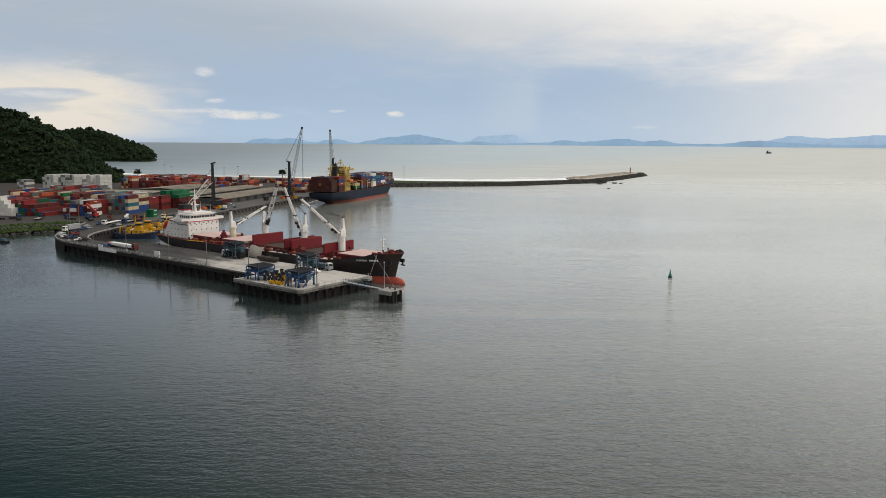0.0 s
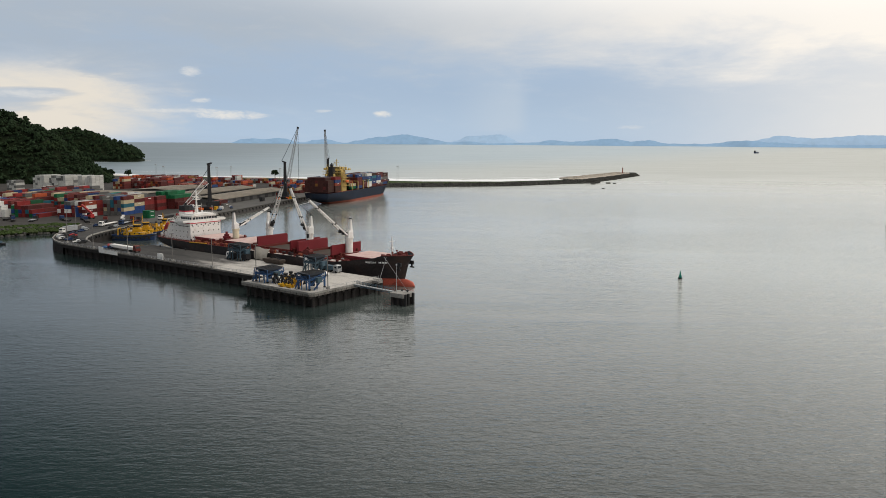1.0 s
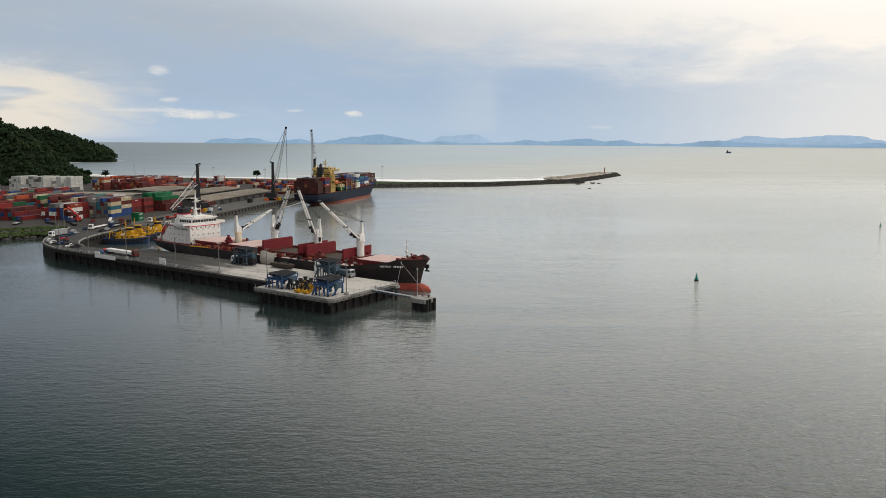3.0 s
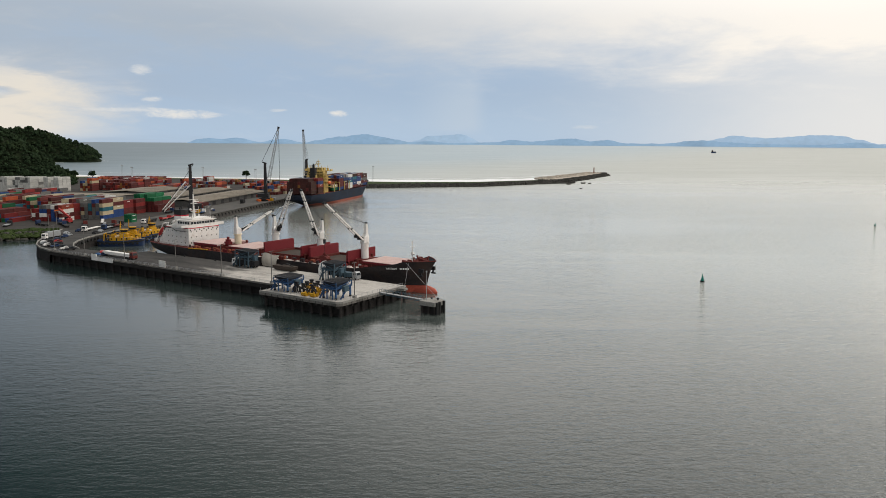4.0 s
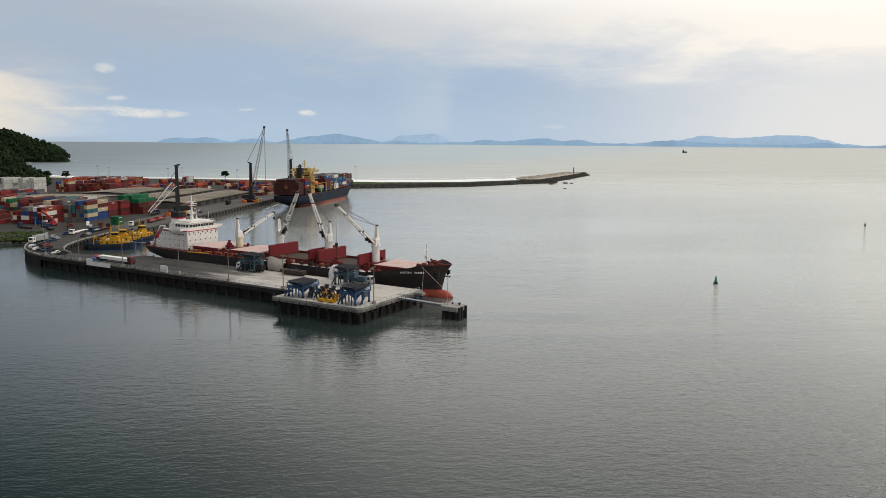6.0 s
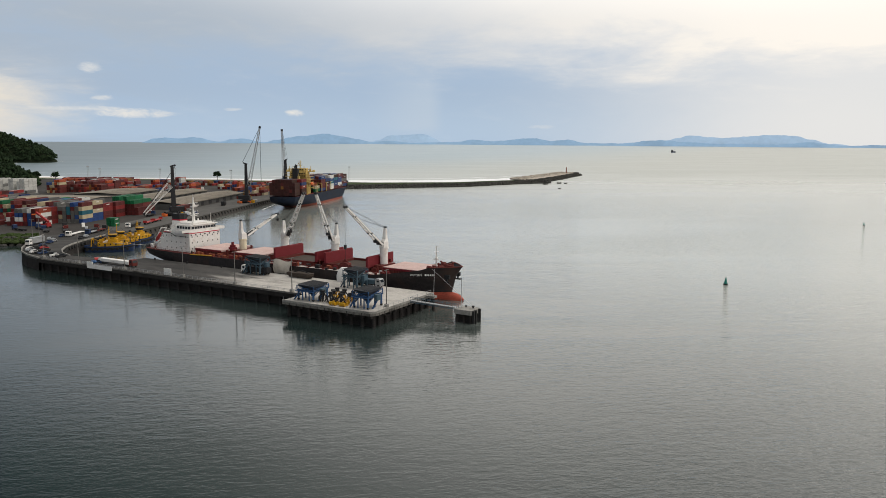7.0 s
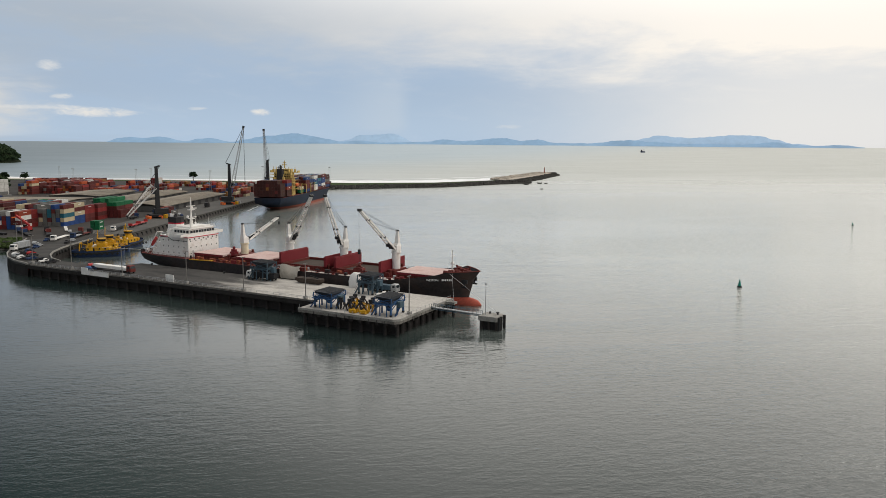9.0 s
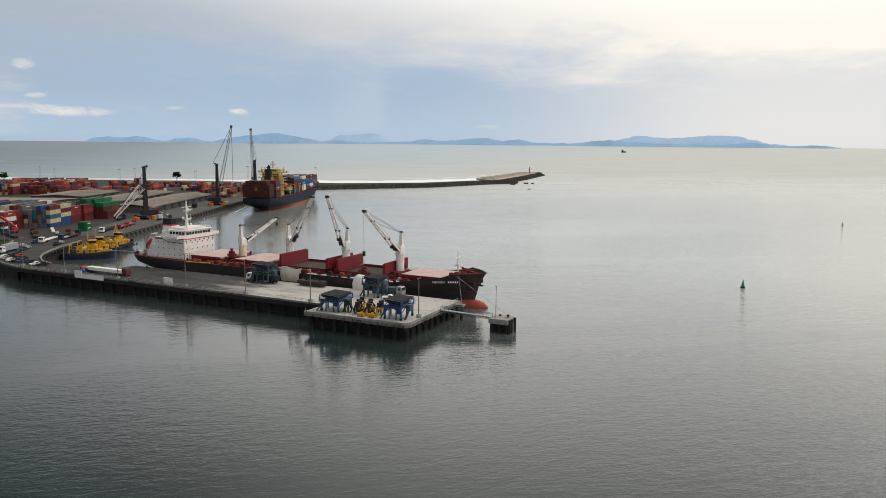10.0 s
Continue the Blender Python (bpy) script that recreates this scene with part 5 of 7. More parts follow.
part("rope", Geo().rod((-5.0, 43.8, 12.2), (20.9, 26.1, 4.8), 0.045, n=5), GREY_STEEL, lines)
part("rope", Geo().rod((-4.0, 44.0, 12.2), (2.6, 32.2, 5.3), 0.04, n=5), GREY_STEEL, lines)
part("rope", Geo().rod((-152.5, 46, 9.0), (-190, 66, 4.8), 0.07, n=5), DUST, lines)
part("rope", Geo().rod((-153, 48, 9.0), (-205, 62, 4.8), 0.07, n=5), DUST, lines)
for s in (-140, -120, -100, -80, -60):
    bol = thing("bollard", on_jetty(s, 34.6, DECK_Z), "black cast mooring bollard", "bollard", "bollards on the jetty")
    part("post", Geo().rod((0, 0, 0), (0, 0, 0.6), 0.28, n=8).rod((0, 0, 0.5), (0, 0, 0.8), 0.45, n=8), DARK_STEEL, bol)


# ---- tugs ----
def tug(m, label, length=24.0):
    t = thing("tug_boat", m, label, "tug boat", "tugs in the basin")

    def shell(zs, inset=0.0):
        out = []
        for z, flare in zs:
            ring = []
            for i in range(25):
                a = i / 24 * math.pi
                x = length / 2 * math.cos(a)
                w = (4.6 + flare) * (math.sin(a) ** 0.55)
                sheer = 0.9 * max(0, math.cos(a)) ** 2
                ring.append((x + flare * 0.3 * math.cos(a), -w + inset, z + sheer))
            out.append(ring + [(x, -y, z) for x, y, z in ring[::-1][1:-1]])
        return out

    part("hull", Geo().rings(shell(((-1, -0.6), (0.6, 0), (2.2, 0.3))), True), NAVY, t, "dark blue hull")
    part("fender", Geo().rings(shell(((1.6, 0.6), (2.3, 0.7))), True), RUBBER, t)
    part("deck_house", Geo().box(-5.4, 6.0, -2.7, 2.7, 2.3, 4.6, 0.7), YELLOW, t, "yellow deck house")
    for x in (-4.2, -1.6, 1.0, 3.6):
        for y in (-2.72, 2.72):
            part("door" if x == -1.6 else "porthole", Geo().box(x - 0.35, x + 0.35, y - 0.05, y + 0.05, 2.5 if x == -1.6 else 3.4, 4.2), GLASS, t)
    for y in (-2.6, 2.6):
        rail = Geo().rod((-5.2, y, 5.6), (5.6, y, 5.6), 0.07, n=4).rod((-5.2, y, 5.1), (5.6, y, 5.1), 0.05, n=4)
        for i in range(9):
            rail.rod((-5.2 + i * 1.35, y, 4.6), (-5.2 + i * 1.35, y, 5.6), 0.06, n=4)
        part("railing", rail, YELLOW, t)
        part("life_raft", Geo().rod((-2.4, y * 0.75, 5.0), (-1.0, y * 0.75, 5.0), 0.45, n=9), WHITE, t)
    part("stern_gantry", Geo().beam((-8.2, -2.8, 2.4), (-8.0, -2.2, 6.6), 0.4).beam((-8.2, 2.8, 2.4), (-8.0, 2.2, 6.6), 0.4).beam((-8.0, -2.4, 6.5), (-8.0, 2.4, 6.5), 0.45), YELLOW, t)
    part("towing_winch", Geo().rod((-7.0, -1.5, 3.4), (-7.0, 1.5, 3.4), 1.0, n=10).box(-8.0, -6.0, -1.8, 1.8, 2.3, 2.9), DARK_BIN, t)
    part("stores_locker", Geo().box(6.6, 7.6, -2.2, -0.9, 2.8, 4.2, 0.1).box(9.2, 10.4, -0.8, 0.8, 2.9, 4.0, 0.2), YELLOW, t)
    part("rigging", Geo().rod((0.1, 0, 12.2), (9.5, 0, 4.0), 0.05, n=3).rod((0.1, 0, 12.2), (-8, 0, 6.6), 0.05, n=3), DARK_STEEL, t)
    part("upper_house", Geo().box(-0.5, 4.2, -1.7, 1.7, 4.6, 6.4, 0.5), YELLOW, t)
    wheel = part("wheelhouse", Geo().rings([[(1.9 + x * k, y * k, z) for x, y in ((-1.6, -1.2), (-1.0, -1.6), (1.0, -1.6), (1.6, -1.0), (1.6, 1.0), (1.0, 1.6), (-1.0, 1.6), (-1.6, 1.2))] for z, k in ((6.4, 0.85), (7.3, 0.95), (8.6, 1.1))], False), YELLOW, t)
    part("window_band", Geo().rings([[(1.9 + x * k, y * k, z) for x, y in ((-1.6, -1.2), (-1.0, -1.6), (1.0, -1.6), (1.6, -1.0), (1.6, 1.0), (1.0, 1.6), (-1.0, 1.6), (-1.6, 1.2))] for z, k in ((7.35, 0.99), (8.4, 1.12))], False), GLASS, wheel)
    part("roof", Geo().box(-0.1, 3.9, -1.9, 1.9, 8.6, 8.8, 0.6), YELLOW, wheel)
    for y in (-2.0, 2.0):
        part("funnel", Geo().rings([[(-3.6 + x * k, y + w * k, z) for x, w in ((-0.8, -0.5), (0.8, -0.5), (0.8, 0.5), (-0.8, 0.5))] for z, k in ((2.3, 1.1), (6.6, 0.85))], False), YELLOW, t)
        part("funnel_top", Geo().box(-4.1, -3.1, y - 0.35, y + 0.35, 6.6, 7.6, 0.1), DARK_STEEL, t)
    part("mast", Geo().beam((-0.2, -0.8, 8.7), (0.1, 0, 12.4), 0.25).beam((-0.2, 0.8, 8.7), (0.1, 0, 12.4), 0.25).rod((0.1, 0, 12.2), (0.1, 0, 13.0), 0.12, n=6).beam((0, -1.5, 11.2), (0, 1.5, 11.2), 0.16).beam((0, -0.9, 10.2), (0, 0.9, 10.2), 0.3), YELLOW, t)
    part("winch", Geo().rod((8.0, -1.2, 3.8), (8.0, 1.2, 3.8), 0.8, n=10).box(7.2, 8.8, -1.4, 1.4, 2.8, 3.4), YELLOW, t)
    part("tow_hook", Geo().rod((-6.5, 0, 2.3), (-6.5, 0, 3.8), 0.5, n=8).beam((-6.5, -1.8, 3.6), (-6.5, 1.8, 3.6), 0.35), YELLOW, t)
    part("crane_arm", Geo().rod((-5.2, 1.6, 2.3), (-5.2, 1.6, 5.4), 0.22, n=6).beam((-5.2, 1.6, 5.3), (-8.6, 0.6, 6.4), 0.25), YELLOW, t)
    part("bulwark", Geo().rings(shell(((2.3, 0.35), (3.1, 0.45))), True, True, False), NAVY, t)
    part("fire_monitor", Geo().rod((4.6, 0.9, 4.6), (4.6, 0.9, 6.2), 0.22, n=6).beam((4.6, 0.9, 6.2), (5.8, 0.9, 6.8), 0.3), YELLOW, t)
    for i in range(9):
        part("tyre", Geo().rod((-9.6 + i * 2.4, -5.1, 1.6), (-9.6 + i * 2.4, -5.4, 1.6), 0.6, n=10), RUBBER, t)
    return t


tug(pose(-178.6, 434.0, 0, 0, 0, 5), "tug with dark blue hull and yellow deck house")
tug(pose(-178.0, 445.6, 0, 0, 0, 14), "yellow tug lying outside the other in the basin", 23)
tug(pose(-172.3, 463.5, 0, 0, 0, 64), "yellow tug moored at the quay's corner", 22)


# ---- quay face and yard ----
quay = thing("wall_quay", QUAY, "dark concrete quay wall with rubber fenders", "quay wall", kind="structure")
part("face", Geo().box(0, 384, -0.6, 1.2, -2, 3.4), ROCK, quay)
part("cope", Geo().box(0, 384, -0.8, 1.6, 3.7, 4.12), APRON, quay)
for i in range(64):
    part("fender", Geo().rod((3 + i * 6, -0.95, 0.9), (3 + i * 6, -0.95, 3.1), 0.75, 0.7, n=7), RUBBER, quay)
apron = solid("pavement_apron", Geo().box(0, 384, 1.7, 30, 3.6, 4.01), APRON, QUAY, "pale concrete quay apron", "pavement", kind="structure")

COLOURS = {
    "maroon": mat("maroon_container", (0.085, 0.016, 0.015), 0.65, size=4, vary=0.1, dirt=(0.05, 0.02, 0.015), spread=0.25),
    "stern": mat("brown_container", (0.045, 0.014, 0.012), 0.7, size=4, vary=0.15, dirt=(0.07, 0.05, 0.02), spread=0.3),
    "rusty": mat("rust_yellow_container", (0.17, 0.075, 0.02), 0.7, size=4, vary=0.2, dirt=(0.08, 0.03, 0.015), dirt_amount=0.6, spread=0.25),
    "red": mat("red_container", (0.165, 0.018, 0.017), 0.6, size=4, vary=0.1, dirt=(0.14, 0.02, 0.02), spread=0.2),
    "orange": mat("orange_container", (0.21, 0.036, 0.018), 0.6, size=4, vary=0.1, dirt=(0.2, 0.04, 0.02), spread=0.15),
    "blue": mat("blue_container", (0.016, 0.045, 0.15), 0.6, size=4, vary=0.1, dirt=(0.02, 0.03, 0.06), spread=0.25),
    "teal": mat("teal_container", (0.018, 0.11, 0.15), 0.6, size=4, vary=0.1, spread=0.15),
    "green": mat("green_container", (0.006, 0.10, 0.038), 0.6, size=4, vary=0.1, dirt=(0.03, 0.08, 0.04), spread=0.2),
    "white": mat("white_container", (0.60, 0.59, 0.56), 0.55, size=4, vary=0.06, dirt=(0.42, 0.38, 0.33), spread=0.08),
    "grey": mat("grey_container", (0.12, 0.12, 0.115), 0.65, size=4, vary=0.12, dirt=(0.17, 0.14, 0.12), spread=0.25),
    "cream": mat("cream_container", (0.42, 0.35, 0.23), 0.6, size=4, vary=0.08, dirt=(0.36, 0.28, 0.18), spread=0.1),
}


def container_mesh(colour, length):
    """A corrugated box with corner posts; its long axis is x, its base at z = 0."""
    g = Geo()
    n = 12 if length > 9 else 6
    w, h = 1.22, 2.59

    def outline(depth, z):
        side = [(0.18 + (length - 0.36) * i / (2 * n), depth if i % 2 else depth * 0.2) for i in range(2 * n + 1)]
        ring = [(0, -w, z)] + [(x, -w + d, z) for x, d in side] + [(length, -w, z), (length, w, z)] + [(x, w - d, z) for x, d in side[::-1]] + [(0, w, z)]
        return ring

    g.rings([outline(0, 0), outline(0, 0.16), outline(0.09, 0.2), outline(0.09, h - 0.16), outline(0, h - 0.12), outline(0, h)], False)
    return mesh_of("container", g, COLOURS[colour])


def door_mesh():
    g = Geo().box(-0.05, 0.0, -1.1, 1.1, 0.12, 2.45)
    for y in (-0.8, -0.35, 0.35, 0.8):
        g.beam((-0.07, y, 0.15), (-0.07, y, 2.45), 0.07)
    return mesh_of("door", g, GREY_STEEL)


BOXES = {(c, k): container_mesh(c, k) for c in COLOURS for k in (12.19, 6.06)}
DOORS = {}
for c in COLOURS:
    DOORS[c] = door_mesh()
    DOORS[c].materials.clear()
    DOORS[c].materials.append(COLOURS[c])
MARKS = {}
for k in (12.19, 6.06):
    g = Geo()
    for y in (-1.28, 1.25):
        for i in range(5):
            g.box(k * 0.5 - 1.7 + i * 0.7, k * 0.5 - 1.25 + i * 0.7, y, y + 0.03, 1.45, 2.0)
    MARKS[k] = mesh_of("markings", g, STENCIL)
NAMES = {"rusty": "rust-yellow", "stern": "dark brown", "maroon": "dark red", "red": "bright red", "orange": "orange", "blue": "blue", "teal": "teal", "green": "green", "white": "white refrigerated", "grey": "grey", "cream": "cream"}
rng = random.Random(11)


def container(m, colour, length, where, marked=False):
    ob = new("shipping_container", BOXES[colour, length])
    ob.matrix_world = m
    tagged(ob, f"{NAMES[colour]} steel shipping container stacked {where}", "container", "containers " + where)
    bars = new("door", DOORS[colour])
    bars.parent = ob
    if marked:
        part("markings", MARKS[length], None, ob)
    return ob


JOINED = {c: Geo() for c in COLOURS}
ROWS = {}
for c, rgb in (("maroon", (0.095, 0.02, 0.018)), ("stern", (0.05, 0.016, 0.013)), ("rusty", (0.19, 0.085, 0.022)), ("red", (0.20, 0.022, 0.02)), ("orange", (0.30, 0.06, 0.022)), ("blue", (0.018, 0.045, 0.14)), ("teal", (0.018, 0.11, 0.15)), ("green", (0.008, 0.10, 0.04)), ("white", (0.46, 0.455, 0.43)), ("grey", (0.13, 0.13, 0.125)), ("cream", (0.42, 0.35, 0.23))):
    ROWS[c] = mat(c + "_container_rows", rgb, 0.65, size=4, vary=0.12, island=0.12 if c in ("white", "cream") else 0.4)


def joined(m, colour, length):
    """One box of the rows too far to pick apart, added to its colour's mesh."""
    pts = [m @ Vector(p) for p in ((0, -1.18, 0.06), (length, -1.18, 0.06), (length, 1.18, 0.06), (0, 1.18, 0.06), (0, -1.18, 2.52), (length, -1.18, 2.52), (length, 1.18, 2.52), (0, 1.18, 2.52))]
    JOINED[colour].add(pts, [(0, 1, 5, 4), (1, 2, 6, 5), (2, 3, 7, 6), (3, 0, 4, 7), (3, 2, 1, 0), (4, 5, 6, 7)])


def block(frame_m, a, b, rows, cols, tiers, palette, length=12.19, where="in the yard", z=YARD_Z, gap=0.35, mark=0.25, near=True):
    """Rows along x, columns along y; tiers is a function or a number of boxes up. Only the outer boxes show."""
    for i in range(rows):
        for j in range(cols):
            up = tiers(i, j) if callable(tiers) else tiers
            for k in range(up):
                colour = palette(i, j, k) if callable(palette) else rng.choice(palette)
                m = frame_m @ pose(a + i * (length + gap), b + j * 2.75 + rng.uniform(-0.06, 0.06), z + k * 2.62 + 0.005)
                if near and (i == 0 or j == 0):
                    container(m, colour, length, where, rng.random() < mark)
                elif not near and (i == 0 or j == 0) or j == cols - 1 or k >= up - 2:
                    joined(m, colour, length)


def fixed(table, fallback):
    """A palette that names the front column's boxes and leaves the rest to chance."""
    return lambda i, j, k: table[j][k][i % len(table[j][k])] if j < len(table) and k < len(table[j]) else rng.choice(fallback)


MIX = ["maroon", "maroon", "maroon", "red", "red", "blue", "grey", "grey", "orange", "teal", "green", "cream"]
# block beside the road: blue, cream and teal at its front
block(QUAY, 34, 54.5, 3, 11, lambda i, j: [5, 4, 5, 5, 4, 4, 5, 4, 5, 4, 5][j] - (i == 2 and j % 3 == 0), fixed([[("blue", "blue", "maroon"), ("cream", "blue", "maroon"), ("teal", "cream", "red"), ("cream", "maroon", "red"), ("maroon", "cream", "cream")]], ["grey", "grey", "maroon", "grey", "blue", "cream", "teal"]))
block(QUAY, 72.5, 53, 1, 3, lambda i, j: [4, 4, 3][j], ["red", "maroon", "maroon"])
# pair of green boxes standing alone
block(QUAY, 19.5, 25.5, 1, 2, 2, ["green"], 6.06, mark=1.0)
# green and maroon block nearer the shed
block(QUAY, 88, 45, 2, 7, lambda i, j: [2, 4, 4, 5, 4, 5, 5][j], lambda i, j, k: ("maroon" if j < 4 else rng.choice(("green", "green", "maroon"))) if k < 3 else "green")
block(QUAY, 112, 20, 1, 3, lambda i, j: [1, 2, 2][j], ["maroon", "orange", "grey"])
# block behind the reach stacker
block(QUAY, 15, 71, 2, 8, lambda i, j: [4, 4, 4, 3, 4, 4, 2, 3][j], fixed([[("white", "red"), ("maroon", "maroon"), ("white", "red"), ("orange", "red")], [("blue", "maroon"), ("maroon", "maroon"), ("maroon", "red"), ("maroon", "red")]], ["maroon", "maroon", "red", "blue", "grey", "white"]))
block(QUAY, 42, 92, 3, 10, lambda i, j: 3 + (i * 3 + j) % 3, MIX, near=False)
block(QUAY, 4, 98, 2, 8, lambda i, j: [1, 1, 2, 3, 3, 3, 4, 3][j], ["red", "maroon", "red", "blue", "green", "teal", "maroon"])
block(QUAY, 1, 122, 1, 5, lambda i, j: [2, 3, 4, 5, 5][j], ["white"], 6.06)
block(QUAY, 10, 122, 2, 12, lambda i, j: 3 + (i + j) % 2, ["red", "maroon", "red", "blue", "white", "maroon"], near=False)
block(QUAY, 40, 125, 3, 12, lambda i, j: 3 + (i * 2 + j) % 3, MIX, near=False)
block(QUAY, -22, 140, 2, 10, lambda i, j: 2 + (i + j) % 3, ["red", "maroon", "white", "blue", "teal"], near=False)
# long white roofs and a blue stack in front of the sheds
block(QUAY, 88, 96, 2, 6, lambda i, j: 3 + (j % 2), lambda i, j, k: "white" if k >= 2 and j < 3 else rng.choice(("green", "blue", "maroon")))
block(QUAY, 118, 112, 2, 5, 3, ["blue", "blue", "grey", "white"], near=False)
# refrigerated stacks and the far rows before the beach
block(QUAY, 246, 236, 3, 6, lambda i, j: [6, 6, 5, 2, 6, 6][j], ["white"], 6.06, near=False)
block(QUAY, 240, 262, 2, 14, lambda i, j: [6, 6, 6, 6, 6, 6, 5, 3, 3, 6, 6, 6, 6, 5][j], ["white", "white", "white", "grey"], near=False)
block(QUAY, 230, 312, 1, 4, 4, ["white", "grey"], near=False)


def far_stacks():
    """The rows too small to pick apart, one mesh a colour."""
    made = {c: Geo() for c in COLOURS}
    r = random.Random(3)

    def row(a, b, n, cols, lo, hi, palette):
        for i in range(n):
            for j in range(cols):
                if r.random() < 0.12:
                    continue
                shift = r.uniform(-0.8, 0.8)
                own = r.choice(palette + ["rusty", "white", "blue", "grey"])
                for k in range(r.randint(max(1, lo - 1), hi)):
                    x, y, z = a + i * 12.9 + shift, b + j * 2.75, k * 2.62
                    made[own if r.random() < 0.35 else r.choice(palette)].box(x, x + 12.2, y, y + 2.36, z + 0.06, z + 2.5)

    row(285, 225, 2, 5, 4, 5, ["orange", "cream", "maroon"])
    row(300, 190, 5, 12, 3, 4, ["maroon", "red", "maroon", "maroon", "orange"])
    row(345, 205, 3, 20, 3, 4, ["red", "maroon", "orange", "maroon", "maroon"])
    row(395, 150, 2, 14, 2, 4, ["red", "maroon", "maroon", "orange"])
    row(404, 214, 2, 34, 1, 3, ["red", "red", "maroon", "orange", "orange"])
    row(444, 236, 2, 30, 1, 2, ["red", "orange", "maroon", "red"])
    row(480, 262, 2, 30, 1, 2, ["maroon", "red", "maroon"])
    row(432, 100, 2, 22, 1, 2, ["maroon", "red", "rusty", "grey", "red"])
    row(436, 30, 2, 14, 1, 2, ["red", "maroon", "orange", "blue", "white"])
    row(310, 150, 4, 12, 1, 2, ["maroon", "rusty", "orange", "grey", "red"])
    row(330, 110, 3, 10, 1, 3, ["maroon", "grey", "orange", "blue", "red"])
    row(372, 72, 3, 10, 1, 3, ["red", "orange", "maroon", "blue", "cream"])
    row(278, 20, 3, 10, 1, 3, ["maroon", "orange", "maroon", "red", "cream"])
    row(320, 22, 3, 8, 2, 4, ["maroon", "red", "maroon", "orange"])
    row(362, 30, 2, 12, 1, 3, ["red", "orange", "blue", "maroon", "white"])
    row(120, 190, 4, 12, 2, 4, ["red", "maroon", "maroon", "grey", "blue"])
    row(60, 165, 5, 16, 2, 4, ["red", "maroon", "red", "blue", "white", "green"])
    row(0, 178, 4, 16, 1, 4, ["red", "maroon", "white", "blue"])
    row(180, 200, 3, 12, 2, 3, ["maroon", "white", "grey", "red"])
    for c, g in made.items():
        if g.v:
            ob = solid("container_rows", g, ROWS[c], on_yard(0, 0), f"far rows of {NAMES[c]} shipping containers", "containers", kind="stuff")


far_stacks()


def shed(a0, a1, b0, b1, eave, ridge, label):
    s = thing("warehouse", on_yard(0, 0), label, "warehouse", "sheds on the quay")
    along = (a1 - a0) > (b1 - b0)
    walls = Geo()
    for box in ((a0, a1, b0, b0 + 0.3), (a0, a1, b1 - 0.3, b1), (a0, a0 + 0.3, b0 + 0.3, b1 - 0.3), (a1 - 0.3, a1, b0 + 0.3, b1 - 0.3)):
        walls.box(*box, 0, eave)
    part("wall", walls, SHED_WALL, s)
    o = 1.2
    roof = Geo()
    if along:
        c = (b0 + b1) / 2
        pts = [(b0 - o, eave - 0.1), (c, ridge), (b1 + o, eave - 0.1), (b1 + o, eave - 0.4), (c, ridge - 0.3), (b0 - o, eave - 0.4)]
        roof.rings([[(x, y, z) for y, z in pts] for x in (a0 - o, a1 + o)], False)
        n = int((a1 - a0) / 6)
        for i in range(n + 1):
            x = a0 + (a1 - a0) * i / n
            roof.beam((x, b0 - o, eave + 0.02), (x, c, ridge + 0.12), 0.35, 0.12)
    else:
        c = (a0 + a1) / 2
        pts = [(a0 - o, eave - 0.1), (c, ridge), (a1 + o, eave - 0.1), (a1 + o, eave - 0.4), (c, ridge - 0.3), (a0 - o, eave - 0.4)]
        roof.rings([[(x, y, z) for x, z in pts] for y in (b0 - o, b1 + o)], False)
    part("roof", roof, ROOF, s, "weathered pale sheet roof")
    if along:
        for i in range(int((a1 - a0) / 16)):
            x = a0 + 8 + i * 16
            part("door", Geo().box(x - 3, x + 3, b0 - 0.06, b0, 0.05, eave - 1.2), DARK_STEEL, s)
        part("eave_band", Geo().box(a0, a1, b0 - 0.1, b0 - 0.01, eave - 1.0, eave - 0.5), CONCRETE, s)
    return s


shed(134, 268, 33, 64, 4.4, 6.0, "long low quay warehouse with a weathered sheet roof")
shed(172, 292, 78, 108, 4.6, 6.0, "long low warehouse behind the quay shed")
shed(150, 200, 122, 188, 4.8, 5.6, "wide low warehouse among the containers")
shed(222, 292, 128, 172, 4.6, 5.8, "low warehouse with a pale roof beside the far stacks")


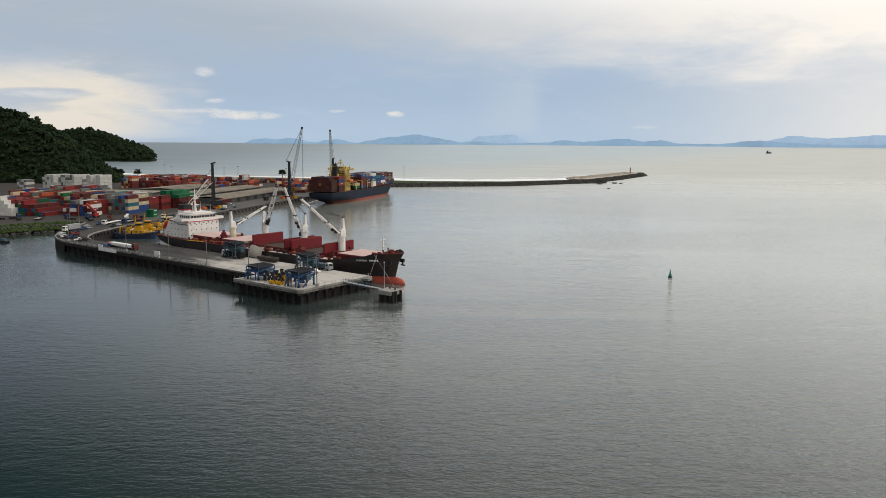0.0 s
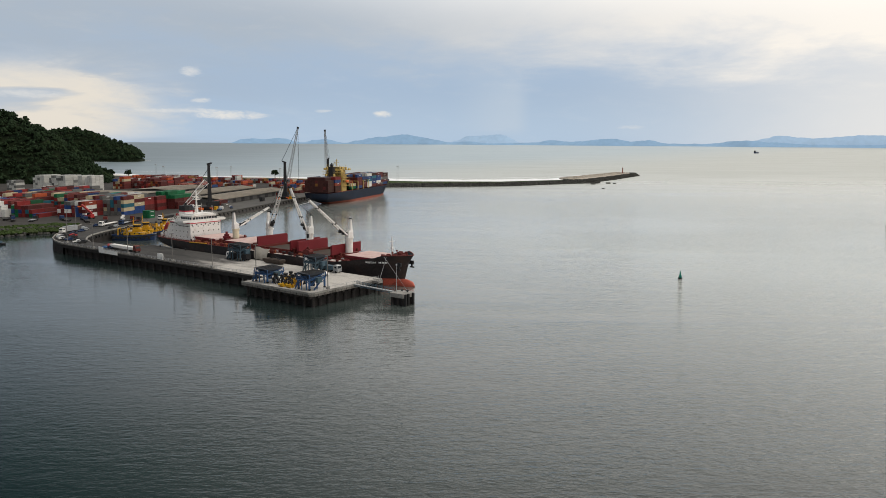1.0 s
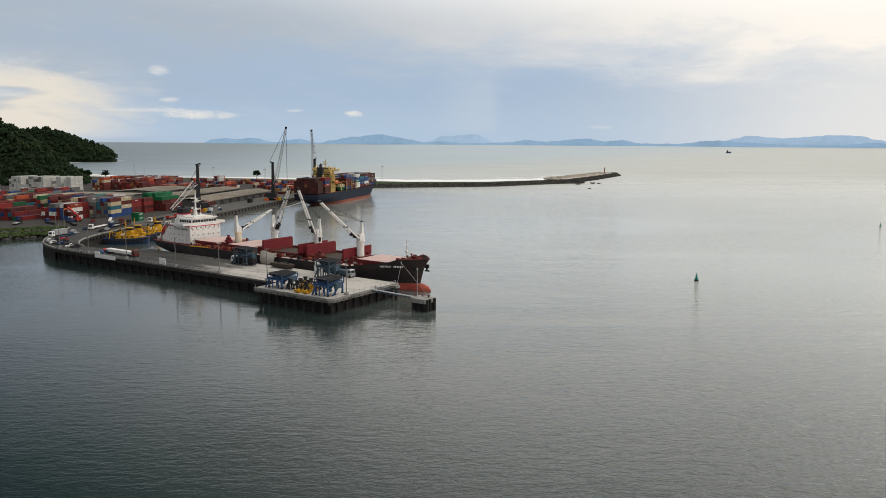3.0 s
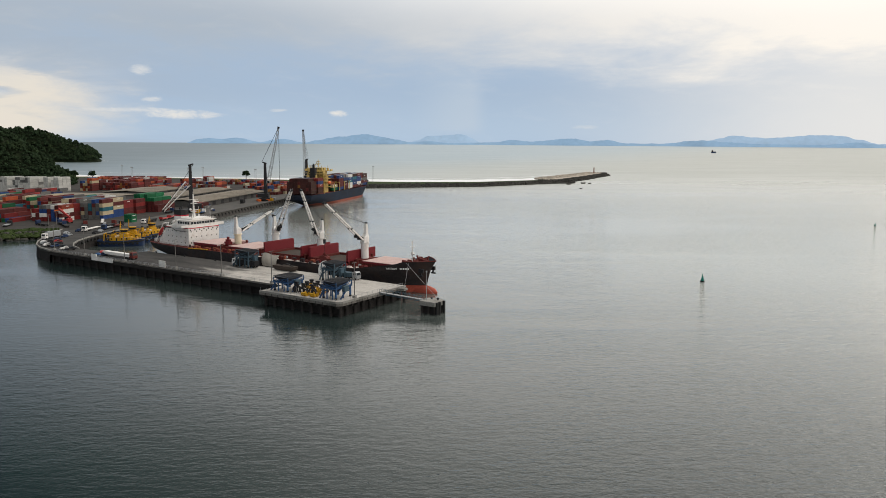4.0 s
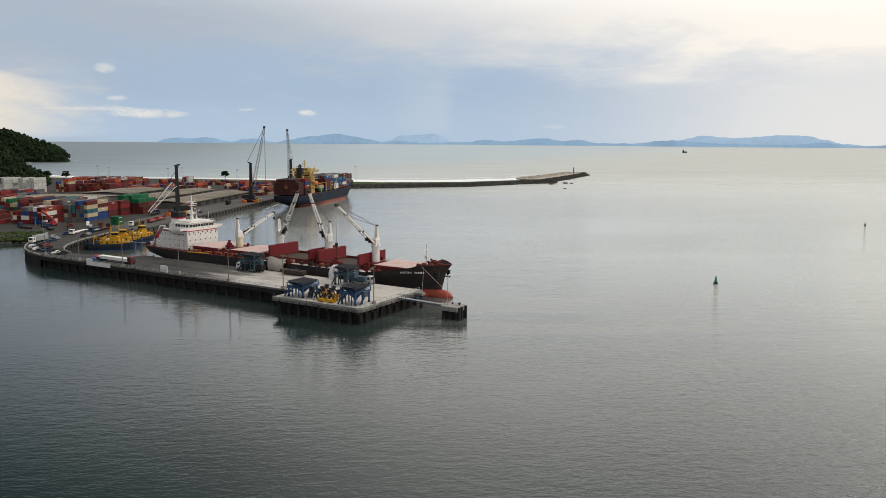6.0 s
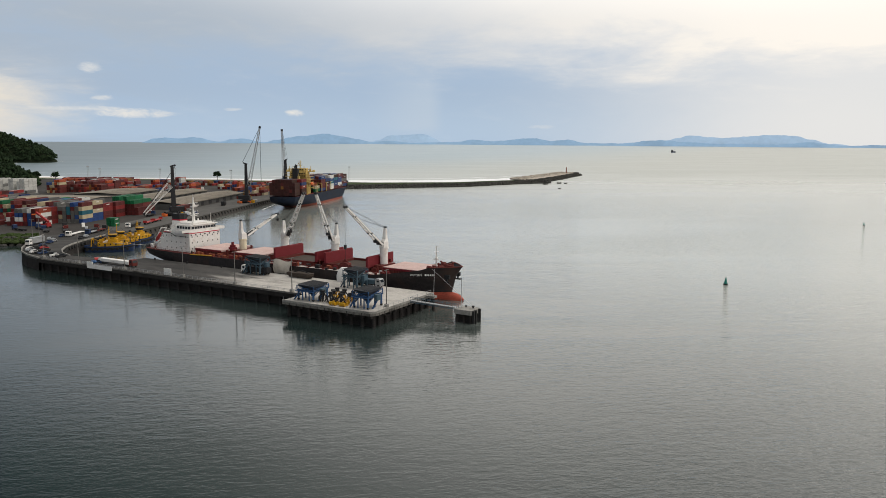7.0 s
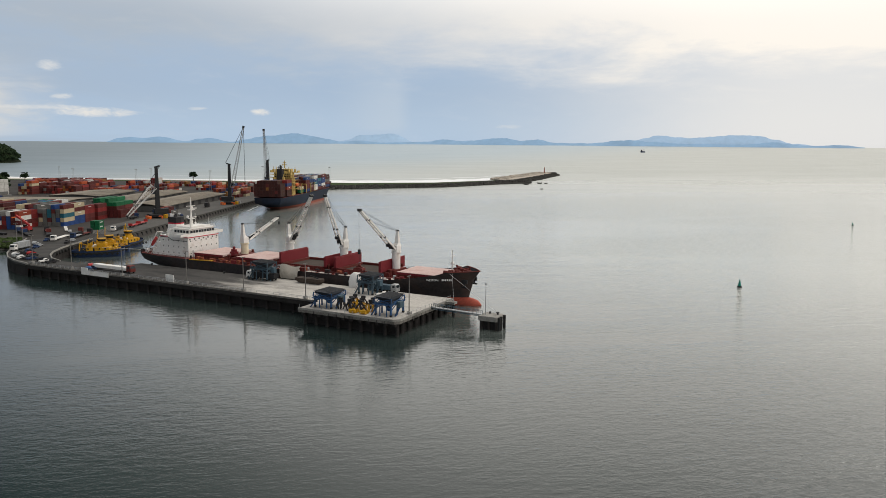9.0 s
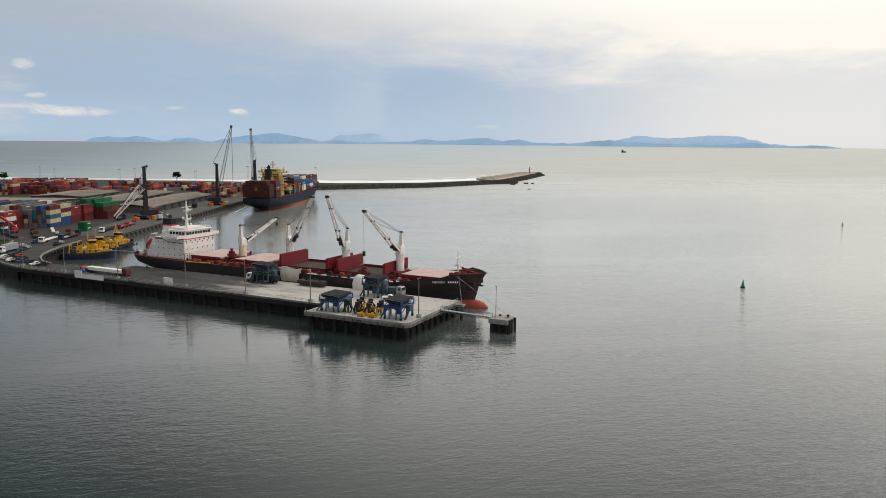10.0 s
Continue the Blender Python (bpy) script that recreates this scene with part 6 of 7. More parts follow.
def harbour_crane(m, tower_top, tip, label, light_boom=False, foot_k=0.42):
    """A mobile harbour crane: chassis, turntable house, tower and lattice boom, with tip in its own frame."""
    c = thing("harbour_crane", m, label, "harbour crane", "mobile harbour cranes")
    part("chassis", Geo().box(-7, 7, -3.5, 3.5, 1.0, 2.6, 0.4), DARK_STEEL, c)
    for x in (-6.5, 6.5):
        for y in (-5.5, 5.5):
            part("outrigger", Geo().beam((x, 0, 1.6), (x, y, 1.6), 0.7).rod((x, y, 0), (x, y, 1.8), 0.6, n=8), ORANGE, c)
    for i in range(6):
        for y in (-3.2, 3.2):
            x = -5.5 + i * 2.2
            part("wheel", Geo().rod((x, y - 0.3, 0.8), (x, y + 0.3, 0.8), 0.8, n=10), RUBBER, c)
    for k, (x, y, p) in enumerate(((-9.5, 2.0, ORANGE), (9.2, -2.5, BLUE_STEEL), (4.0, -6.5, GREY_STEEL), (-3.5, -6.8, YELLOW))):
        part("tool_crate", Geo().box(x - 1.6, x + 1.6, y - 1.0, y + 1.0, 0, 1.7 + 0.3 * k, 0.1), p, c)
    part("ladder", Geo().beam((3.2, -3.6, 0.1), (2.2, -2.7, 6.0), 0.15).beam((4.0, -3.6, 0.1), (3.0, -2.7, 6.0), 0.15), YELLOW, c)
    tip = Vector(tip)
    flat = Vector((tip.x, tip.y, 0)).normalized()
    side = Vector((-flat.y, flat.x, 0))
    house = Geo()
    house.rings([[flat * f + side * w + Vector((0, 0, z)) for f, w in ((-7, -2.6), (2.5, -2.6), (2.5, 2.6), (-7, 2.6))] for z in (2.8, 6.2)], False)
    part("machine_house", house, DARK_STEEL, c)
    part("counterweight", Geo().beam(flat * -7.2 + side * -2.6 + Vector((0, 0, 4.2)), flat * -7.2 + side * 2.6 + Vector((0, 0, 4.2)), 1.6, 2.6), RED_DECK, c)
    tower = Geo().rings([[flat * (f * k) + side * (w * k) + Vector((0, 0, z)) for f, w in ((-1.5, -1.4), (1.5, -1.4), (1.5, 1.4), (-1.5, 1.4))] for z, k in ((6.0, 1.0), (tower_top * 0.6, 0.78), (tower_top, 0.6))], False)
    tower_part = part("tower", tower, DARK_STEEL, c, "dark steel tower")
    part("tower_head", Geo().beam(flat * -2.2 + Vector((0, 0, tower_top + 0.9)), flat * 1.3 + Vector((0, 0, tower_top - 0.2)), 1.3, 1.0), DARK_STEEL, tower_part)
    part("cab", Geo().beam(flat * 1.6 + Vector((0, 0, tower_top * 0.5)), flat * 4.0 + Vector((0, 0, tower_top * 0.5)), 2.0, 2.2), GLASS, tower_part)
    foot = flat * 2.0 + Vector((0, 0, tower_top * foot_k))
    boom, spread = Geo(), 1.5 if light_boom else 1.0
    d = (tip - foot).normalized()
    up = side.cross(d)
    corners = lambda u: [foot.lerp(tip, u) + side * (sx * (1.5 - 0.9 * u) * spread) + up * (sy * (1.3 - 0.8 * u) * spread) for sx, sy in ((-1, -1), (1, -1), (1, 1), (-1, 1))]
    n = 14
    for i in range(n):
        a, b = corners(i / n), corners((i + 1) / n)
        for k in range(4):
            boom.beam(a[k], b[k], 0.26 if not light_boom else 0.34)
            boom.beam(a[k], b[(k + 1) % 4], 0.07 if light_boom else 0.11)
            boom.beam(a[k], a[(k + 1) % 4], 0.07 if light_boom else 0.10)
    part("boom", boom, WHITE if light_boom else GREY_STEEL, c, "lattice boom")
    part("boom_head", Geo().beam(tip - d * 0.8, tip + d * 0.9, 1.6), DARK_STEEL, c)
    ropes = Geo()
    head = flat * -2.8 + Vector((0, 0, tower_top + 1.2))
    for w in (-0.6, 0.6):
        ropes.rod(head + side * w, tip + side * w, 0.09, n=4)
        ropes.rod(tip + side * w, tip + side * w - Vector((0, 0, max(3, tip.z - 14))), 0.09, n=4)
    part("rope", ropes, DARK_STEEL, c)
    return c


def local(m, p):
    return m.inverted() @ Vector(p)


m0 = on_yard(93, 20.0)
harbour_crane(m0, 34.6, local(m0, (-196.8, 576.0, 5.8)), "dark mobile harbour crane with its pale boom lowered", True, 0.62)
m1 = pose(-141.5, 693.0, YARD_Z, 0, 0, 77)
harbour_crane(m1, 33.0, local(m1, (-128.8, 691.5, 68)), "dark mobile harbour crane with its boom raised")
m2 = pose(-115.5, 789.0, YARD_Z, 0, 0, 77)
harbour_crane(m2, 33.5, local(m2, (-118.6, 793.0, 67)), "dark mobile harbour crane behind the container ship")


def reach_stacker(m):
    r = thing("reach_stacker", m, "red reach stacker with its boom raised", "reach stacker")
    part("body", Geo().box(-3.6, 3.6, -1.7, 1.7, 0.9, 2.3, 0.3).box(-3.6, -1.5, -1.6, 1.6, 2.3, 3.2, 0.2), RED_PAINT, r)
    part("cab", Geo().box(-0.8, 1.0, -0.8, 0.8, 2.3, 4.0, 0.15), GLASS, r)
    part("boom", Geo().beam((-3.2, 0, 3.6), (6.5, 0, 9.0), 1.0, 1.1), RED_PAINT, r)
    part("spreader", Geo().beam((6.4, -3.1, 8.0), (6.4, 3.1, 8.0), 0.9, 0.6), ORANGE, r)
    for x in (-2.6, 2.4):
        for y in (-1.6, 1.6):
            part("wheel", Geo().rod((x, y - 0.4, 0.9), (x, y + 0.4, 0.9), 0.9, n=12), RUBBER, r)
    return r


reach_stacker(on_yard(8, 62, YARD_Z, 75))
truck(on_yard(17, 13, YARD_Z, 186), WHITE, DARK_STEEL, "white truck with a black low trailer", 16, height=0.9)
for a, b in ((38, 11.5), (51.5, 12.5)):
    tr = thing("flat_trailer", on_yard(a, b, YARD_Z, 4), "red flat container trailer on the quay", "trailer")
    part("bed", Geo().box(-6, 6, -1.25, 1.25, 1.1, 1.5).box(-6, -5.8, -1.25, 1.25, 1.5, 2.6).box(5.8, 6, -1.25, 1.25, 1.5, 2.6), RED_PAINT, tr)
    for x in (-4.5, -3.2, 3.5):
        for y in (-1, 1):
            part("wheel", Geo().rod((x, y - 0.2, 0.5), (x, y + 0.2, 0.5), 0.5, n=10), RUBBER, tr)
truck(on_yard(176, 16, YARD_Z, 8), DARK_STEEL, DARK_STEEL, "dark box truck on the quay", 5.5)
truck(on_yard(86, 8, YARD_Z, 10), WHITE, BLUE_STEEL, "white truck with a blue bed beside the crane", 6, "flat")
for a, b, p, tint in ((104, 8, NAVY, "dark blue"), (110, 12, GREY_STEEL, "silver"), (22, 46, WHITE, "white"), (12, 40, WHITE, "white"), (5, 34, GREY_STEEL, "silver")):
    car(on_yard(a, b, YARD_Z, 30), p, f"{tint} pickup truck on the quay", True)
for a, b, t in ((-14, 86, 20), (-18, 98, 40), (-12, 106, 10), (-20, 112, 70)):
    truck(on_yard(a, b, YARD_Z, t), rng.choice((RED_DECK, DARK_STEEL, NAVY)), rng.choice((GREY_STEEL, DARK_STEEL)), "parked truck with a flat trailer by the shore", 8, "flat")


def light_tower(m, h=21.0):
    t = thing("light_mast", m, "tall steel floodlight mast in the yard", "floodlight mast", "floodlight masts")
    part("pole", Geo().rod((-0.9, 0, 0), (-0.7, 0, h), 0.10, n=6).rod((0.9, 0, 0), (0.7, 0, h), 0.10, n=6), GREY_STEEL, t)
    brace = Geo()
    for k in range(6):
        brace.beam((-0.85, 0, k * h / 6), (0.85, 0, (k + 1) * h / 6), 0.05)
    part("brace", brace, GREY_STEEL, t)
    part("lamp_bank", Geo().box(-1.5, 1.5, -0.3, 0.3, h - 0.1, h + 0.7), FLOOD, t)
    return t


tower = light_tower(pose(-324, 900, YARD_Z))
for x, y in ((-256, 880), (-246, 905), (-177, 850), (-134, 1010), (-362, 980), (-52, 985)):
    copy_thing(tower, pose(x, y, YARD_Z if y < 920 else 3.2))


# ---- container ship ----
def build_container_ship():
    bow, aft = Vector((-57.5, 843.0)), Vector((-109.5, 668.0))
    axis = (bow - aft).normalized()
    ang = math.degrees(math.atan2(axis.y, axis.x))
    L = (bow - aft).length
    mid = (bow + aft) / 2
    ship = thing("container_ship", pose(mid.x, mid.y, 0, 0, 0, ang), "blue container ship with a yellow house and full deck load", "container ship")
    H = L / 2

    def stem(z):
        return H - 12 + 0.75 * max(0, z) + 0.02 * max(0, z - 6) ** 2

    def stern(z):
        return -H if z >= 6 else -H + (6 - z) * 3.2

    D = 10.6
    boot = hull_shell(L, 25, [(-2, 1.5, 1.6, 0.2), (0, 1.6, 1.7, 0.3), (2.2, 1.7, 1.8, 0.45)], stem, stern, 55, 45)
    part("boot_topping", Geo().rings(boot, True, True, False), CS_BOOT, ship, "rusty orange boot topping")
    side = hull_shell(L, 25, [(2.2, 1.7, 1.8, 0.45), (4.2, 1.85, 1.9, 0.62), (6, 1.95, 2.0, 0.8), (8, 2.2, 2.4, 0.85), (D, 2.5, 2.6, 0.9)], stem, stern, 52, 40)
    part("hull", Geo().rings(side, True, True, False), CS_BLUE, ship, "blue hull sides")
    part("main_deck", Geo().add([(x, y, D - 0.05) for x, y, z in side[-1]], [tuple(range(len(side[-1])))]), RED_DECK, ship)
    rows = []
    for z, p in ((D - 0.02, 2.5), (15.5, 2.8)):
        full = hull_shell(L, 25, [(z, p, 2.6, 0.9)], stem, stern, 52, 40, 100)[0]
        half = [q for q in full[: len(full) // 2] if q[0] > H - 28]
        pick = [half[round(i * (len(half) - 1) / 13)] for i in range(14)]
        rows.append(pick + [(x, -y, zz) for x, y, zz in pick[::-1]])
    part("forecastle", Geo().rings(rows, True, False, False), CS_BLUE, ship)
    part("forecastle_deck", Geo().add([(x, y * 0.98, 14.2) for x, y, z in rows[1]], [tuple(range(len(rows[1])))]), RED_DECK, ship)
    part("foremast", Geo().rod((H - 10, 0, 14), (H - 10, 0, 24), 0.35, 0.2, n=7), CS_YELLOW, ship)
    house = Geo().box(-H + 38, -H + 48, -8.5, 8.5, D - 0.1, 25, 0.5).box(-H + 38.5, -H + 47.8, -7.6, 7.6, 25, 30.2, 0.5).box(-H + 42, -H + 48.2, -6.5, 6.5, 30.2, 32.8, 0.5).box(-H + 43, -H + 48.2, -12.5, 12.5, 29.6, 30.2)
    block_ = part("superstructure", house, CS_YELLOW, ship, "yellow accommodation block")
    for z in (25.8, 28.0, 31.2):
        for i in range(9):
            y = -6 + i * 1.5
            for x in (-H + 38.42 if z < 31 else -H + 41.95, -H + 47.8 if z < 31 else -H + 48.2):
                part("window", Geo().box(x - 0.06, x + 0.06, y - 0.5, y + 0.5, z, z + 0.9), GLASS, block_)
    part("funnel", Geo().box(-H + 31, -H + 35.5, -2.6, 2.6, D, 33, 0.7).rod((-H + 32, -1.4, 33), (-H + 31.7, -1.4, 36), 0.45, n=8).rod((-H + 33.4, 0, 33), (-H + 33.2, 0, 36.6), 0.5, n=8).rod((-H + 34.4, 1.5, 33), (-H + 34.4, 1.5, 35.4), 0.4, n=8).beam((-H + 33, -2.4, 34.4), (-H + 33, 2.4, 34.4), 0.3), DARK_STEEL, ship, "black funnel")
    part("funnel_house", Geo().box(-H + 28, -H + 38, -5, 5, D, 24, 0.4), CS_YELLOW, ship)
    part("radar_mast", Geo().rod((-H + 45, 0, 33.5), (-H + 45, 0, 40), 0.5, 0.3, n=7).beam((-H + 45, -2.4, 36.5), (-H + 45, 2.4, 36.5), 0.3).box(-H + 44, -H + 46, -1.4, 1.4, 38, 38.4), CS_YELLOW, ship)
    decks = Geo()
    for z in (15.5, 18, 20.5, 23, 25.4, 27.8):
        for y in (-9.8, 9.8):
            decks.box(-H + 36, -H + 49, y - 1.2, y + 1.2, z, z + 0.15)
            for k in range(5):
                decks.beam((-H + 36.5 + k * 3, y + (1.1 if y > 0 else -1.1), z), (-H + 36.5 + k * 3, y + (1.1 if y > 0 else -1.1), z + 1.1), 0.12)
        decks.box(-H + 35.5, -H + 38, -9.5, 9.5, z, z + 0.15)
    part("gallery", decks, CS_YELLOW, block_)
    part("lifeboat", Geo().blob((-H + 42, -11.6, 19.6), 3.6, 1.3, 1.3, 10, 6), ORANGE, ship, "orange lifeboat")
    part("crane_post", Geo().rod((-H + 36.5, -8, 24), (-H + 36.5, -8, 31), 0.4, n=7).beam((-H + 36.5, -8, 30), (-H + 31, -10, 32), 0.4), CS_YELLOW, ship)
    for x, y, z in ((-H + 39.5, -5.5, 30.2), (-H + 39.5, 5.5, 30.2), (-H + 44, -9.6, 30.2), (-H + 44, 9.6, 30.2), (-H + 29.5, -4.0, 24), (-H + 29.5, 4.0, 24)):
        part("vent_trunk", Geo().box(x - 0.9, x + 0.9, y - 0.8, y + 0.8, z, z + 2.4, 0.2).rod((x, y, z + 2.2), (x, y, z + 4.6), 0.22, n=6), CS_YELLOW, ship)
    part("signal_mast", Geo().beam((-H + 41, -2.4, 32.6), (-H + 41, 0, 37.5), 0.3).beam((-H + 41, 2.4, 32.6), (-H + 41, 0, 37.5), 0.3).beam((-H + 41, -3.2, 35.4), (-H + 41, 3.2, 35.4), 0.25), CS_YELLOW, ship)
    for y in (-12.2, 12.2):
        part("bridge_wing_end", Geo().box(-H + 43.4, -H + 47.8, y - 0.6, y + 0.6, 30.2, 31.4, 0.2), CS_YELLOW, ship)
    for x in (-H + 26.2, -H + 51.5, -H + 65, -H + 78.5, -H + 92):
        bridges = Geo()
        for y in (-13, -6, 0, 6, 13):
            bridges.beam((x, y, D), (x, y, D + 8), 0.5)
        bridges.beam((x, -13, D + 8), (x, 13, D + 8), 0.5)
        part("lashing_bridge", bridges, CS_YELLOW, ship)
    return ship, H, D


container_ship, CS_H, CS_D = build_container_ship()
CS = container_ship.matrix_world.copy()
r2 = random.Random(21)


def deck_load(x, cols, tiers, palette, marks=0.3, base=0.0):
    for j in range(cols):
        for k in range(tiers - (1 if r2.random() < 0.25 else 0)):
            y = (j - cols / 2 + 0.5) * 2.48
            # only the outer rows and the top show
            if 1 <= j < cols - 3 and k < tiers - 2 and x > -CS_H + 30:
                continue
            m = CS @ pose(x, y, CS_D + 0.9 + base + k * 2.62)
            if j == 0 or (x < -CS_H + 5):
                container(m, r2.choice(palette), 12.19, "on the container ship's deck", r2.random() < marks)
            else:
                joined(m, r2.choice(palette), 12.19)


deck_load(-CS_H + 0.2, 9, 5, ["stern"] * 9 + ["maroon", "rusty"], 0.0)
deck_load(-CS_H + 13.2, 10, 5, ["maroon", "stern", "blue", "red", "orange", "white"], 0.3)
pal = ["blue", "blue", "maroon", "maroon", "teal", "maroon", "stern", "blue", "grey", "white"]
deck_load(-CS_H + 52.3, 9, 3, ["cream", "green", "maroon", "red"], 0.3)
for i, t in enumerate((5, 5, 5, 5, 5, 5, 4, 3)):
    deck_load(-CS_H + 65.4 + i * 12.9, 10 if i < 5 else 8 if i < 7 else 5, t, pal if i else ["blue", "maroon", "maroon"], 0.45, 0.0 if i < 7 else 3.6)


for c, g in JOINED.items():
    if g.v:
        solid("stacked_containers", g, ROWS[c], pose(0, 0, 0), f"{NAMES[c]} shipping containers deep in the stacks", "containers", kind="stuff")


# ---- breakwater, beach, hills, trees ----
def rock_mesh(seed, material=ROCK):
    r = random.Random(seed)
    return mesh_of("rock", Geo().blob((0, 0, 0), 1, 1, 0.75, 7, 4, 0.28, r), material)


def rocks_along(name, line, width, z0, z1, step, size, material, label, out=1):
    """Armour stones heaped along a shore, joined: far too many to count."""
    r = random.Random(len(line))
    g = Geo()
    for (x, y), (p, q) in zip(line, line[1:]):
        d = Vector((p - x, q - y))
        n = int(d.length / step)
        side = Vector((d.y, -d.x)).normalized() * out
        for i in range(n):
            for w in range(int(width / step) + 1):
                u = w * step / width
                c = Vector((x, y)) + d * (i + r.random()) / n + side * (w * step + r.uniform(-0.6, 0.6))
                s = size * r.uniform(0.6, 1.3)
                g.blob((c.x, c.y, z1 + (z0 - z1) * u), s * r.uniform(0.8, 1.3), s * r.uniform(0.8, 1.3), s * 0.75, 6, 4, 0.25, r)
    for i in range(len(g.smooth)):
        g.smooth[i] = False
    return solid(name, g, material, pose(0, 0, 0), label, "rocks", kind="stuff")


rocks_along("breakwater_rocks", [(-86, 930), (-62, 946), (86, 981), (174, 1042), (206, 1058), (226, 1062)], 9.5, -0.4, 3.6, 2.4, 1.9, ROCK, "dark armour stones along the breakwater", 1)
rocks_along("breakwater_tip_rocks", [(180, 1052), (206, 1062), (262, 1152), (345, 1302), (338, 1312), (322, 1314)], 8, -0.4, 4.2, 3.0, 1.9, ROCK, "dark stones round the breakwater's head", 1)
rocks_along("shore_rocks", [(-330, 404), (-300, 408), (-266, 443), (-243, 464), (-222, 466)], 7, -0.3, 3.4, 2.0, 1.4, ROCK, "dark stones along the yard's shore", 1)
rocks_along("breakwater_crest_rocks", [(196, 1080), (252, 1168), (332, 1298)], 22, 4.6, 4.4, 4.2, 2.4, PALE_ROCK, "pale broken stone on the breakwater's crest", -1)
head_land = solid("pavement_breakwater", Geo().prism([(186, 1064), (206, 1070), (260, 1158), (338, 1297), (329, 1304), (246, 1190), (200, 1128), (182, 1090)], 2.0, 5.0), PALE_ROCK, pose(0, 0, 0), "pale gravel crest of the breakwater", "breakwater", kind="structure")
bank = rocks_along("grass_bank", [(-330, 412), (-300, 416), (-266, 451), (-243, 471), (-226, 470)], 11, 1.8, 4.3, 1.8, 1.5, GRASS, "rough green grass on the shore bank", 1)
for x, y, s in ((204, 931, 1.6), (212, 1027, 2.4), (238, 1050, 2.6), (246, 1046, 1.8), (216, 1036, 1.5)):
    st = new("boulder", rock_mesh(int(x)))
    st.matrix_world = pose(x, y, 0.2) @ Matrix.Diagonal((s * 1.4, s, s, 1))
    tagged(st, "dark boulder standing out of the water", "rock", "boulders off the breakwater")

beach = Geo()
shore = [(226, 1161), (178, 1079), (86, 1025), (-20, 1017), (-130, 1051), (-253, 1089), (-343, 1103), (-434, 1113), (-530, 1151), (-690, 1251)]
wash = [(250, 1200), (190, 1128), (86, 1074), (-20, 1066), (-130, 1124), (-253, 1184), (-343, 1198), (-434, 1208), (-530, 1260), (-690, 1355)]
beach.rings([[(x, y, 3.3) for x, y in shore], [(x, y, -0.6) for x, y in wash]], False, False, False)
solid("ground_beach", beach, SAND, pose(0, 0, 0), "pale wet sand of the outer beach", "beach", kind="structure")


def surf():
    g = Geo()
    r = random.Random(8)
    for lane, (w, gap) in enumerate(((92, -14), (9, 112))):
        rows = [[], []]
        for (x, y), (p, q) in zip(wash, wash[1:]):
            n = max(2, int(math.hypot(p - x, q - y) / 14))
            for i in range(n):
                u = i / n
                cx, cy = x + (p - x) * u, y + (q - y) * u
                j = r.uniform(-3, 3)
                fade = (r.uniform(0.5, 1.2) if lane else r.uniform(0.9, 1.1)) * (0.3 + 0.7 * max(0.0, min(1.0, (cx + 240) / 200)))
                rows[0].append((cx, cy - 12 + gap + j, 0.22 + lane * 0.02))
                rows[1].append((cx, cy - 12 + gap + j + w * fade, 0.22 + lane * 0.02))
        g.rings(rows, False, False, False)
    solid("water_surf", g, FOAM, pose(0, 0, 0), "white surf breaking along the beach", "surf", kind="structure")


surf()
solid("water_outflow", Geo().prism([(-126.6, 667), (-124.8, 667.5), (-121.6, 695), (-119.6, 716), (-120.2, 716), (-123.0, 695)], 0.12, 0.16), FOAM, pose(0, 0, 0), "white streak of outflow between quay and ship", "surf", kind="structure")


def smooth(u):
    u = max(0.0, min(1.0, u))
    return u * u * (3 - 2 * u)


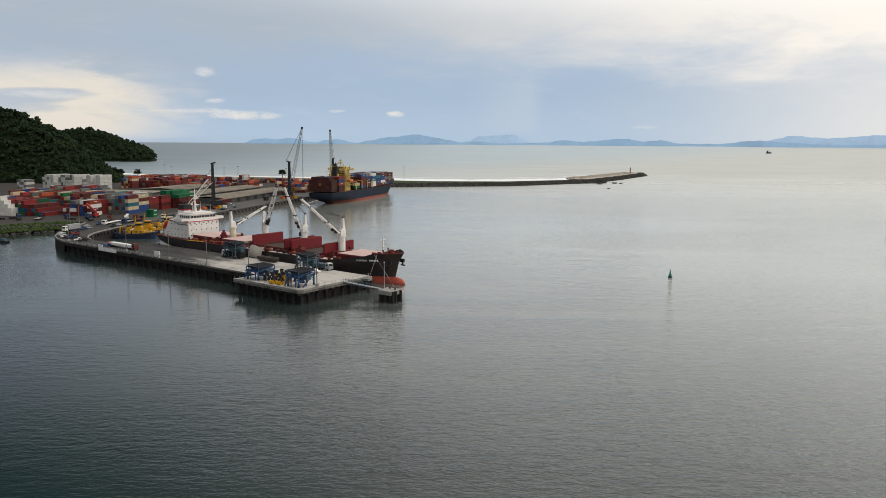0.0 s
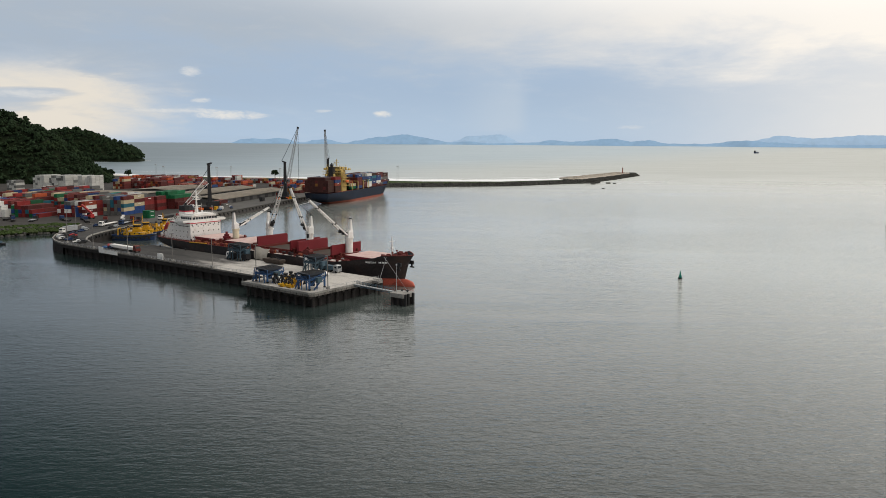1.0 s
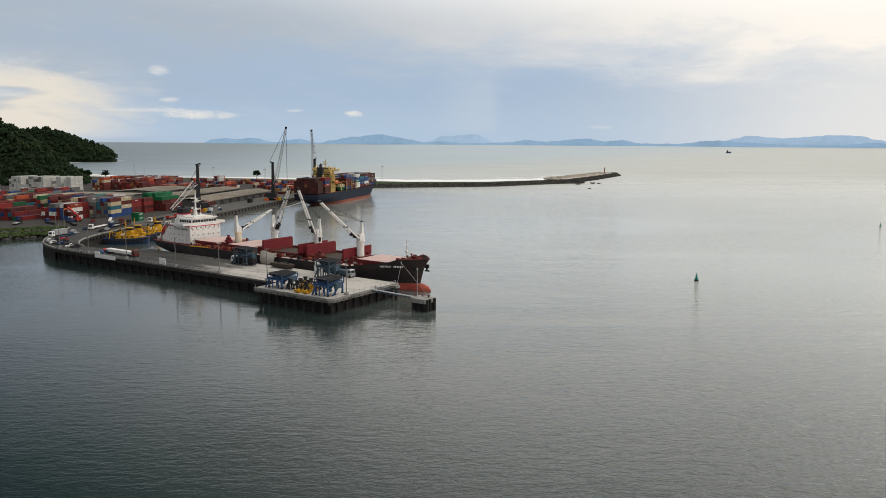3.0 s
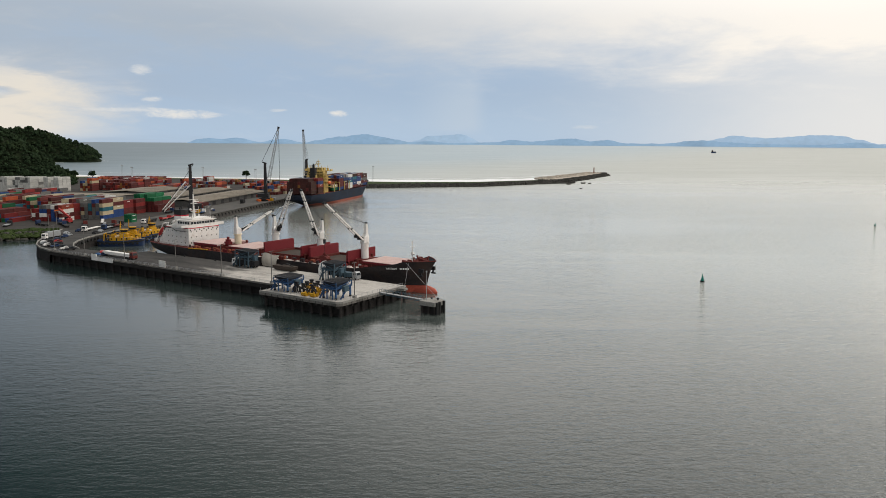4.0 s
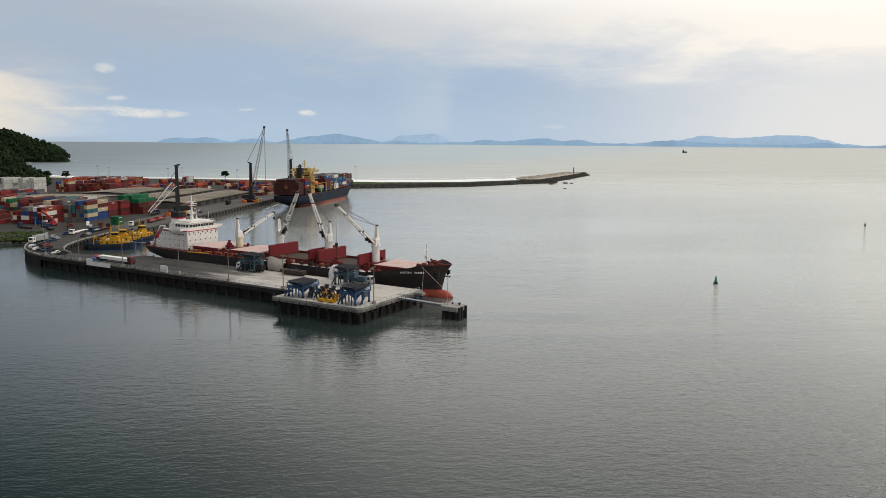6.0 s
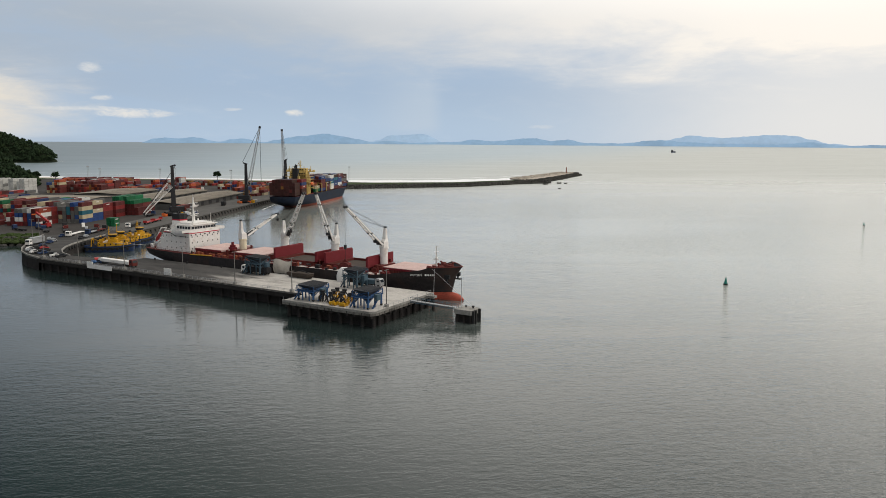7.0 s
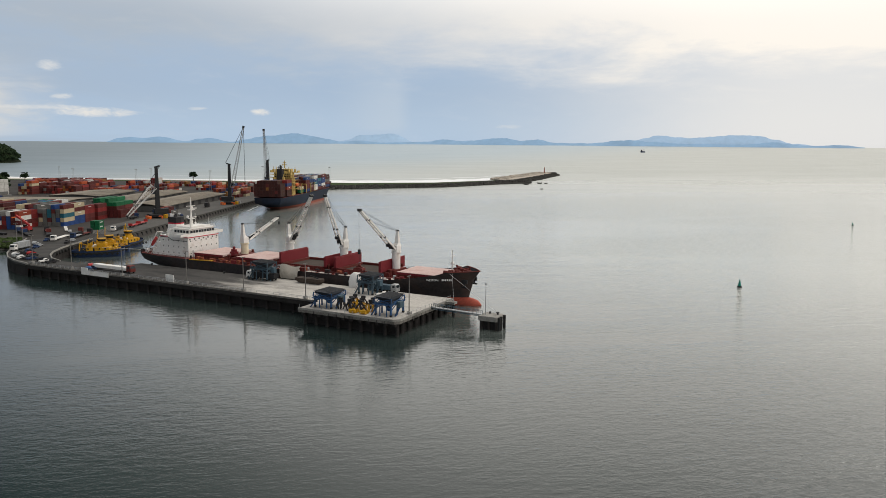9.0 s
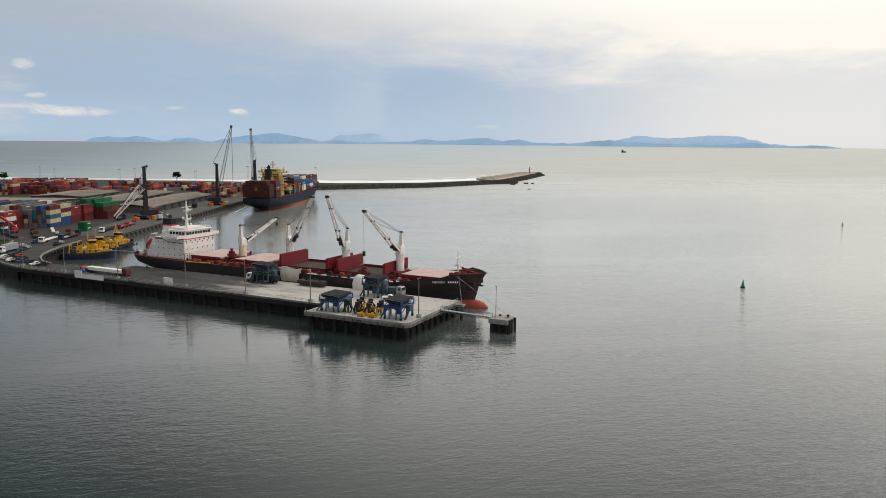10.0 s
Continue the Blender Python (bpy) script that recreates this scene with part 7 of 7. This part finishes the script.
def hill(name, slice_y, profile, front, back, x0, label, step, tree_size, seed):
    """A wooded hill: its height along the line y = slice_y, carried on over its depth, with a front and a back slope."""
    def height(x, y):
        sx = x * slice_y / y
        h = -8.0
        if sx <= profile[0][0]:
            h = profile[0][1]
        for (a, p), (b, q) in zip(profile, profile[1:]):
            if a <= sx <= b:
                h = p + (q - p) * (sx - a) / (b - a)
        f0 = front[0] + (front[2] * (sx - profile[-1][0]))
        k = smooth((y - f0) / (front[1] - front[0])) * (1 - 0.9 * smooth((y - back[0]) / (back[1] - back[0])))
        rough = 7 * noise.noise((x * 0.011, y * 0.011, seed)) + 3 * noise.noise((x * 0.035, y * 0.035, seed))
        h = h * k
        return h + rough * smooth(h / 25) - (6 if h < 1 else 0)

    y0, y1, x1 = front[0] - 120, back[1], profile[-1][0] * back[1] / slice_y * 0.8
    x1 = max(x1, profile[-1][0] * (front[0] - 120) / slice_y + 20)
    nx, ny = int((x1 - x0) / 20), int((y1 - y0) / 20)
    g = Geo()
    g.rings([[(x0 + i * 20, y0 + j * 20, height(x0 + i * 20, y0 + j * 20)) for i in range(nx + 1)] for j in range(ny + 1)], True, False, False)
    h = thing(name, pose(0, 0, 0), label, "wooded hill", kind="structure")
    part("slope", g, SOIL, h)
    r = random.Random(seed)
    crowns = Geo()
    y = y0
    while y < back[0] + 60:
        x = x0
        while x < x1:
            px, py = x + r.uniform(-0.5, 0.5) * step, y + r.uniform(-0.5, 0.5) * step
            z = height(px, py)
            if z > 2.5 and (px > -0.66 * py or r.random() < 0.2):
                s = tree_size * r.choice((0.5, 0.7, 0.85, 1.0, 1.3))
                k = r.choice((0.7, 0.9, 1.25))
                for _ in range(10):
                    a, q = r.uniform(0, math.tau), 0.55 * s * math.sqrt(r.random())
                    top = 1 - (q / s) ** 2 * 1.4
                    crowns.blob((px + q * math.cos(a), py + q * math.sin(a), z + s * k * 0.75 * top + r.uniform(-0.12, 0.12) * s), s * r.uniform(0.12, 0.27), s * r.uniform(0.12, 0.27), s * k * r.uniform(0.12, 0.26), 6, 4, 0.4, r)
            x += step
        y += step
    solid(name.replace("ground", "forest"), crowns, LEAF, pose(0, 0, 0), "dense dark green tropical trees on the hill", "trees", kind="stuff")


hill("ground_hill", 1000, [(-900, 150), (-700, 128), (-589, 97), (-545, 79), (-503, 58), (-476, 37), (-450, 16), (-428, 3)], (860, 1000, -0.15), (1040, 1420), -980, "steep wooded hill behind the yard", 6.0, 7.2, 4)
hill("ground_headland", 2050, [(-1500, 110), (-1150, 82), (-1037, 70), (-976, 76), (-900, 57), (-845, 40), (-806, 29), (-790, 16), (-780, 0)], (1900, 2050, 0.0), (2090, 2300), -1500, "wooded headland dropping to the sea", 8.5, 9.5, 9)
solid("water_foam", Geo().box(-960, -800, 1868, 1876, 0.2, 0.5).box(-784, -760, 2046, 2052, 0.2, 0.6), FOAM, pose(0, 0, 0), "white wash at the headland's foot", "surf", kind="structure")


def tree(m, h, label):
    t = thing("tree", m, label, "tree")
    r = random.Random(int(h * 10))
    trunk = Geo().rod((0, 0, 0), (0.2, 0.1, h * 0.5), h * 0.04, h * 0.025, n=7)
    for k in range(5):
        a = k * math.tau / 5
        trunk.rod((0.2, 0.1, h * 0.42), (h * 0.25 * math.cos(a), h * 0.25 * math.sin(a), h * 0.7), h * 0.018, h * 0.008, n=5)
    part("trunk", trunk, BARK, t)
    crown = Geo()
    for k in range(60):
        a, q, z = r.uniform(0, math.tau), r.random() ** 0.5 * h * 0.42, r.uniform(0.55, 1.0) * h
        s = h * r.uniform(0.05, 0.11)
        crown.blob((q * math.cos(a) * (1.25 - 0.6 * z / h), q * math.sin(a) * (1.25 - 0.6 * z / h), z), s * 1.2, s * 1.2, s * 0.8, 6, 4, 0.35, r)
    part("crown", crown, LEAF, t)
    return t


tree(pose(-222.5, 1042, 3.2), 13, "dark spreading tree behind the yard")
for x, y, h in ((-462, 985, 24), (-470, 960, 17), (-452, 1000, 15), (-432, 1010, 13), (-480, 940, 18), (-500, 920, 20), (-415, 1024, 12), (-444, 992, 12)):
    tree(pose(x, y, YARD_Z), h, "tall tree at the foot of the hill")

# ---- lighthouse, buoys, far ship, boat ----
lh = thing("lighthouse", pose(313.3, 1268, 4.5), "small reddish lighthouse on the breakwater's head", "lighthouse")
part("base", Geo().box(-1.8, 1.8, -1.8, 1.8, -0.2, 1.2, 0.3), CONCRETE, lh)
part("tower", Geo().rod((0, 0, 1.0), (0, 0, 9.0), 1.0, 0.8, n=12), LIGHTHOUSE, lh)
part("gallery", Geo().rod((0, 0, 9.0), (0, 0, 9.3), 1.35, n=12), CONCRETE, lh)
part("lantern", Geo().rod((0, 0, 9.3), (0, 0, 10.4), 0.7, n=10).rod((0, 0, 10.4), (0, 0, 11.0), 0.75, 0.1, n=10), LIGHTHOUSE, lh)


def buoy(m, s=1.0):
    b = thing("channel_buoy", m, "dark green channel buoy with a lattice top", "buoy", "channel buoys")
    part("float", Geo().rod((0, 0, -0.6), (0, 0, 0.7 * s), 1.15 * s, n=14), DARK_STEEL, b)
    part("tower", Geo().rings([[(0.95 * s * k * math.cos(a), 0.95 * s * k * math.sin(a), z * s) for a in [i * math.tau / 8 for i in range(8)]] for z, k in ((0.6, 1.0), (2.6, 0.45), (3.1, 0.4))], False), BUOY_GREEN, b)
    part("topmark", Geo().rod((0, 0, 3.0 * s), (0, 0, 4.4 * s), 0.36 * s, 0.05, n=8), BUOY_GREEN, b)
    return b


buoy(pose(96.9, 315.8, 0), 0.8)
buoy(pose(309, 520, 0), 0.6)

fs = thing("distant_ship", pose(1355, 3159, sea_height(math.hypot(1395, 3134)) - 0.3, 0, 0, 20) @ Matrix.Diagonal((0.72, 0.72, 0.6, 1)), "dark distant cargo ship on the horizon", "cargo ship")
part("hull", Geo().rings([[(x * k, y, z) for x, y in ((-17, -3.5), (14, -3.5), (19, 0), (14, 3.5), (-17, 3.5))] for z, k in ((-1, 0.9), (8, 1.0))], False), NAVY, fs)
part("house", Geo().box(-15, -8, -3.2, 3.2, 8, 20, 0.5), DARK_CONCRETE, fs)
part("derrick", Geo().rod((2, 0, 8), (2, 0, 22), 0.6, n=6).beam((2, 0, 21), (12, 0, 23), 0.8).box(-6, 13, -3, 3, 8, 12), GREY_STEEL, fs)
bt = thing("small_boat", pose(-242, 411, 0, 0, 0, -20), "dark small open boat by the shore", "boat")
part("hull", Geo().rings([[(x * k, y * k, z) for x, y in ((-4, -1.2), (2.5, -1.2), (4.5, 0), (2.5, 1.2), (-4, 1.2))] for z, k in ((-0.3, 0.8), (0.9, 1.0))], False), DARK_STEEL, bt)
part("canopy", Geo().box(-2, 1, -1, 1, 0.8, 2.0, 0.3), TEAL_STEEL, bt)
